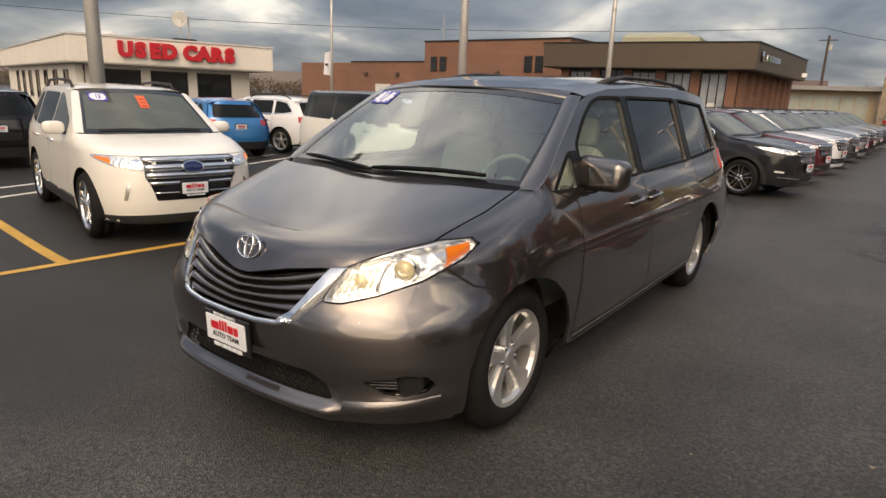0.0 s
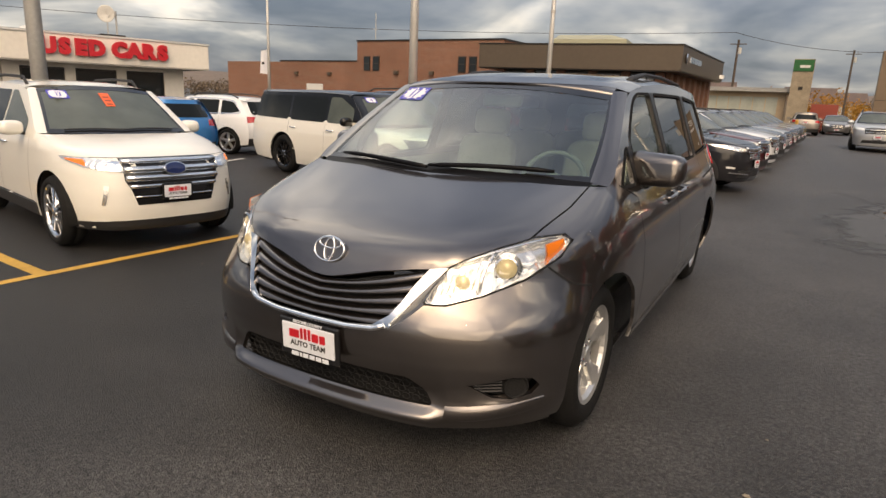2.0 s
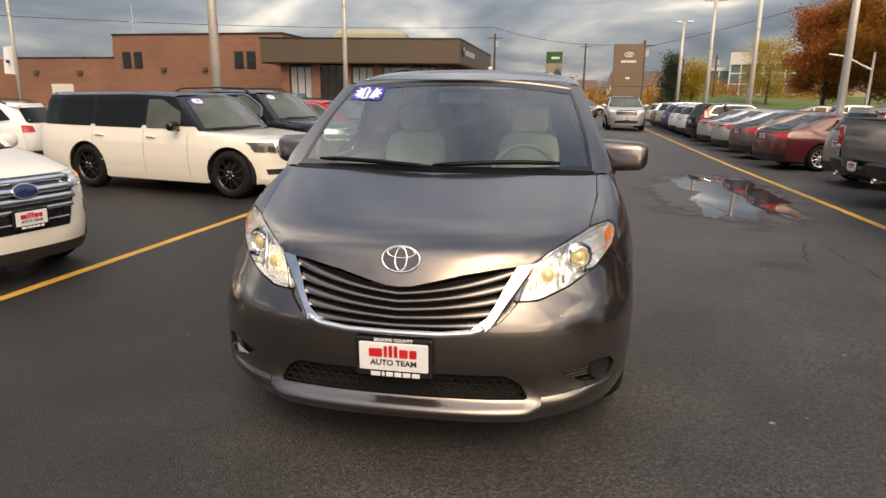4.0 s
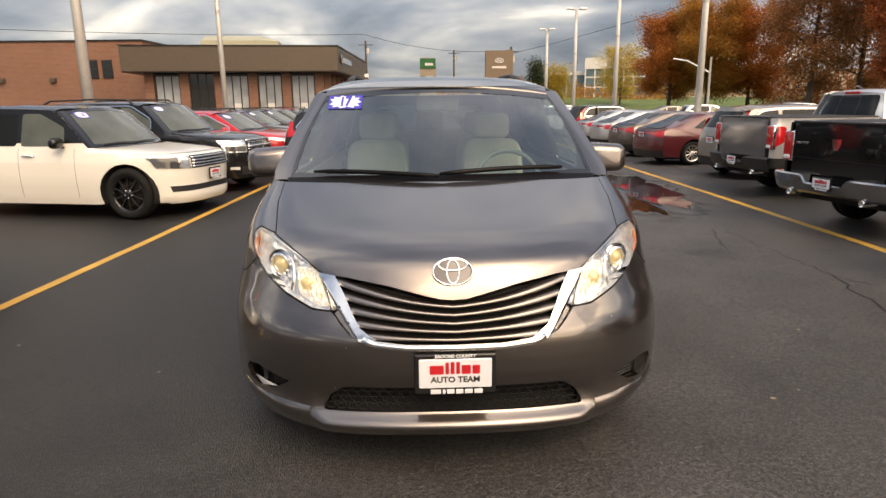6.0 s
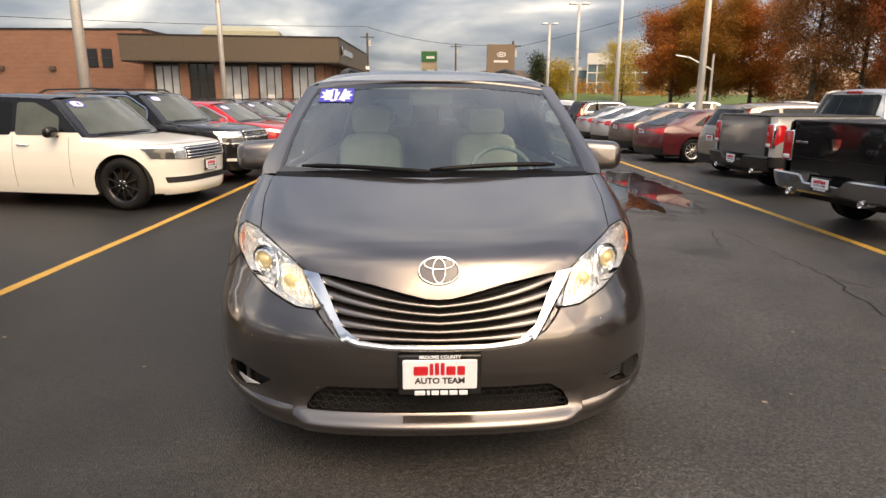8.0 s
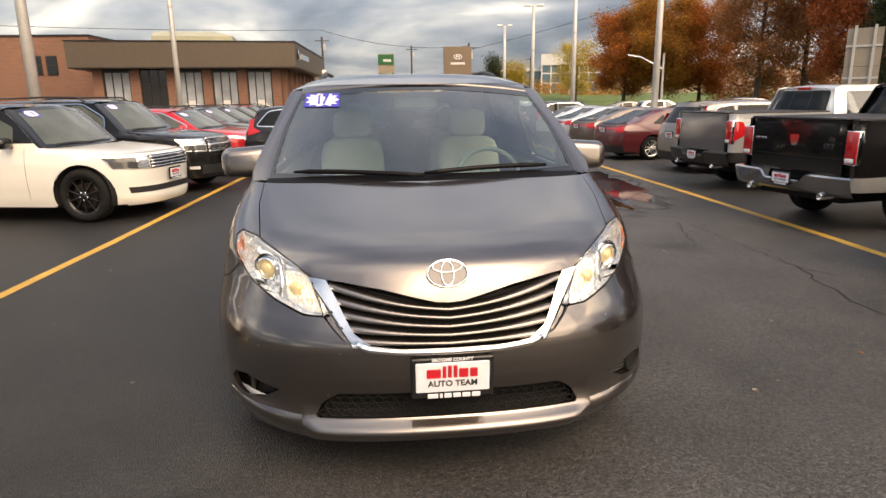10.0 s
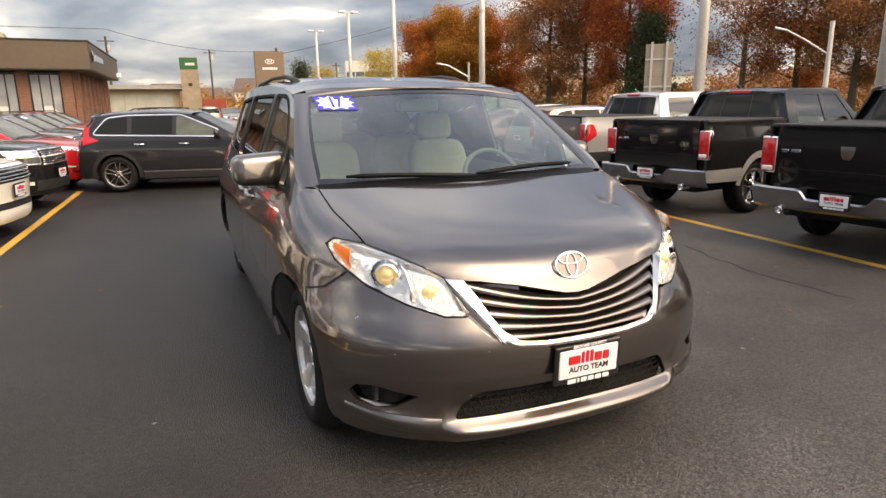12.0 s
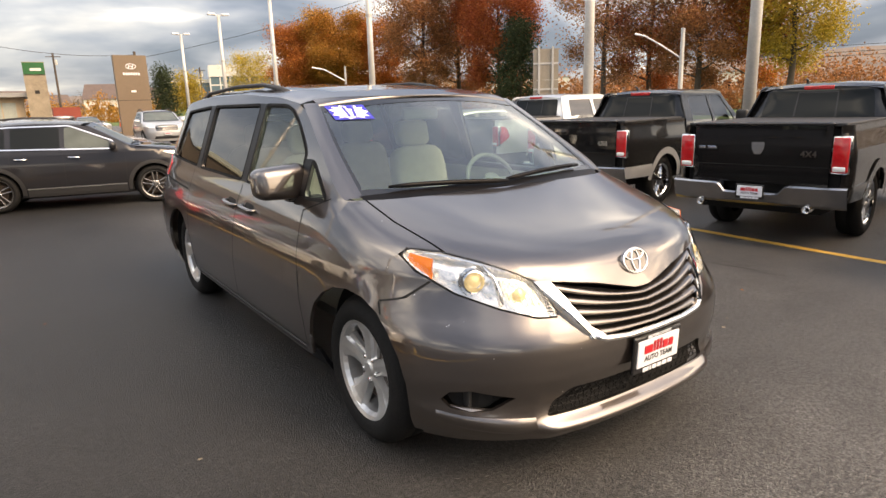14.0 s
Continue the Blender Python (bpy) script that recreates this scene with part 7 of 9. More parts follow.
    for lo, hi in ((0, 1), (1, 2), (2, 4), (4, 5)):
        rows = [[bm.verts.new(q) for q in p[lo:hi + 1]] for p in prof]
        for p, q in zip(rows, rows[1:]):
            for j in range(hi - lo):
                bm.faces.new((p[j], q[j], q[j + 1], p[j + 1]))
    part("rear_bumper", bm, M["bumper_chrome" if chrome_bumper else "dark"], c, "chrome step bumper" if chrome_bumper else "dark step bumper", smooth=True)
    plate(c, pose(0.0, yb1 + 0.165, 0.63, 0, 0, 180))
    part("undercarriage", cached(("pk", "under"), lambda: mesh_of("undercarriage", boxm(-0.70, 0.70, -0.6, yb1 - 0.15, 0.36, 0.62), M["well"])), None, c)
    part("rear_axle", cached(("pk", "axle"), lambda: mesh_of("rear_axle", tube(bmesh.new(), [(-0.8, wb, rw), (-0.12, wb, rw), (0, wb, rw), (0.12, wb, rw), (0.8, wb, rw)], [0.05, 0.06, 0.15, 0.06, 0.05], 10), M["disc"], True)), None, c)
    # shield badge and 4X4 lettering
    if gate_text:
        sh = [(-0.075, 0.07), (0.075, 0.07), (0.07, -0.01), (0.035, -0.075), (-0.035, -0.075), (-0.07, -0.01)]
        part("gate_badge", cached(("pk", "badge"), lambda: mesh_of("gate_badge", sheet(sh, lambda a, b: (a, yb1 + 0.012, 1.14 + b), (), 0.05, 0, (0, 1, 0), 0.012), M["chrome"])), None, c, "plain chrome shield badge")
        part("lettering", cached(("pk", "4x4"), lambda: mesh_of("lettering", moved(text_mesh("4X4", 0.10, 0.004, 0.002), pose(-0.56, yb1 + 0.014, 1.08, 90, 0, 180)), M["chrome"])), None, c)
        for k, w in enumerate((0.11, 0.08)):
            part("name_bar", cached(("pk", "nbar", k), lambda: mesh_of("name_bar", boxm(0.50 + 0.14 * k, 0.50 + 0.14 * k + w, yb1 + 0.004, yb1 + 0.012, 1.12, 1.15, 0.004), M["chrome"])), None, c)
        part("gate_line", cached(("pk", "gline"), lambda: mesh_of("gate_line", boxm(-hw + 0.24, hw - 0.24, yb1 + 0.001, yb1 + 0.009, 0.93, 0.936), M["gap"])), None, c)
    return c


def tailgate_mesh(w, y, z0, z1):
    def f(x, z):
        return (x, y + 0.006 * math.cos((z - (z0 + z1) / 2) * 3) - 0.012 * smooth(w - 0.05, w, abs(x)), z)
    return sheet(rounded([(-w, z0), (w, z0), (w, z1), (-w, z1)], 0.02), f, (), 0.10, 0, (0, 1, 0), 0.05)


def place(x, y, heading, size=0.88):
    """Pose of a car whose front axle's middle stands at (x, y); heading: degrees anticlockwise from facing -y."""
    return pose(x, y, ground_z(x, y), 0, 0, heading) @ Matrix.Diagonal((size, size, size, 1))


def backed(x, y, length, size=0.88, heading=101):
    """Pose of a car whose tail's middle stands at (x, y), facing away from the aisle."""
    d = length * size
    return place(x + d * math.sin(radians(heading)), y - d * math.cos(radians(heading)), heading, size)

# ---- lines and wet patches on the ground ----
strip("line_left", [(-3.60, -14), (-3.48, 1.5), (-3.42, 5), (-3.42, 11.5)], 0.11, M["yellow"], "long yellow painted stall line")
strip("line_right", [(4.45, -14), (4.53, 1.5), (4.59, 4.5), (4.55, 8), (4.43, 14), (4.40, 60)], 0.11, M["yellow"], "long yellow painted stall line")
strip("line_stall", [(-3.54, 0.72), (-8.6, 1.12)], 0.11, M["yellow"], "yellow painted stall divider")
for i_, (a_, b_) in enumerate((((-7.4, 1.2), (-8.3, 3.9)), ((-8.2, 1.3), (-9.1, 4.2)), ((-8.7, 5.6), (-9.6, 8.0)), ((-9.3, 5.2), (-10.3, 8.0)))):
    strip("line_white_%d" % (i_ + 1), [a_, b_], 0.10, M["white_lines"], "worn pale stall line")


def blot(cx, cy, rx, ry, seed, n=64, amp=0.35, rot=0.0):
    """An uneven closed outline."""
    out = []
    for i in range(n):
        t = 2 * math.pi * i / n
        v = Vector((math.cos(t) * 1.6 + seed * 7.3, math.sin(t) * 1.6, seed))
        r = 1 + amp * (noise.noise(v) + 0.6 * noise.noise(v * 2.7) + 0.3 * noise.noise(v * 6))
        x, y = rx * r * math.cos(t), ry * r * math.sin(t)
        out.append((cx + x * math.cos(rot) - y * math.sin(rot), cy + x * math.sin(rot) + y * math.cos(rot)))
    return out


def flat(name, outline, mat, label, cat, z, kind="structure"):
    fn = lambda a, b: (a, b, -0.012 + z)
    ob = part(name, sheet(outline, fn, (), 0.5, 0, (0, 0, 1)), mat)
    return tagged(ob, label, cat, kind=kind)


M["silt"] = bsdf("damp_pale_silt", (0.062, 0.058, 0.052), 0.40, var=0.4, scale=1.3, bump=0.2, bscale=90)


def fading_silt():
    """Thin dried silt that thins out unevenly towards its edge."""
    m = M["silt"]
    nt = m.node_tree
    tc = nt.nodes.new("ShaderNodeTexCoord")
    mp = nt.nodes.new("ShaderNodeMapping"); mp.vector_type = "TEXTURE"
    mp.inputs["Location"].default_value, mp.inputs["Rotation"].default_value, mp.inputs["Scale"].default_value = (3.05, 8.9, 0), (0, 0, -0.12), (1.45, 3.7, 50)
    gr = nt.nodes.new("ShaderNodeTexGradient"); gr.gradient_type = "SPHERICAL"
    nz = nt.nodes.new("ShaderNodeTexNoise"); nz.inputs["Scale"].default_value, nz.inputs["Detail"].default_value = 1.9, 8
    nt.links.new(tc.outputs["Object"], mp.inputs["Vector"]); nt.links.new(mp.outputs[0], gr.inputs["Vector"]); nt.links.new(tc.outputs["Object"], nz.inputs["Vector"])
    ad = nt.nodes.new("ShaderNodeMath"); ad.operation = "ADD"
    nt.links.new(gr.outputs["Fac"], ad.inputs[0]); nt.links.new(nz.outputs["Fac"], ad.inputs[1])
    mr = nt.nodes.new("ShaderNodeMapRange"); mr.interpolation_type = "SMOOTHSTEP"
    mr.inputs[1].default_value, mr.inputs[2].default_value, mr.inputs[4].default_value = 0.60, 0.92, 0.9
    nt.links.new(ad.outputs[0], mr.inputs[0])
    tr, mx = nt.nodes.new("ShaderNodeBsdfTransparent"), nt.nodes.new("ShaderNodeMixShader")
    o = nt.nodes["Material Output"]
    nt.links.new(mr.outputs[0], mx.inputs[0]); nt.links.new(tr.outputs[0], mx.inputs[1])
    nt.links.new(nt.nodes["Principled BSDF"].outputs[0], mx.inputs[2]); nt.links.new(mx.outputs[0], o.inputs[0])


fading_silt()
M["water"] = bsdf("still_water", (0.012, 0.013, 0.014), 0.015, spec=0.6)


def on_ground(z):
    return lambda a, b: (a, b, ground_z(a, b) + z)


silt = part("puddle_rim", sheet(blot(3.05, 8.9, 1.42, 3.6, 5, amp=0.08, rot=-0.12), on_ground(0.003), (), 0.3, 0, (0, 0, 1)), M["silt"])
tagged(silt, "pale damp silt rim round the puddle", "puddle", kind="structure")
wat = part("water", sheet(blot(3.28, 8.9, 0.72, 2.65, 5, n=110, amp=0.55, rot=-0.12), on_ground(0.006), (), 0.2, 0, (0, 0, 1)), M["water"])
tagged(wat, "shallow rain puddle on the asphalt", "puddle", kind="structure")

M["crack"] = bsdf("crack_filler", (0.008, 0.008, 0.008), 0.7, var=0.3, scale=4)


def crack(points, seed):
    """A thin wandering crack in the asphalt."""
    rnd = random.Random(seed)
    pts = []
    for (xa, ya), (xb, yb) in zip(points, points[1:]):
        for k in range(7):
            t = k / 7
            pts.append((xa + (xb - xa) * t + rnd.uniform(-0.035, 0.035), ya + (yb - ya) * t + rnd.uniform(-0.03, 0.03)))
    ob = part("asphalt_crack", ribbon(pts, on_ground(0), rnd.uniform(0.012, 0.02), 0.003, (0, 0, 1), 0.06), M["crack"])
    tagged(ob, "thin dark wandering crack in the asphalt", "crack", "asphalt cracks", "structure")


crack([(3.36, 5.1), (3.40, 3.9), (3.45, 3.2), (3.62, 2.8)], 1)
crack([(3.24, 5.25), (3.05, 4.7), (2.93, 4.1)], 2)
crack([(3.45, 3.2), (3.2, 2.2), (3.3, 1.1)], 3)
crack([(1.9, 12.5), (2.6, 11.0), (2.4, 9.8), (3.0, 8.7)], 4)

def fallen_leaf(x, y, size, turn, mat):
    leaf = [(0, -0.5), (0.16, -0.28), (0.36, -0.22), (0.26, 0.02), (0.34, 0.22), (0.12, 0.26), (0, 0.5), (-0.12, 0.26), (-0.34, 0.22), (-0.26, 0.02), (-0.36, -0.22), (-0.16, -0.28)]
    me = cached("fallen_leaf", lambda: mesh_of("fallen_leaf", sheet(leaf, lambda a, b: (a, b, 0.16 * abs(a) + 0.05 * b * b), (), 0.3, 0, (0, 0, 1)), None))
    ob = new("fallen_leaf", me)
    if not me.materials:
        me.materials.append(None)
    ob.material_slots[0].link = "OBJECT"
    ob.material_slots[0].material = M[mat]
    ob.matrix_basis = pose(x, y, ground_z(x, y) + 0.006, 0, 0, turn) @ Matrix.Diagonal((size, size, size, 1))
    tagged(ob, "dry curled leaf lying on the asphalt", "leaf", "fallen leaves")


rl_ = random.Random(8)
for i_ in range(26):
    fallen_leaf(rl_.choice((rl_.uniform(2.2, 4.3), rl_.uniform(-3.2, -1.6), rl_.uniform(1.5, 4.2))), rl_.uniform(0.5, 9.0), rl_.uniform(0.02, 0.04), rl_.uniform(0, 360), rl_.choice(("tan_wall", "leaf_rust", "stone")))

# ---- the parked cars ----
minivan(pose(0.004, 0.945, 0, 0, 0, 2.27))
car("crossover", "cream", place(-4.28, 2.11, 80), "crossover", "cream white crossover with a chrome grille, parked behind the yellow line", year="13", near=True, tag_color=True, cladding="sill", rim_mat="chrome")
car("boxwagon", "cream", place(-4.20, 7.30, 80, 0.94), "box_wagon", "cream boxy wagon with a black roof and black wheels", rim_mat="darkalloy", roof="black", year="18", near=True)
car("bigsuv", "black", place(-4.22, 9.82, 79), "large_suv", "black full size suv with a chrome grille", year="17", near=True)
G1 = "cars facing the aisle"
car("compact_suv", "red", place(-3.98, 12.40, 79), "parked_car", "red suv with clear headlights beside the black suv", group=G1, year="17", near=True)
for i_, c_ in enumerate(("grey", "grey", "black", "silver", "red", "grey")):
    car("compact_suv", c_, place(-4.75 - 0.1 * i_, 14.85 + 2.4 * i_, 79), "parked_car", "%s compact suv in the row before the showroom" % c_, group=G1, year="17" if i_ < 3 else None)
G2 = "row of compact suvs"
car("compact_suv", "navy", place(-0.22, 11.08, 79.7), "parked_suv", "blue-black compact suv with chrome window trim", group=G2, cladding=True, near=True, lamps="tall", style="split", rim_mat="smoked_alloy")
for i_, (c_, l_) in enumerate((("maroon", "dark maroon"), ("white", "white"), ("grey", "grey"), ("silver", "silver"), ("maroon", "dark maroon"), ("taupe", "taupe"), ("grey", "grey"), ("brown", "brown"))):
    car("compact_suv", c_, place(-0.28, 13.62 + 2.5 * i_, 79.7), "parked_suv", l_ + " compact suv in the tight row of suvs", group=G2, cladding=i_ < 2, near=i_ < 3, style="split")
G3 = "pickups backed to the line"
pickup("black", backed(4.55, 5.15, 4.82), "black crew cab pickup with a silver wheel flare and chrome bumper", flare="silver", group=G3)
pickup("black", backed(4.42, 2.27, 4.82), "black crew cab pickup with black wheel flares and chrome bumper", flare="black", group=G3)
# unseen truck, added so the neighbouring side mirrors something dark
pickup("black", backed(4.18, -0.57, 4.82), "unseen black pickup added beside the row to darken its reflections", flare="black", group=G3)
pickup("silver", backed(5.00, 8.45, 4.82, 0.88, 95), "silver pickup with a grey tailgate and dark bumper", gate="grey", chrome_bumper=False, gate_text=False, group=G3, lower="dark", lamps="wrap")
G4 = "cars backed to the line"
LEN = {"compact_suv": 3.56, "sedan": 3.92, "small_suv": 3.4}
for k_, c_, y_, l_, lm_ in (("compact_suv", "taupe", 10.9, "taupe suv with tall red lamps", "tall"), ("sedan", "maroon", 13.85, "maroon sedan with wide red tail lights", "plain"),
                            ("sedan", "brown", 16.3, "dark brown sedan parked", "plain"), ("sedan", "silver", 18.7, "silver sedan parked", "plain"), ("sedan", "silver", 21.1, "silver sedan parked", "plain"),
                            ("compact_suv", "black", 23.5, "black suv", "tall"), ("small_suv", "white", 25.9, "white small suv", "plain"), ("small_suv", "white", 28.3, "white small suv", "plain"),
                            ("small_suv", "deepblue", 30.7, "deep blue small suv", "plain"), ("compact_suv", "silver", 33.1, "silver suv", "tall"), ("sedan", "grey", 35.5, "grey sedan", "plain"), ("small_suv", "white", 37.9, "white small suv", "plain")):
    car(k_, c_, backed(5.48 if y_ < 12 else 5.0, y_, LEN[k_], 0.9 if y_ < 12 else 0.88, 96 if y_ < 12 else 101), "parked_car", l_ + " tail to the yellow line", group=G4, lamps=lm_)
car("compact_suv", "silver", place(3.17, 30.6, 0, 1.02), "silver_suv", "silver suv standing in the far aisle")
car("small_suv", "blue", backed(-9.75, 6.75, 3.4, 0.84, -101), "blue_suv", "bright blue small suv parked tail outwards by the sales office")
car("compact_suv", "white", backed(-9.9, 9.3, 3.68, 0.84, -76), "white_suv", "white suv parked beside the blue one")
car("compact_suv", "black", backed(-10.2, 2.35, 3.68, 0.84, -101), "black_suv", "black suv parked tail outwards behind the cream crossover", near=True)
for x_, y_, h_, k_, c_ in ((-3.6, 60, 20, "sedan", "blue"), (-0.4, 49, 185, "small_suv", "taupe"), (1.6, 51, 4, "sedan", "grey"), (2.9, 60, 100, "sedan", "silver")):
    car(k_, c_, place(x_, y_, h_, 0.95), "far_car", "%s car standing far down the lot" % c_, group="cars far down the lot")
for i_, (c_, k_) in enumerate((("silver", "sedan"), ("grey", "sedan"), ("white", "compact_suv"), ("black", "sedan"), ("silver", "small_suv"), ("grey", "sedan"))):
    car(k_, c_, place(17.5, 16 + 5.2 * i_, 82), "far_car", "%s car in the row beyond the light poles" % c_, group="cars beyond the light poles")


# ---- light poles ----
def light_pole(x, y, h, r, heads=True, label="round steel light pole with a twin lamp head"):
    p = thing("light_pole", pose(x, y, ground_z(x, y)), label, "light pole", "light poles of the lot")
    part("shaft", tube(bmesh.new(), [(0, 0, 0), (0, 0, h * 0.5), (0, 0, h)], [r, r * 0.85, r * 0.7], 16), M["pole"], p, smooth=True)
    part("footing", lathe(bmesh.new(), [(0.001, 0.35), (r * 1.9, 0.35), (r * 2.0, 0.30), (r * 2.0, 0)], 18, "z"), M["concrete"], p)
    part("base_flange", boxm(-r * 1.5, r * 1.5, -r * 1.5, r * 1.5, 0.35, 0.38, 0.005), M["pole"], p)
    part("joint_band", lathe(bmesh.new(), [(r * 0.82, h * 0.62), (r * 0.88, h * 0.62), (r * 0.88, h * 0.635), (r * 0.82, h * 0.635)], 16, "z"), M["concrete"], p)
    if heads:
        part("cross_arm", tube(bmesh.new(), [(-0.35, 0, h - 0.02), (0.35, 0, h - 0.02)], 0.03, 6), M["pole"], p)
        for s in (-1, 1):
            part("lamp_head", boxm(s * 0.42 - 0.22, s * 0.42 + 0.22, -0.16, 0.16, h - 0.02, h + 0.10, 0.03, 1), M["lit"], p, "pale box lamp head")
    return p


for x_, y_, h_, r_ in ((-8.2, 3.15, 7.5, 0.115), (-7.9, 12.2, 7.6, 0.125), (-7.9, 21.2, 7.6, 0.10), (8.7, 51.9, 7.4, 0.14), (8.6, 39.9, 7.3, 0.13), (8.9, 31.0, 7.6, 0.125), (8.8, 19.9, 7.6, 0.125), (9.7, 9.9, 7.6, 0.135), (9.8, 5.7, 7.6, 0.125)):
    light_pole(x_, y_, h_, r_)
light_pole(-18.5, 17.1, 6.6, 0.065, False, "thin pale flagpole beside the banner")


# ---- sales office ----
def slab(name, x0, x1, y0, y1, z0, z1, mat, parent, label="", bevel=0.0):
    return part(name, boxm(x0, x1, y0, y1, z0, z1, bevel), mat, parent, label)


OFFICE = pose(-19.1, 7.0, -0.06, 0, 0, -17)


def sales_office():
    b = thing("sales_office", OFFICE, "low cream sales office with a flat fascia and red letters", "building")
    # local x goes into the building, y along its front
    dep, wid = -20.0, 6.45

    def splay(ob):
        for v in ob.data.vertices:
            if v.co.y < 0.7:
                v.co.y += 0.085 * v.co.x
        return ob
    splay(slab("roof_fascia", dep, 0.0, 0.0, wid, 2.12, 2.92, M["stucco"], b, "deep cream roof fascia", 0.02))
    splay(slab("roof_cap", dep - 0.03, 0.03, -0.03, wid + 0.03, 2.92, 2.97, M["frame_white"], b))
    splay(slab("roof_deck", dep + 0.1, -0.1, 0.1, wid - 0.1, 2.97, 2.99, M["roofgrey"], b))
    splay(slab("soffit", dep + 0.02, -0.02, 0.02, wid - 0.02, 2.09, 2.12, M["concrete"], b))
    # front wall with openings: piers, sill and header
    wx = -0.75
    y0, y1 = 0.50, wid - 0.85
    wins = [(0.95, 2.15, 0.9), (2.45, 3.65, 0.25), (3.95, 5.15, 0.0)]
    edges = [y0] + [v for w in wins for v in w[:2]] + [y1]
    for i in range(0, len(edges), 2):
        slab("wall_pier", wx - 0.2, wx, edges[i], edges[i + 1], 0, 2.09, M["stucco"], b)
    for a, c, sill in wins:
        slab("wall_header", wx - 0.2, wx, a, c, 1.96, 2.09, M["stucco"], b)
        if sill:
            slab("wall_sill", wx - 0.2, wx, a, c, 0, sill, M["stucco"], b)
        win = slab("shop_window", wx - 0.12, wx - 0.10, a, c, sill, 1.96, M["dark_glass"], b, "dark office glazing")
        n = 1 if c - a < 1.31 else 2
        for k in range(n + 1):
            yy = a + (c - a) * k / n
            slab("window_mullion", wx - 0.14, wx - 0.05, max(a, yy - 0.03), min(c, yy + 0.03) if k else a + 0.06, sill, 1.96, M["frame_dark"], win)
        slab("window_head", wx - 0.14, wx - 0.05, a, c, 1.90, 1.96, M["frame_dark"], win)
        slab("window_rail", wx - 0.14, wx - 0.05, a, c, sill, sill + 0.07, M["frame_dark"], win)
    splay(slab("side_wall", dep + 0.5, wx, y0 - 0.2, y0 + 0.02, 0, 2.09, M["stucco"], b))
    for k in range(7):
        x = -2.0 - 2.2 * k
        w = splay(slab("side_window", x - 0.75, x, y0 - 0.206, y0 - 0.19, 0.80, 1.85, M["dark_glass"], b))
        splay(slab("window_frame", x - 0.80, x - 0.75, y0 - 0.23, y0 - 0.19, 0.75, 1.90, M["frame_dark"], w))
        splay(slab("window_frame", x, x + 0.05, y0 - 0.23, y0 - 0.19, 0.75, 1.90, M["frame_dark"], w))
        splay(slab("window_frame", x - 0.75, x, y0 - 0.23, y0 - 0.19, 1.85, 1.90, M["frame_dark"], w))
    slab("end_wall", dep + 0.5, wx, y1 - 0.02, y1 + 0.2, 0, 2.09, M["stucco"], b)
    slab("back_wall", dep + 0.3, dep + 0.5, y0, y1, 0, 2.09, M["stucco"], b)
    # letters, each a piece of its own
    word = "USED CARS"
    pitch = 0.435
    y = 1.62
    for ch in word:
        if ch == " ":
            y += 0.22
            continue
        part("channel_letter", moved(text_mesh(ch, 0.60, 0.07, 0.045), pose(0.06, y, 2.55, 90, 0, 90)), M["sign_red"], b, "red channel letter %s" % ch)
        y += pitch
    # roof floodlight on its frame
    fl = thing("roof_floodlight", OFFICE @ pose(-1.2, 3.6, 2.99), "round floodlight on a steel frame on the roof", "floodlight")
    part("bowl", lathe(bmesh.new(), [(0.02, 0.16), (0.10, 0.15), (0.24, 0.02), (0.27, -0.06), (0.25, -0.06), (0.02, -0.03)], 22, "y", pose(0, 0, 0.75, 0, 0, 60)), M["pole"], fl, smooth=True)
    part("yoke", tube(bmesh.new(), [(0.02, 0.0, 0.0), (0.02, 0.0, 0.5), (0.1, 0.05, 0.72)], 0.02, 6), M["pole"], fl)
    part("stand", tube(bmesh.new(), [(0.1, 0.25, 0), (0.1, 0.25, 0.85)], 0.03, 6), M["pole"], fl)
    part("base_frame", boxm(-0.3, 0.3, -0.3, 0.45, 0.0, 0.10, 0.01), M["frame_dark"], fl)
    vn = thing("roof_vent", OFFICE @ pose(-3.0, 1.6, 2.99), "low white roof vent dome", "vent")
    part("dome", lathe(bmesh.new(), [(0.001, 0.30), (0.18, 0.26), (0.30, 0.12), (0.32, 0.0)], 18, "z"), M["frame_white"], vn, smooth=True)


sales_office()


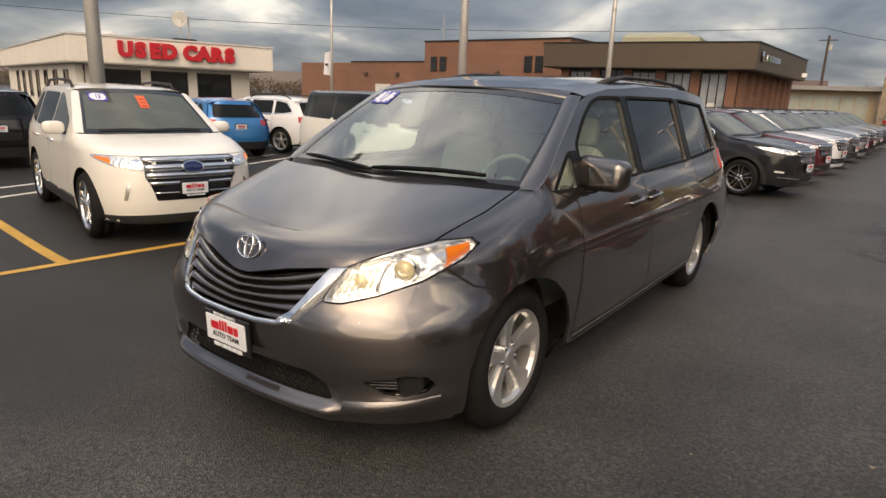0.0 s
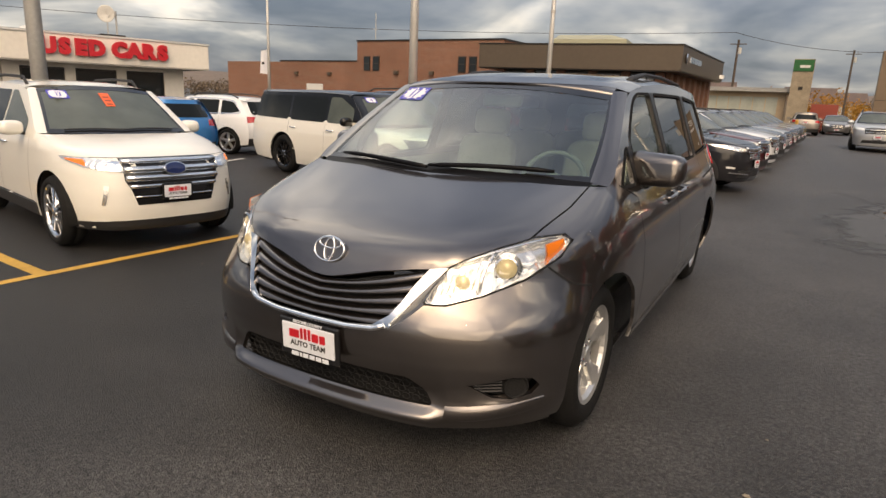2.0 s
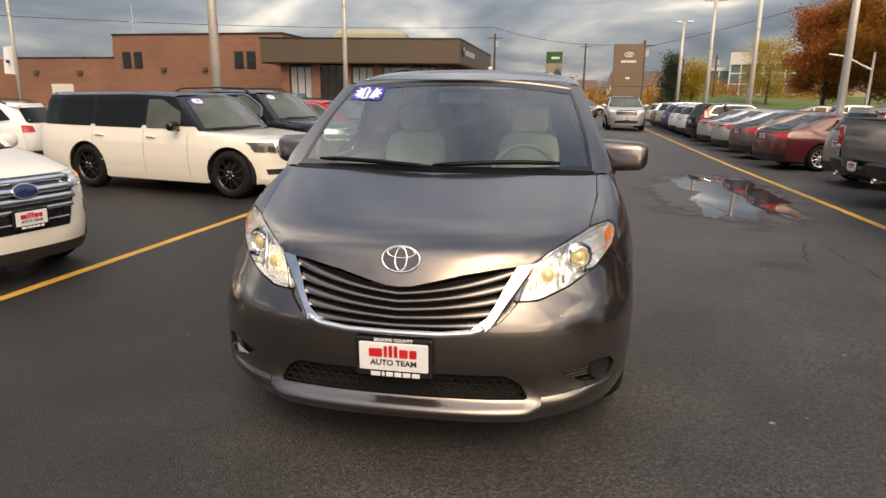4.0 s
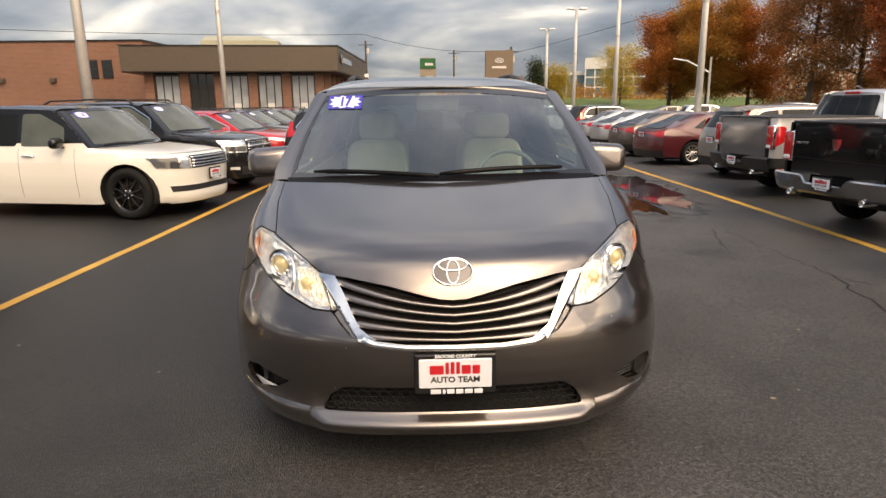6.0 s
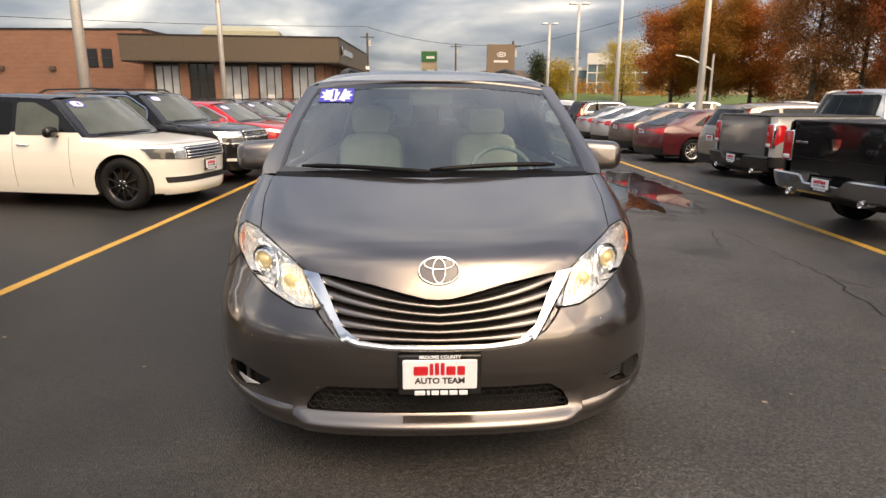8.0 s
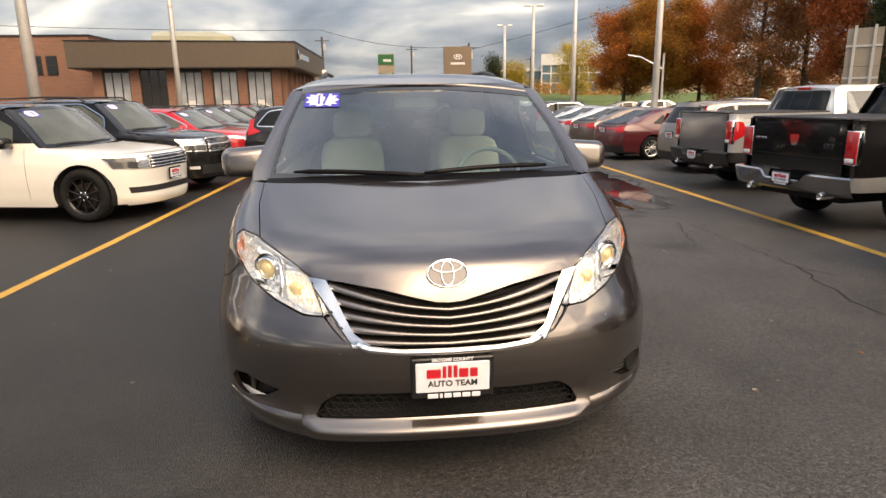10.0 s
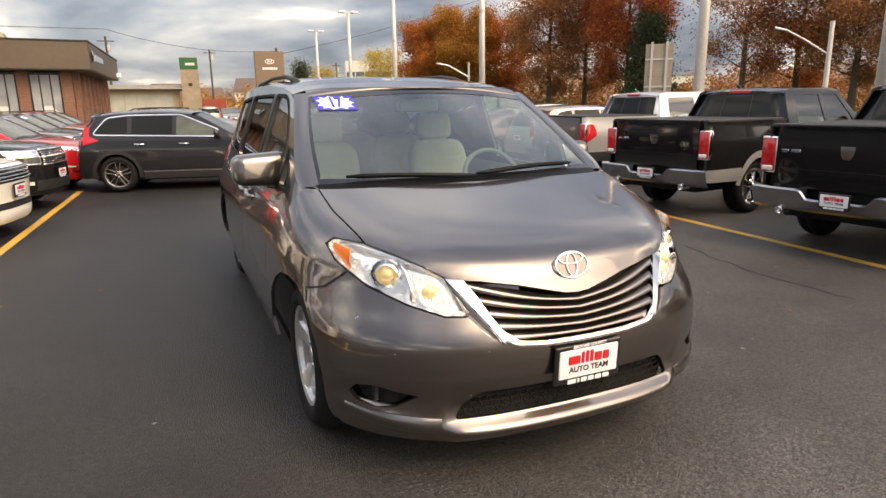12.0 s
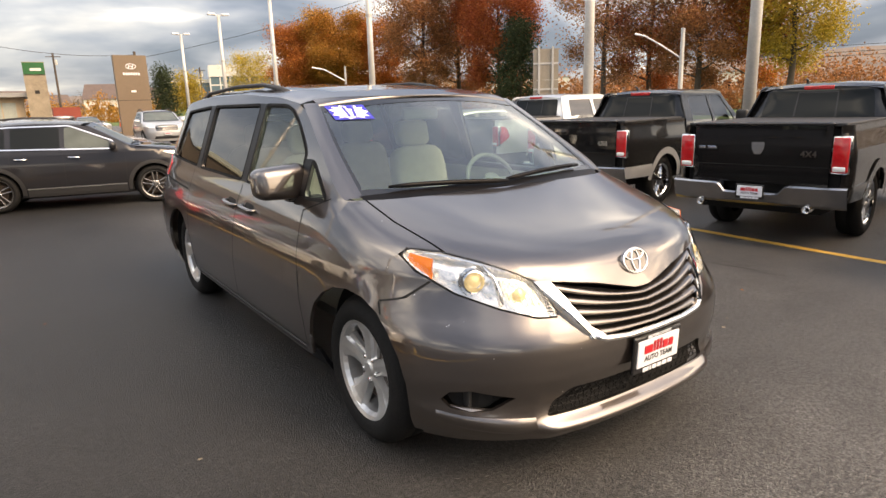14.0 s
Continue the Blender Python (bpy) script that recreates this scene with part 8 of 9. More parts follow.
# ---- showroom ----
def showroom():
    b = thing("showroom", pose(-5.7, 33.5, -0.06, 0, 0, 8), "dark bronze showroom with brick piers and glazed front", "building")
    W_, D_ = 11.3, 13.9

    def splay(ob):
        """The end wall runs off the square, and the roof's far corner is cut back."""
        for v in ob.data.vertices:
            if v.co.x > -1.6:
                v.co.x += 0.133 * v.co.y
            elif v.co.y > 7.2:
                v.co.y = 7.2
        return ob
    splay(slab("roof_fascia", -W_, 0, 0, D_, 3.36, 4.66, M["bronze"], b, "deep bronze metal fascia", 0.02))
    splay(slab("roof_cap", -W_ - 0.04, 0.04, -0.04, D_ + 0.04, 4.66, 4.72, M["frame_dark"], b))
    splay(slab("soffit", -W_ + 0.05, -0.05, 0.05, D_ - 0.05, 3.32, 3.36, M["frame_dark"], b))
    splay(slab("side_wall", -W_ + 0.9, -W_ + 1.1, 1.0, D_, 0, 3.32, M["brick"], b))
    slab("inner_wall", -W_ + 1.1, -1.3, 4.5, 4.6, 0, 3.32, M["tan_wall"], b)
    n = 5
    for i in range(n + 1):
        x = -W_ + 1.1 + (W_ - 2.2) * i / n
        slab("brick_pier", x - 0.24, x + 0.24, 0.85, 1.3, 0, 3.32, M["brick"], b)
    for i in range(n):
        x0 = -W_ + 1.1 + (W_ - 2.2) * i / n + 0.24
        x1 = -W_ + 1.1 + (W_ - 2.2) * (i + 1) / n - 0.24
        g = slab("shop_window", x0, x1, 1.08, 1.10, 0.15, 3.28, M["dark_glass"], b, "showroom glazing")
        for k in range(4):
            xx = x0 + (x1 - x0) * k / 3
            slab("window_mullion", max(x0, xx - 0.03), min(x1, xx + 0.03), 1.02, 1.12, 0.15, 3.28, M["frame_dark"], g)
        slab("window_rail", x0, x1, 1.02, 1.12, 2.5 if i == 1 else 3.2, 2.62 if i == 1 else 3.28, M["frame_dark"], g)
        if i != 1:
            po = slab("window_poster", x0 + 0.08, x1 - 0.08, 1.04, 1.06, 0.8, 3.15, M["poster"], g, "pale poster with a plain car shape")
            pts = [(0.08, 0.10), (0.92, 0.10), (0.95, 0.28), (0.80, 0.36), (0.66, 0.52), (0.34, 0.52), (0.18, 0.36), (0.05, 0.28)]
            L = x1 - x0 - 0.3
            part("poster_shape", sheet([(x0 + 0.15 + L * a, 0.95 + 1.4 * c) for a, c in pts], lambda p, q: (p, 1.03, q), (), 0.3, 0, (0, -1, 0)), M["frame_white" if i != 0 else "glassblue"], po)
    for i in range(8):
        y = 1.3 + (D_ - 1.6) * i / 7
        splay(slab("brick_pier", -1.15, -0.75, y, y + 0.7, 0, 3.32, M["brick"], b))
    splay(slab("side_glazing", -1.05, -1.0, 1.3, D_ - 0.3, 0.1, 3.32, M["dark_glass"], b))
    splay(slab("back_wall", -W_ + 0.9, -1.0, D_ - 0.3, D_ - 0.1, 0, 3.32, M["brick"], b))
    # plain chrome badge and bars in place of the maker's sign
    part("sign_badge", lathe(bmesh.new(), [(0.001, 0.06), (0.30, 0.05), (0.34, 0.0)], 24, "x", pose(0.17, 1.1, 4.05, 0, 0, 0) @ Matrix.Diagonal((1, 1.3, 0.8, 1))), M["chrome"], b, "plain oval chrome badge", smooth=True)
    for k in range(6):
        splay(slab("sign_bar", 0.0, 0.05, 2.1 + 0.55 * k, 2.5 + 0.55 * k, 3.90, 4.20, M["chrome"], b))
    splay(slab("wall_flood", 0.0, 0.25, D_ - 1.2, D_ - 0.8, 3.55, 3.8, M["lit"], b, "small wall floodlight"))
    pent = thing("roof_penthouse", pose(-12.7, 38.0, 4.64, 0, 0, 8), "pale green hipped roof screen on the showroom roof", "roof unit")
    bm = bmesh.new()
    lo = [(-2.0, 0), (2.6, 0), (2.6, 3), (-2.0, 3)]
    v = [bm.verts.new((x, y, 0)) for x, y in lo] + [bm.verts.new((x, y, 0.75)) for x, y in lo] + [bm.verts.new(p) for p in ((-2.0, 1.5, 1.15), (1.4, 1.5, 1.15))]
    for f in ((0, 1, 5, 4), (1, 2, 6, 5), (2, 3, 7, 6), (3, 0, 4, 7), (4, 5, 9, 8), (6, 7, 8, 9), (5, 6, 9), (7, 4, 8)):
        bm.faces.new([v[i] for i in f])
    part("screen", bm, M["olive"], pent)


M["olive"] = bsdf("pale_green_metal", (0.36, 0.36, 0.26), 0.6, var=0.1, scale=1.0)
showroom()


# ---- brick hall ----
def brick_hall():
    b = thing("brick_hall", pose(0, 0, -0.06), "red-brown brick hall with a taller block and a low wing", "building")
    slab("tall_block", -31.3, -18.5, 38.2, 50.0, 0, 5.5, M["brick"], b)
    slab("parapet_cap", -31.35, -18.45, 38.15, 50.05, 5.5, 5.6, M["frame_dark"], b)
    slab("low_wing", -40.0, -31.3, 38.4, 49.0, 0, 4.0, M["brick"], b)
    slab("low_cap", -40.05, -31.3, 38.35, 49.05, 4.0, 4.08, M["frame_dark"], b)
    slab("low_wing", -47.0, -40.0, 38.6, 49.0, 0, 3.95, M["brick"], b)
    for x in (-30.6, -29.7, -22.0, -21.1):
        w = slab("window_frame", x, x + 0.62, 38.13, 38.195, 3.3, 4.4, M["frame_dark"], b)
        slab("pane", x + 0.06, x + 0.56, 38.12, 38.13, 3.37, 3.83, M["dark_glass"], w)
        slab("pane", x + 0.06, x + 0.56, 38.12, 38.13, 3.89, 4.33, M["dark_glass"], w)
    for x, z in ((-27.6, 3.1), (-34.5, 2.9), (-38.2, 2.9), (-24.4, 3.1)):
        slab("wall_lamp", x, x + 0.35, 38.2 if x < -31 else 38.0, 38.4 if x < -31 else 38.2, z, z + 0.25, M["bronze"], b, "small wall lamp")
    slab("low_door", -36.9, -35.1, 38.34, 38.4, 0, 2.2, M["frame_white"], b)
    rt = thing("roof_unit", pose(-33.0, 42.0, 4.02), "grey louvred roof unit", "roof unit")
    slab("cabinet", -0.9, 0.9, -0.7, 0.7, 0, 1.0, M["roofgrey"], rt, "", 0.03)
    for k in range(5):
        slab("louvre", -0.8, 0.8, -0.73, -0.7, 0.15 + 0.16 * k, 0.24 + 0.16 * k, M["frame_dark"], rt)
    ae = thing("roof_aerial", pose(-30.9, 40.0, 5.55), "thin steel roof aerial on the brick hall", "aerial")
    part("mast", tube(bmesh.new(), [(0, 0, 0), (0, 0, 2.2)], 0.03, 6), M["pole"], ae)
    part("whip", tube(bmesh.new(), [(-0.3, 0, 1.0), (0.3, 0, 1.0)], 0.02, 6), M["pole"], ae)
    bn = thing("banner", pose(-18.75, 17.2, -0.06), "white upright banner beside the flagpole", "banner")
    part("cloth", sheet([(-0.38, 2.2), (0.1, 2.15), (0.12, 3.15), (-0.34, 3.1)], lambda a, c: (a, 0.05 * math.sin(6 * a + c), c), (), 0.12, 0, (0, -1, 0)), M["sticker_white"], bn)
    part("banner_bar", boxm(-0.20, -0.05, -0.07, -0.05, 2.55, 2.65), M["print_black"], bn)
    part("staff", tube(bmesh.new(), [(0.13, 0, 0), (0.13, 0, 3.2)], 0.02, 6), M["pole"], bn)


brick_hall()


# ---- rental office, stone pylon, tower sign ----
def far_front():
    b = thing("rental_office", pose(0, 0, -0.06), "low flat-roofed office with a long glazed front", "building")
    slab("wall", -13.0, -2.2, 56.4, 62, 0, 3.0, M["tan_wall"], b)
    slab("flat_roof", -13.5, -1.9, 55.6, 62.4, 3.0, 3.32, M["roofgrey"], b, "overhanging flat roof")
    for k in range(6):
        slab("shop_window", -8.2 + 0.92 * k, -7.36 + 0.92 * k, 56.34, 56.4, 0.9, 2.6, M["glasspale"], b)
    p = thing("stone_pylon", pose(-1.25, 55.5, -0.06), "tall stone pylon with a green sign panel", "sign")
    slab("pylon_shaft", -0.70, 0.70, -0.3, 0.3, 0, 5.5, M["stone"], p)
    sg = slab("sign_panel", -0.68, 0.68, -0.36, -0.3, 4.6, 5.45, M["green_sign"], p, "green sign panel")
    slab("sign_bar", -0.25, 0.45, -0.38, -0.36, 4.85, 5.05, M["frame_white"], sg)
    slab("badge", -0.15, 0.15, -0.34, -0.3, 3.2, 3.45, M["frame_dark"], p)
    slab_ = thing("red_container", pose(0.6, 57.5, -0.06), "dull red box wall beside the pylon", "shed")
    slab("body", -1.0, 0.9, 0, 2.5, 0, 2.2, M["redbox"], slab_)
    t = thing("tower_sign", pose(4.55, 49.7, -0.06, 0, 0, 4), "tall tan panel sign with a plain white emblem", "sign")
    slab("panel", -1.1, 1.1, -0.2, 0.2, 0, 5.62, M["tower"], t, "", 0.01)
    slab("panel_seam", -1.1, 1.1, -0.206, -0.2, 2.48, 2.51, M["frame_dark"], t)
    bm = tube(bmesh.new(), [(0.33 * math.cos(a), -0.23, 4.85 + 0.17 * math.sin(a)) for a in np.linspace(0, 2 * math.pi, 25)], 0.028, 6, cap=False)
    tube(bm, [(-0.17, -0.23, 4.72), (-0.08, -0.23, 5.0)], 0.03, 6); tube(bm, [(0.08, -0.23, 4.7), (0.17, -0.23, 4.98)], 0.03, 6); tube(bm, [(-0.12, -0.23, 4.86), (0.12, -0.23, 4.84)], 0.03, 6)
    part("emblem", bm, M["sticker_white"], t)
    for k in range(7):
        slab("sign_bar", -0.56 + 0.165 * k, -0.44 + 0.165 * k, -0.23, -0.2, 4.25, 4.42, M["sticker_white"], t)
    slab("small_sign_bar", -0.16, 0.16, -0.22, -0.2, 3.05, 3.18, M["sticker_white"], t)


M["glasspale"] = bsdf("pale_curtained_glass", (0.42, 0.45, 0.40), 0.2, var=0.2, scale=1.5)
far_front()

# ---- trees ----
def tree(x, y, h, cr, mat, label, seed, trunk_r=0.22, base=0.2, leaves=5200, shape="round", leaf=0.34, z=0.0, group="autumn trees", spread=0.6):
    """Tapered trunk with forking limbs, and a crown of many small leaf clumps round the twig ends."""
    rnd = random.Random(seed)
    t = thing("tree", pose(x, y, z), label, "tree", group)
    bm = bmesh.new()
    tips = []

    def limb(p, d, length, r, depth):
        pts, rs = [p], [r]
        for k in range(3):
            d = (d + Vector((rnd.uniform(-1, 1), rnd.uniform(-1, 1), rnd.uniform(-0.3, 0.6))) * 0.22).normalized()
            p = p + d * length / 3
            pts.append(p); rs.append(r * (1 - 0.22 * (k + 1)))
        tube(bm, pts, rs, 6 if depth < 2 else 4, cap=False)
        if depth >= 3:
            tips.extend(pts[1:])
            return
        if depth >= 2:
            tips.extend(pts[2:])
        for k in range(3 if depth else 2):
            a = rnd.uniform(0, 2 * math.pi)
            nd = (d * 0.75 + Vector((math.cos(a), math.sin(a), rnd.uniform(0.0, 0.5))) * 0.75).normalized()
            limb(pts[rnd.choice((2, 3))] if depth else pts[3], nd, length * rnd.uniform(0.55, 0.75), rs[-1] * 0.8, depth + 1)
    lead = [Vector((0, 0, 0))]
    for k in range(1, 8):
        lead.append(Vector((rnd.uniform(-0.12, 0.12) * k * 0.3, rnd.uniform(-0.12, 0.12) * k * 0.3, h * 0.93 * k / 7)))
    tube(bm, lead, [trunk_r * (1.25 if k == 0 else 1 - 0.125 * k) for k in range(8)], 9, cap=False)
    n = 15
    for i in range(n):
        f = base + (0.92 - base) * (i + rnd.random() * 0.6) / n
        k = min(6, int(f / 0.93 * 7))
        p = lead[k].lerp(lead[k + 1], min(1, f / 0.93 * 7 - k))
        a = i * 2.4 + rnd.uniform(-0.4, 0.4)
        if shape == "round":
            w = math.sin(math.pi * min(1, (f - base * 0.6) / (1.08 - base * 0.6))) ** 0.6
        else:
            w = max(0.12, 1.05 - f)
        up = 0.25 + 0.6 * f if shape == "round" else 0.12
        limb(p, Vector((math.cos(a), math.sin(a), up)).normalized(), cr * w * 0.62, trunk_r * 0.38 * (1 - 0.5 * f), 1)
    part("trunk", bm, M["bark"], t, smooth=True)
    # leaves: numpy, gathered in clumps round the twig ends
    g = np.random.default_rng(seed)
    tp = np.array([tuple(p) for p in tips])
    cl = tp[g.integers(0, len(tp), leaves)]
    cen = cl + g.normal(0, 1, (leaves, 3)) * np.array((1, 1, 0.8)) * spread
    # leaves between the twigs, thicker towards the crown's skin, in uneven clumps
    fill = int(leaves * 0.36)
    hubs = g.normal(0, 1, (70, 3)); hubs /= np.linalg.norm(hubs, axis=1, keepdims=True)
    hubs *= g.uniform(0.45, 0.95, (70, 1))
    pick = hubs[g.integers(0, 70, fill)] + g.normal(0, 0.13, (fill, 3))
    zlow, ztop = h * (base + 0.06), h * 1.0
    if shape == "round":
        cen[:fill] = np.stack([pick[:, 0] * cr, pick[:, 1] * cr, 0.5 * (zlow + ztop) + pick[:, 2] * 0.5 * (ztop - zlow)], 1)
    size = leaf * g.uniform(0.5, 1.15, (leaves, 1))
    u = g.normal(0, 1, (leaves, 3)) * np.array((1, 1, 0.6)); u /= np.linalg.norm(u, axis=1, keepdims=True)
    v = np.cross(u, g.normal(0, 1, (leaves, 3))); v /= np.linalg.norm(v, axis=1, keepdims=True)
    k = g.uniform(0.4, 0.75, (leaves, 1))
    vs = np.stack([cen + u * size / 2, cen + v * size * k / 2, cen - u * size / 2 + v * size * 0.12, cen - v * size * k / 2], 1).reshape(-1, 3)
    fs = np.arange(4 * leaves).reshape(-1, 4)
    me = bpy.data.meshes.new("crown")
    me.from_pydata(vs.tolist(), [], fs.tolist())
    me.materials.append(M[mat])
    part("crown", me, None, t)
    return t


def at(az, d):
    """A spot at a bearing (degrees clockwise from +y) and distance from the walk's middle."""
    return (-1.0 + d * math.sin(radians(az)), -1.8 + d * math.cos(radians(az)))


for az_, d_, h_, cr_, mat_, lab_, sd_, tr_, lv_, sh_, bs_ in (
        (20.2, 84, 10.0, 4.5, "leaf_rust", "round oak with rust orange leaves", 1, 0.26, 26000, "round", 0.14),
        (23.1, 82, 11.2, 4.6, "leaf_gold", "round oak with golden orange leaves", 2, 0.28, 26000, "round", 0.14),
        (26.2, 84, 10.4, 4.6, "leaf_rust", "round oak with rust orange leaves", 3, 0.26, 26000, "round", 0.14),
        (30.6, 70, 17.5, 5.2, "leaf_brown", "tall oak with thin brown leaves", 4, 0.30, 20000, "round", 0.12),
        (33.7, 74, 18.5, 5.2, "leaf_brown", "tall oak with thin brown leaves", 5, 0.30, 20000, "round", 0.12),
        (37.2, 66, 17.0, 4.8, "leaf_red", "tall oak with red-brown leaves", 6, 0.28, 30000, "round", 0.14),
        (39.0, 62, 9.6, 2.7, "leaf_green", "dark green conifer beside the oaks", 7, 0.20, 7500, "cone", 0.05),
        (46.2, 60, 17.0, 4.8, "leaf_brown", "tall oak thin of brown leaves", 8, 0.28, 12000, "round", 0.16),
        (50.0, 64, 17.5, 5.6, "leaf_red", "tall oak with red-brown leaves", 9, 0.30, 26000, "round", 0.10),
        (53.8, 58, 16.5, 5.4, "leaf_brown", "tall oak with rust brown leaves", 10, 0.30, 26000, "round", 0.10),
        (57.6, 60, 17.0, 5.2, "leaf_rust", "tall oak with rust brown leaves", 11, 0.30, 20000, "round", 0.12),
        (60.6, 56, 14.5, 4.2, "leaf_yellow", "spreading oak with yellow green leaves", 12, 0.30, 22000, "round", 0.22),
        (8.9, 92, 7.6, 1.3, "leaf_green", "dark green conifer beside the road", 13, 0.2, 4000, "cone", 0.05),
        (10.6, 96, 6.0, 2.0, "leaf_yellow", "small yellow tree beside the road", 14, 0.16, 3800, "round", 0.2),
        (16.0, 110, 9.0, 4.0, "leaf_yellow", "thin yellow tree before the glass offices", 15, 0.2, 6000, "round", 0.2)):
    x_, y_ = at(az_, d_)
    tree(x_, y_, h_, cr_, mat_, lab_, sd_, tr_, bs_, int(lv_ * (2.5 if az_ < 44 else 1.8)), sh_, 0.235)


# understorey and far woods: uncountable
def thicket(name, spots, mat, label, leaf, n, seed, kind="stuff"):
    rnd = random.Random(seed)
    vs, fs = [], []
    for (x, y, z, rx, rz) in spots:
        for i in range(n):
            a, r = rnd.uniform(0, 2 * math.pi), rnd.random() ** 0.5
            h = rnd.random()
            c = Vector((x + rx * r * math.cos(a), y + rx * r * math.sin(a), z + rz * h * (1 - 0.35 * r)))
            s = leaf * rnd.uniform(0.5, 1.2)
            u = Vector((rnd.gauss(0, 1), rnd.gauss(0, 1), rnd.gauss(0, 1))).normalized()
            v = u.cross(Vector((rnd.gauss(0, 1), rnd.gauss(0, 1), rnd.gauss(0, 1)))).normalized()
            b = len(vs)
            vs += [c + u * s * 0.5, c + v * s * 0.3, c - u * s * 0.5, c - v * s * 0.3]
            fs.append((b, b + 1, b + 2, b + 3))
    me = bpy.data.meshes.new(name)
    me.from_pydata(vs, [], fs)
    me.materials.append(M[mat])
    tagged(part(name, me, None), label, "bushes", kind=kind)


rn_ = random.Random(5)
thicket("undergrowth", [(*at(28 + 0.55 * i + rn_.uniform(-0.4, 0.4), 80 + rn_.uniform(-3, 10)), 0, rn_.uniform(1.6, 3.0), rn_.uniform(3.0, 7.5)) for i in range(76)], "leaf_brown", "brown undergrowth beneath the oaks", 0.42, 420, 21)
thicket("far_wood", [(*at(-13 + 0.42 * i + rn_.uniform(-0.3, 0.3), 170 + rn_.uniform(-20, 40)), 0, rn_.uniform(2, 4.5), rn_.uniform(4, 8.5)) for i in range(80)], "leaf_bare", "far leafless autumn wood", 0.5, 280, 22)
thicket("hillside_wood", [(*at(64 + 1.0 * i + rn_.uniform(-0.4, 0.4), 130 + rn_.uniform(-12, 25)), 0, rn_.uniform(3, 5), rn_.uniform(3.5, 7)) for i in range(96)], "leaf_bare", "leafless wood along the far hillside", 0.45, 480, 26)
thicket("far_autumn_wood", [(*at(-4 + 0.52 * i + rn_.uniform(-0.4, 0.4), 128 + rn_.uniform(-14, 25)), 0, rn_.uniform(1.2, 2.6), rn_.uniform(3, 7)) for i in range(46)], "leaf_gold", "far yellow autumn trees", 0.42, 380, 23)
thicket("far_bushes", [(*at(-84 + 1.0 * i + rn_.uniform(-0.5, 0.5), 130 + rn_.uniform(-8, 30)), 0, rn_.uniform(2.2, 4.0), rn_.uniform(2.5, 5.0)) for i in range(40)], "leaf_bare", "far brown autumn trees behind the sales office", 0.5, 420, 24)


# ---- far ground, buildings and hills ----
def lawn():
    bm = bmesh.new()
    pts = [at(8, 62), at(30, 60), at(70, 46), at(85, 60), at(80, 200), at(40, 200), at(12, 200), at(7, 110)]
    bm.faces.new([bm.verts.new((x, y, -0.035)) for x, y in pts][::-1])
    bmesh.ops.recalc_face_normals(bm, faces=bm.faces)
    tagged(part("lawn", bm, M["grass"]), "mown lawn beneath the oaks", "grass", kind="structure")


lawn()


def grass_bank():
    """A mown rise beyond the oaks, which hides the feet of the offices."""
    bm = bmesh.new()
    prev = None
    for i in range(61):
        az = 1.0 + 1.2 * i
        rise = 2.3 * smooth(5.0, 11.0, az) * (1 + 0.22 * noise.noise(Vector((az * 0.13, 0, 4))))
        row = [bm.verts.new((*at(az, d), z)) for d, z in ((96, -0.06), (106, rise * 0.25), (120, rise * 0.75), (136, rise), (150, rise), (168, -0.1))]
        if prev:
            for j in range(5):
                bm.faces.new((prev[j], row[j], row[j + 1], prev[j + 1]))
        prev = row
    tagged(part("grass_bank", bm, M["grass"], smooth=True), "mown grass bank rising beyond the oaks", "grass", kind="structure")


grass_bank()


def glass_office():
    x, y = at(15.0, 165)
    b = thing("glass_office", pose(x, y, 0, 0, 0, -12), "white and glass office block beyond the lawn", "building")
    slab("block", -6, 8, 0, 12, 0, 9.5, M["glassblue"], b)
    slab("roof_band", -6.3, 8.3, -0.4, 12, 9.5, 12.2, M["frame_white"], b)
    slab("low_block", -16, -6, 2, 12, 0, 8.2, M["glassblue"], b)
    slab("low_band", -16.2, -6, 1.7, 12, 8.2, 9.0, M["frame_white"], b)
    slab("low_wing", 8, 34, 1, 12, 0, 4.5, M["tan_wall"], b)
    for k in range(10):
        slab("mullion", -15.5 + 2.3 * k, -15.2 + 2.3 * k, -0.2 if k > 3 else 1.8, 2.2, 0, 9.4 if k > 3 else 8.1, M["frame_white"], b)
    for k in range(3):
        slab("floor_band", -6, 8, -0.15, 0.1, 2.6 + 2.4 * k, 2.9 + 2.4 * k, M["frame_white"], b)
    for az, d, w, h, mat in ((40, 190, 26, 8, "stucco"), (31, 200, 22, 9, "house"), (57, 170, 18, 7, "stucco"), (5.5, 190, 9, 6, "house"), (8.8, 205, 12, 7, "stucco")):
        x, y = at(az, d)
        o = thing("far_building", pose(x, y, 0, 0, 0, -az), "pale flat-roofed building seen between the trees", "building", "far buildings")
        slab("wall", -w / 2, w / 2, 0, 10, 0, h, M[mat], o)
        slab("roof_edge", -w / 2 - 0.2, w / 2 + 0.2, -0.2, 10.2, h, h + 0.4, M["roofgrey"], o)
        for k in range(int(w / 3)):
            slab("window", -w / 2 + 1 + 3 * k, -w / 2 + 2.6 + 3 * k, -0.06, 0, h * 0.45, h * 0.75, M["dark_glass"], o)


glass_office()


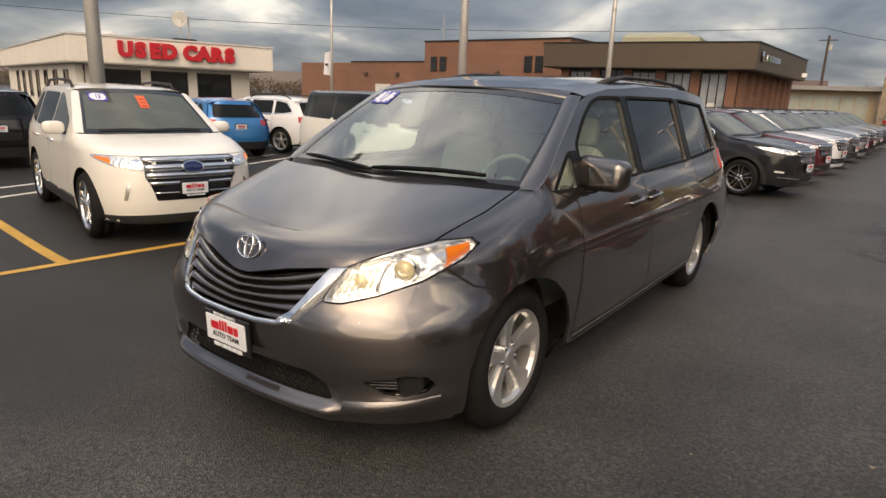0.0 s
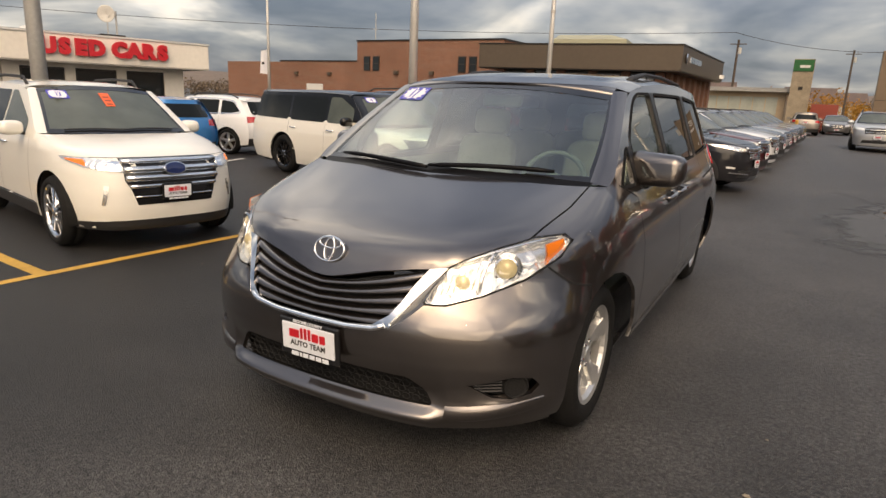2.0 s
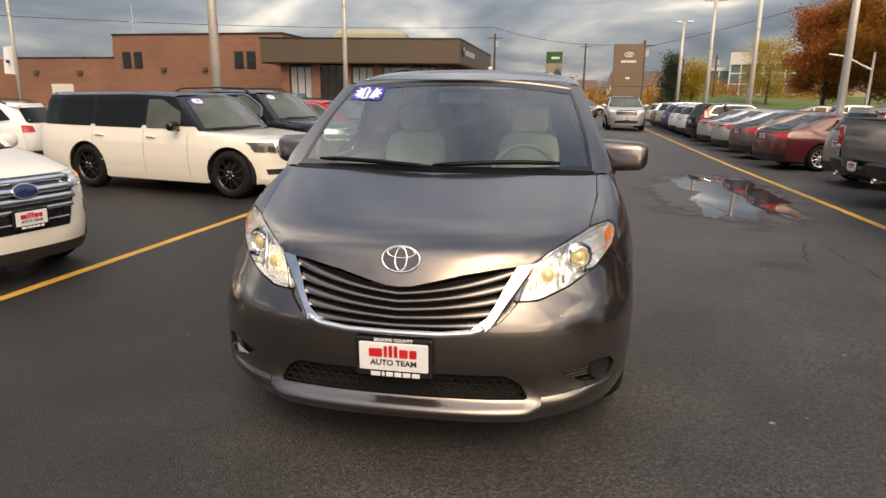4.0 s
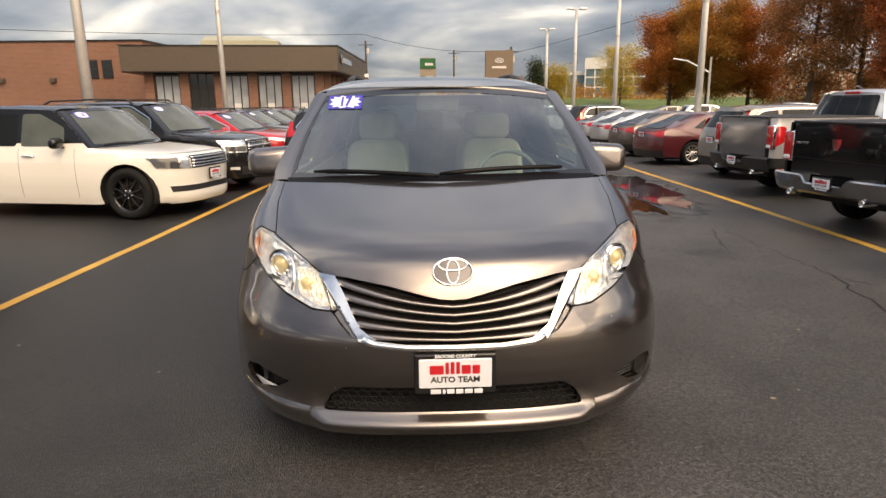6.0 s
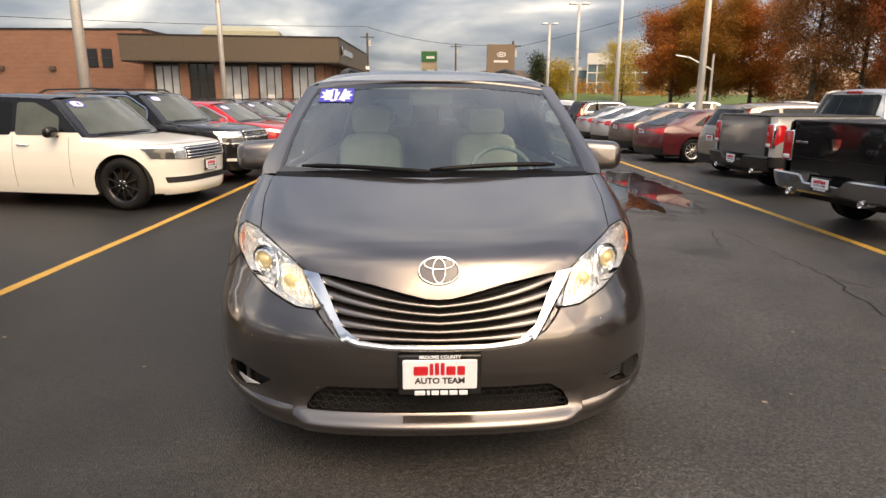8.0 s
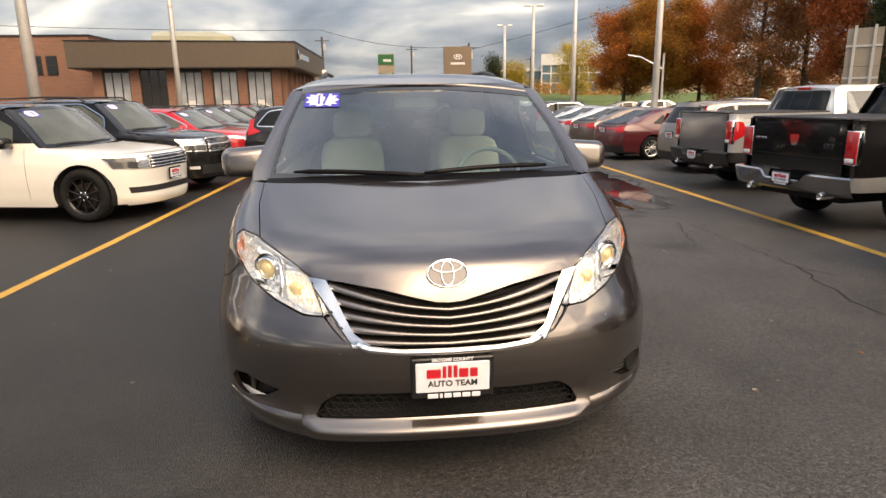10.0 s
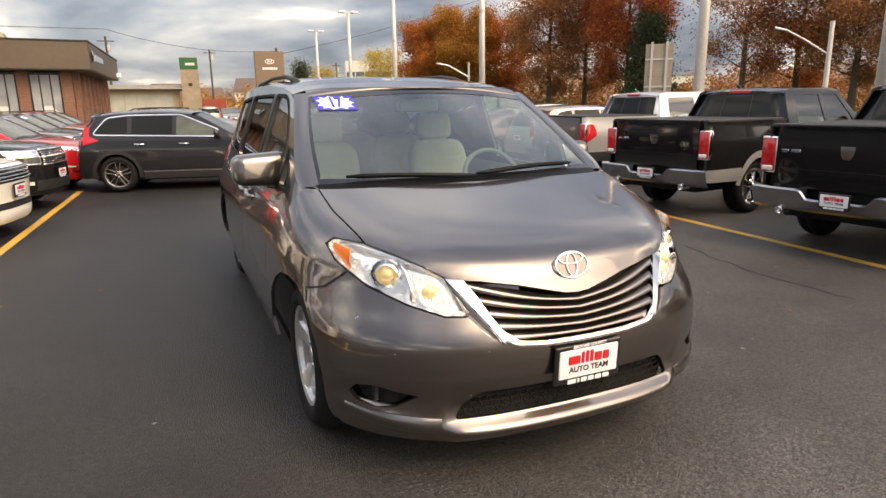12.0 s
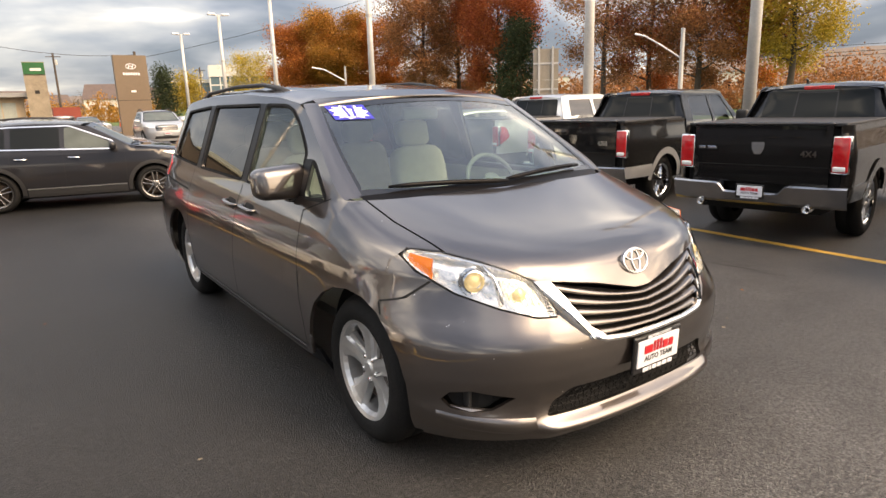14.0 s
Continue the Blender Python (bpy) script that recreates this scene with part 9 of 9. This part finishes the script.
def house(az, d, w, h, wall, seed):
    x, y = at(az, d)
    o = thing("house", pose(x, y, 0, 0, 0, -az + 15 * math.sin(seed)), "small pale house with a brown gable roof", "house", "far houses")
    slab("wall", -w / 2, w / 2, 0, w * 0.8, 0, h, M[wall], o)
    bm = bmesh.new()
    v = [bm.verts.new(p) for p in ((-w / 2 - 0.3, -0.3, h), (w / 2 + 0.3, -0.3, h), (w / 2 + 0.3, w * 0.8 + 0.3, h), (-w / 2 - 0.3, w * 0.8 + 0.3, h), (-w / 2 - 0.3, w * 0.4, h + w * 0.32), (w / 2 + 0.3, w * 0.4, h + w * 0.32))]
    for f in ((0, 1, 5, 4), (2, 3, 4, 5), (3, 0, 4), (1, 2, 5), (0, 3, 2, 1)):
        bm.faces.new([v[i] for i in f])
    part("roof", bm, M["houseroof"], o)
    for k in range(3):
        slab("window", -w / 2 + w * (0.15 + 0.28 * k), -w / 2 + w * (0.27 + 0.28 * k), -0.05, 0.0, h * 0.4, h * 0.75, M["dark_glass"], o)


for i_, (az_, d_, w_, h_, m_) in enumerate(((-8.5, 120, 9, 3.2, "tan_wall"), (-1.0, 150, 9, 3.6, "house"), (1.2, 162, 8, 3.4, "house"), (0.2, 140, 5, 3.0, "frame_white"), (5.2, 150, 10, 4.5, "stucco"), (7.8, 140, 8, 4.0, "house"), (-61, 105, 10, 4.2, "house"), (-58, 112, 9, 4.4, "stucco"), (-78, 85, 10, 4.0, "house"))):
    house(az_, d_, w_, h_, m_, i_)


def hills():
    bm = bmesh.new()
    prev = None
    for i in range(121):
        a = radians(-180 + 3 * i)
        d = 900
        h = 26 + 16 * noise.noise(Vector((math.cos(a) * 2.2, math.sin(a) * 2.2, 3))) + 6 * noise.noise(Vector((math.cos(a) * 9, math.sin(a) * 9, 1)))
        h += 36 * math.exp(-((math.degrees(a) - 62) / 20) ** 2)
        row = [bm.verts.new((d * 0.8 * math.sin(a), d * 0.8 * math.cos(a), -0.5)), bm.verts.new((d * math.sin(a), d * math.cos(a), h * 0.7)), bm.verts.new((d * 1.2 * math.sin(a), d * 1.2 * math.cos(a), h))]
        if prev:
            for j in range(2):
                bm.faces.new((prev[j], row[j], row[j + 1], prev[j + 1]))
        prev = row
    tagged(part("backdrop_hills", bm, M["hill"], smooth=True), "low wooded hills along the horizon", "hills", kind="structure")


M["hill"] = bsdf("autumn_hill_woods", (0.16, 0.125, 0.10), 0.95, var=0.35, scale=0.02)
hills()


# ---- street furniture ----
def street_things():
    s = thing("street_sign", pose(11.1, 13.0, -0.06, 0, 0, -40), "large road sign seen from its bare metal back", "sign")
    for k in range(3):
        slab("sign_sheet", -0.37, 0.37, 0.0, 0.02, 1.75 + 0.45 * k, 2.19 + 0.45 * k, M["alu"], s)
    for x in (-0.20, 0.20):
        slab("sign_post", x - 0.03, x + 0.03, -0.05, 0.0, 0.0, 3.15, M["pole"], s)
    for z in (1.9, 2.65):
        slab("sign_brace", -0.37, 0.37, -0.03, 0.0, z, z + 0.05, M["pole"], s)
    x, y = at(51.9, 35)
    st = thing("street_lamp", pose(x, y, -0.06), "street lamp with a long slanting arm", "street lamp")
    part("shaft", tube(bmesh.new(), [(0, 0, 0), (0, 0, 5.0)], [0.13, 0.10], 8), M["pole"], st)
    u = Vector((-math.cos(radians(53.4)), math.sin(radians(53.4)), 0))
    part("arm", tube(bmesh.new(), [Vector((0, 0, 3.5)), u * 1.0 + Vector((0, 0, 4.2)), u * 1.9 + Vector((0, 0, 4.75))], 0.05, 6), M["pole"], st)
    part("lamp_head", tube(bmesh.new(), [u * 1.85 + Vector((0, 0, 4.72)), u * 2.35 + Vector((0, 0, 4.86))], [0.07, 0.12], 8, 0.5), M["lit"], st)
    x, y = at(23.5, 60)
    st = thing("street_lamp", pose(x, y, -0.06), "street lamp with a short curved arm", "street lamp")
    part("shaft", tube(bmesh.new(), [(0, 0, 0), (0, 0, 5.2)], [0.12, 0.09], 8), M["pole"], st)
    part("arm", tube(bmesh.new(), [(0, 0, 3.9), (-2, 0, 4.9), (-3.2, 0, 5.1)], 0.06, 6), M["lit"], st)
    for az, d, h in ((-6.0, 84, 9.5), (1.6, 105, 10.0), (6.9, 70, 7.4), (12.0, 120, 9.0), (-73.5, 60, 8.5)):
        x, y = at(az, d)
        p = thing("utility_pole", pose(x, y, -0.06), "dark wooden utility pole with a crossarm", "utility pole", "utility poles")
        part("shaft", tube(bmesh.new(), [(0, 0, 0), (0, 0, h)], [0.17, 0.12], 8), M["bark"], p)
        part("crossarm", tube(bmesh.new(), [(-0.9, 0, h - 0.5), (0.9, 0, h - 0.5)], 0.06, 6), M["bark"], p)
        part("transformer", lathe(bmesh.new(), [(0.001, h - 0.9), (0.2, h - 0.9), (0.2, h - 1.6), (0.001, h - 1.6)], 10, "z", Matrix.Translation((0.25, 0, 0))), M["pole"], p)
    for a, b, z0, z1, sag in ((-73.5, -6, 8, 9, 1.2), (-6, 6.9, 9, 7.2, 0.8), (6.9, 30, 6.8, 14.5, 0.6), (44, 90, 5.9, 6.1, 0.5), (44, 90, 5.4, 5.5, 0.5), (44, 92, 5.0, 5.0, 0.4)):
        pa, pb = at(a, 72), at(b, 72)
        pts = [(pa[0] + (pb[0] - pa[0]) * t, pa[1] + (pb[1] - pa[1]) * t, z0 + (z1 - z0) * t - sag * 4 * t * (1 - t)) for t in np.linspace(0, 1, 17)]
        tagged(part("overhead_wire", tube(bmesh.new(), pts, 0.022, 4), M["wire"]), "sagging black overhead wire", "wire", "overhead wires")
    # orange barrels and small far signs by the road
    for az, d in ((9.2, 78), (11.2, 74), (5.5, 88)):
        x, y = at(az, d)
        o = thing("traffic_barrel", pose(x, y, -0.03), "orange traffic barrel with a white band", "barrel", "traffic barrels")
        part("drum", lathe(bmesh.new(), [(0.001, 1.0), (0.22, 1.0), (0.26, 0.5), (0.30, 0.0)], 12, "z"), M["tag"], o)
        part("band", lathe(bmesh.new(), [(0.252, 0.62), (0.246, 0.76)], 12, "z"), M["sticker_white"], o)
    b = thing("bollard", pose(-0.6, 45.4, -0.06), "yellow steel safety bollard post", "bollard")
    part("post", tube(bmesh.new(), [(0, 0, 0), (0, 0, 1.0), (0, 0, 1.06)], [0.1, 0.1, 0.05], 10), M["yellow"], b)


street_things()
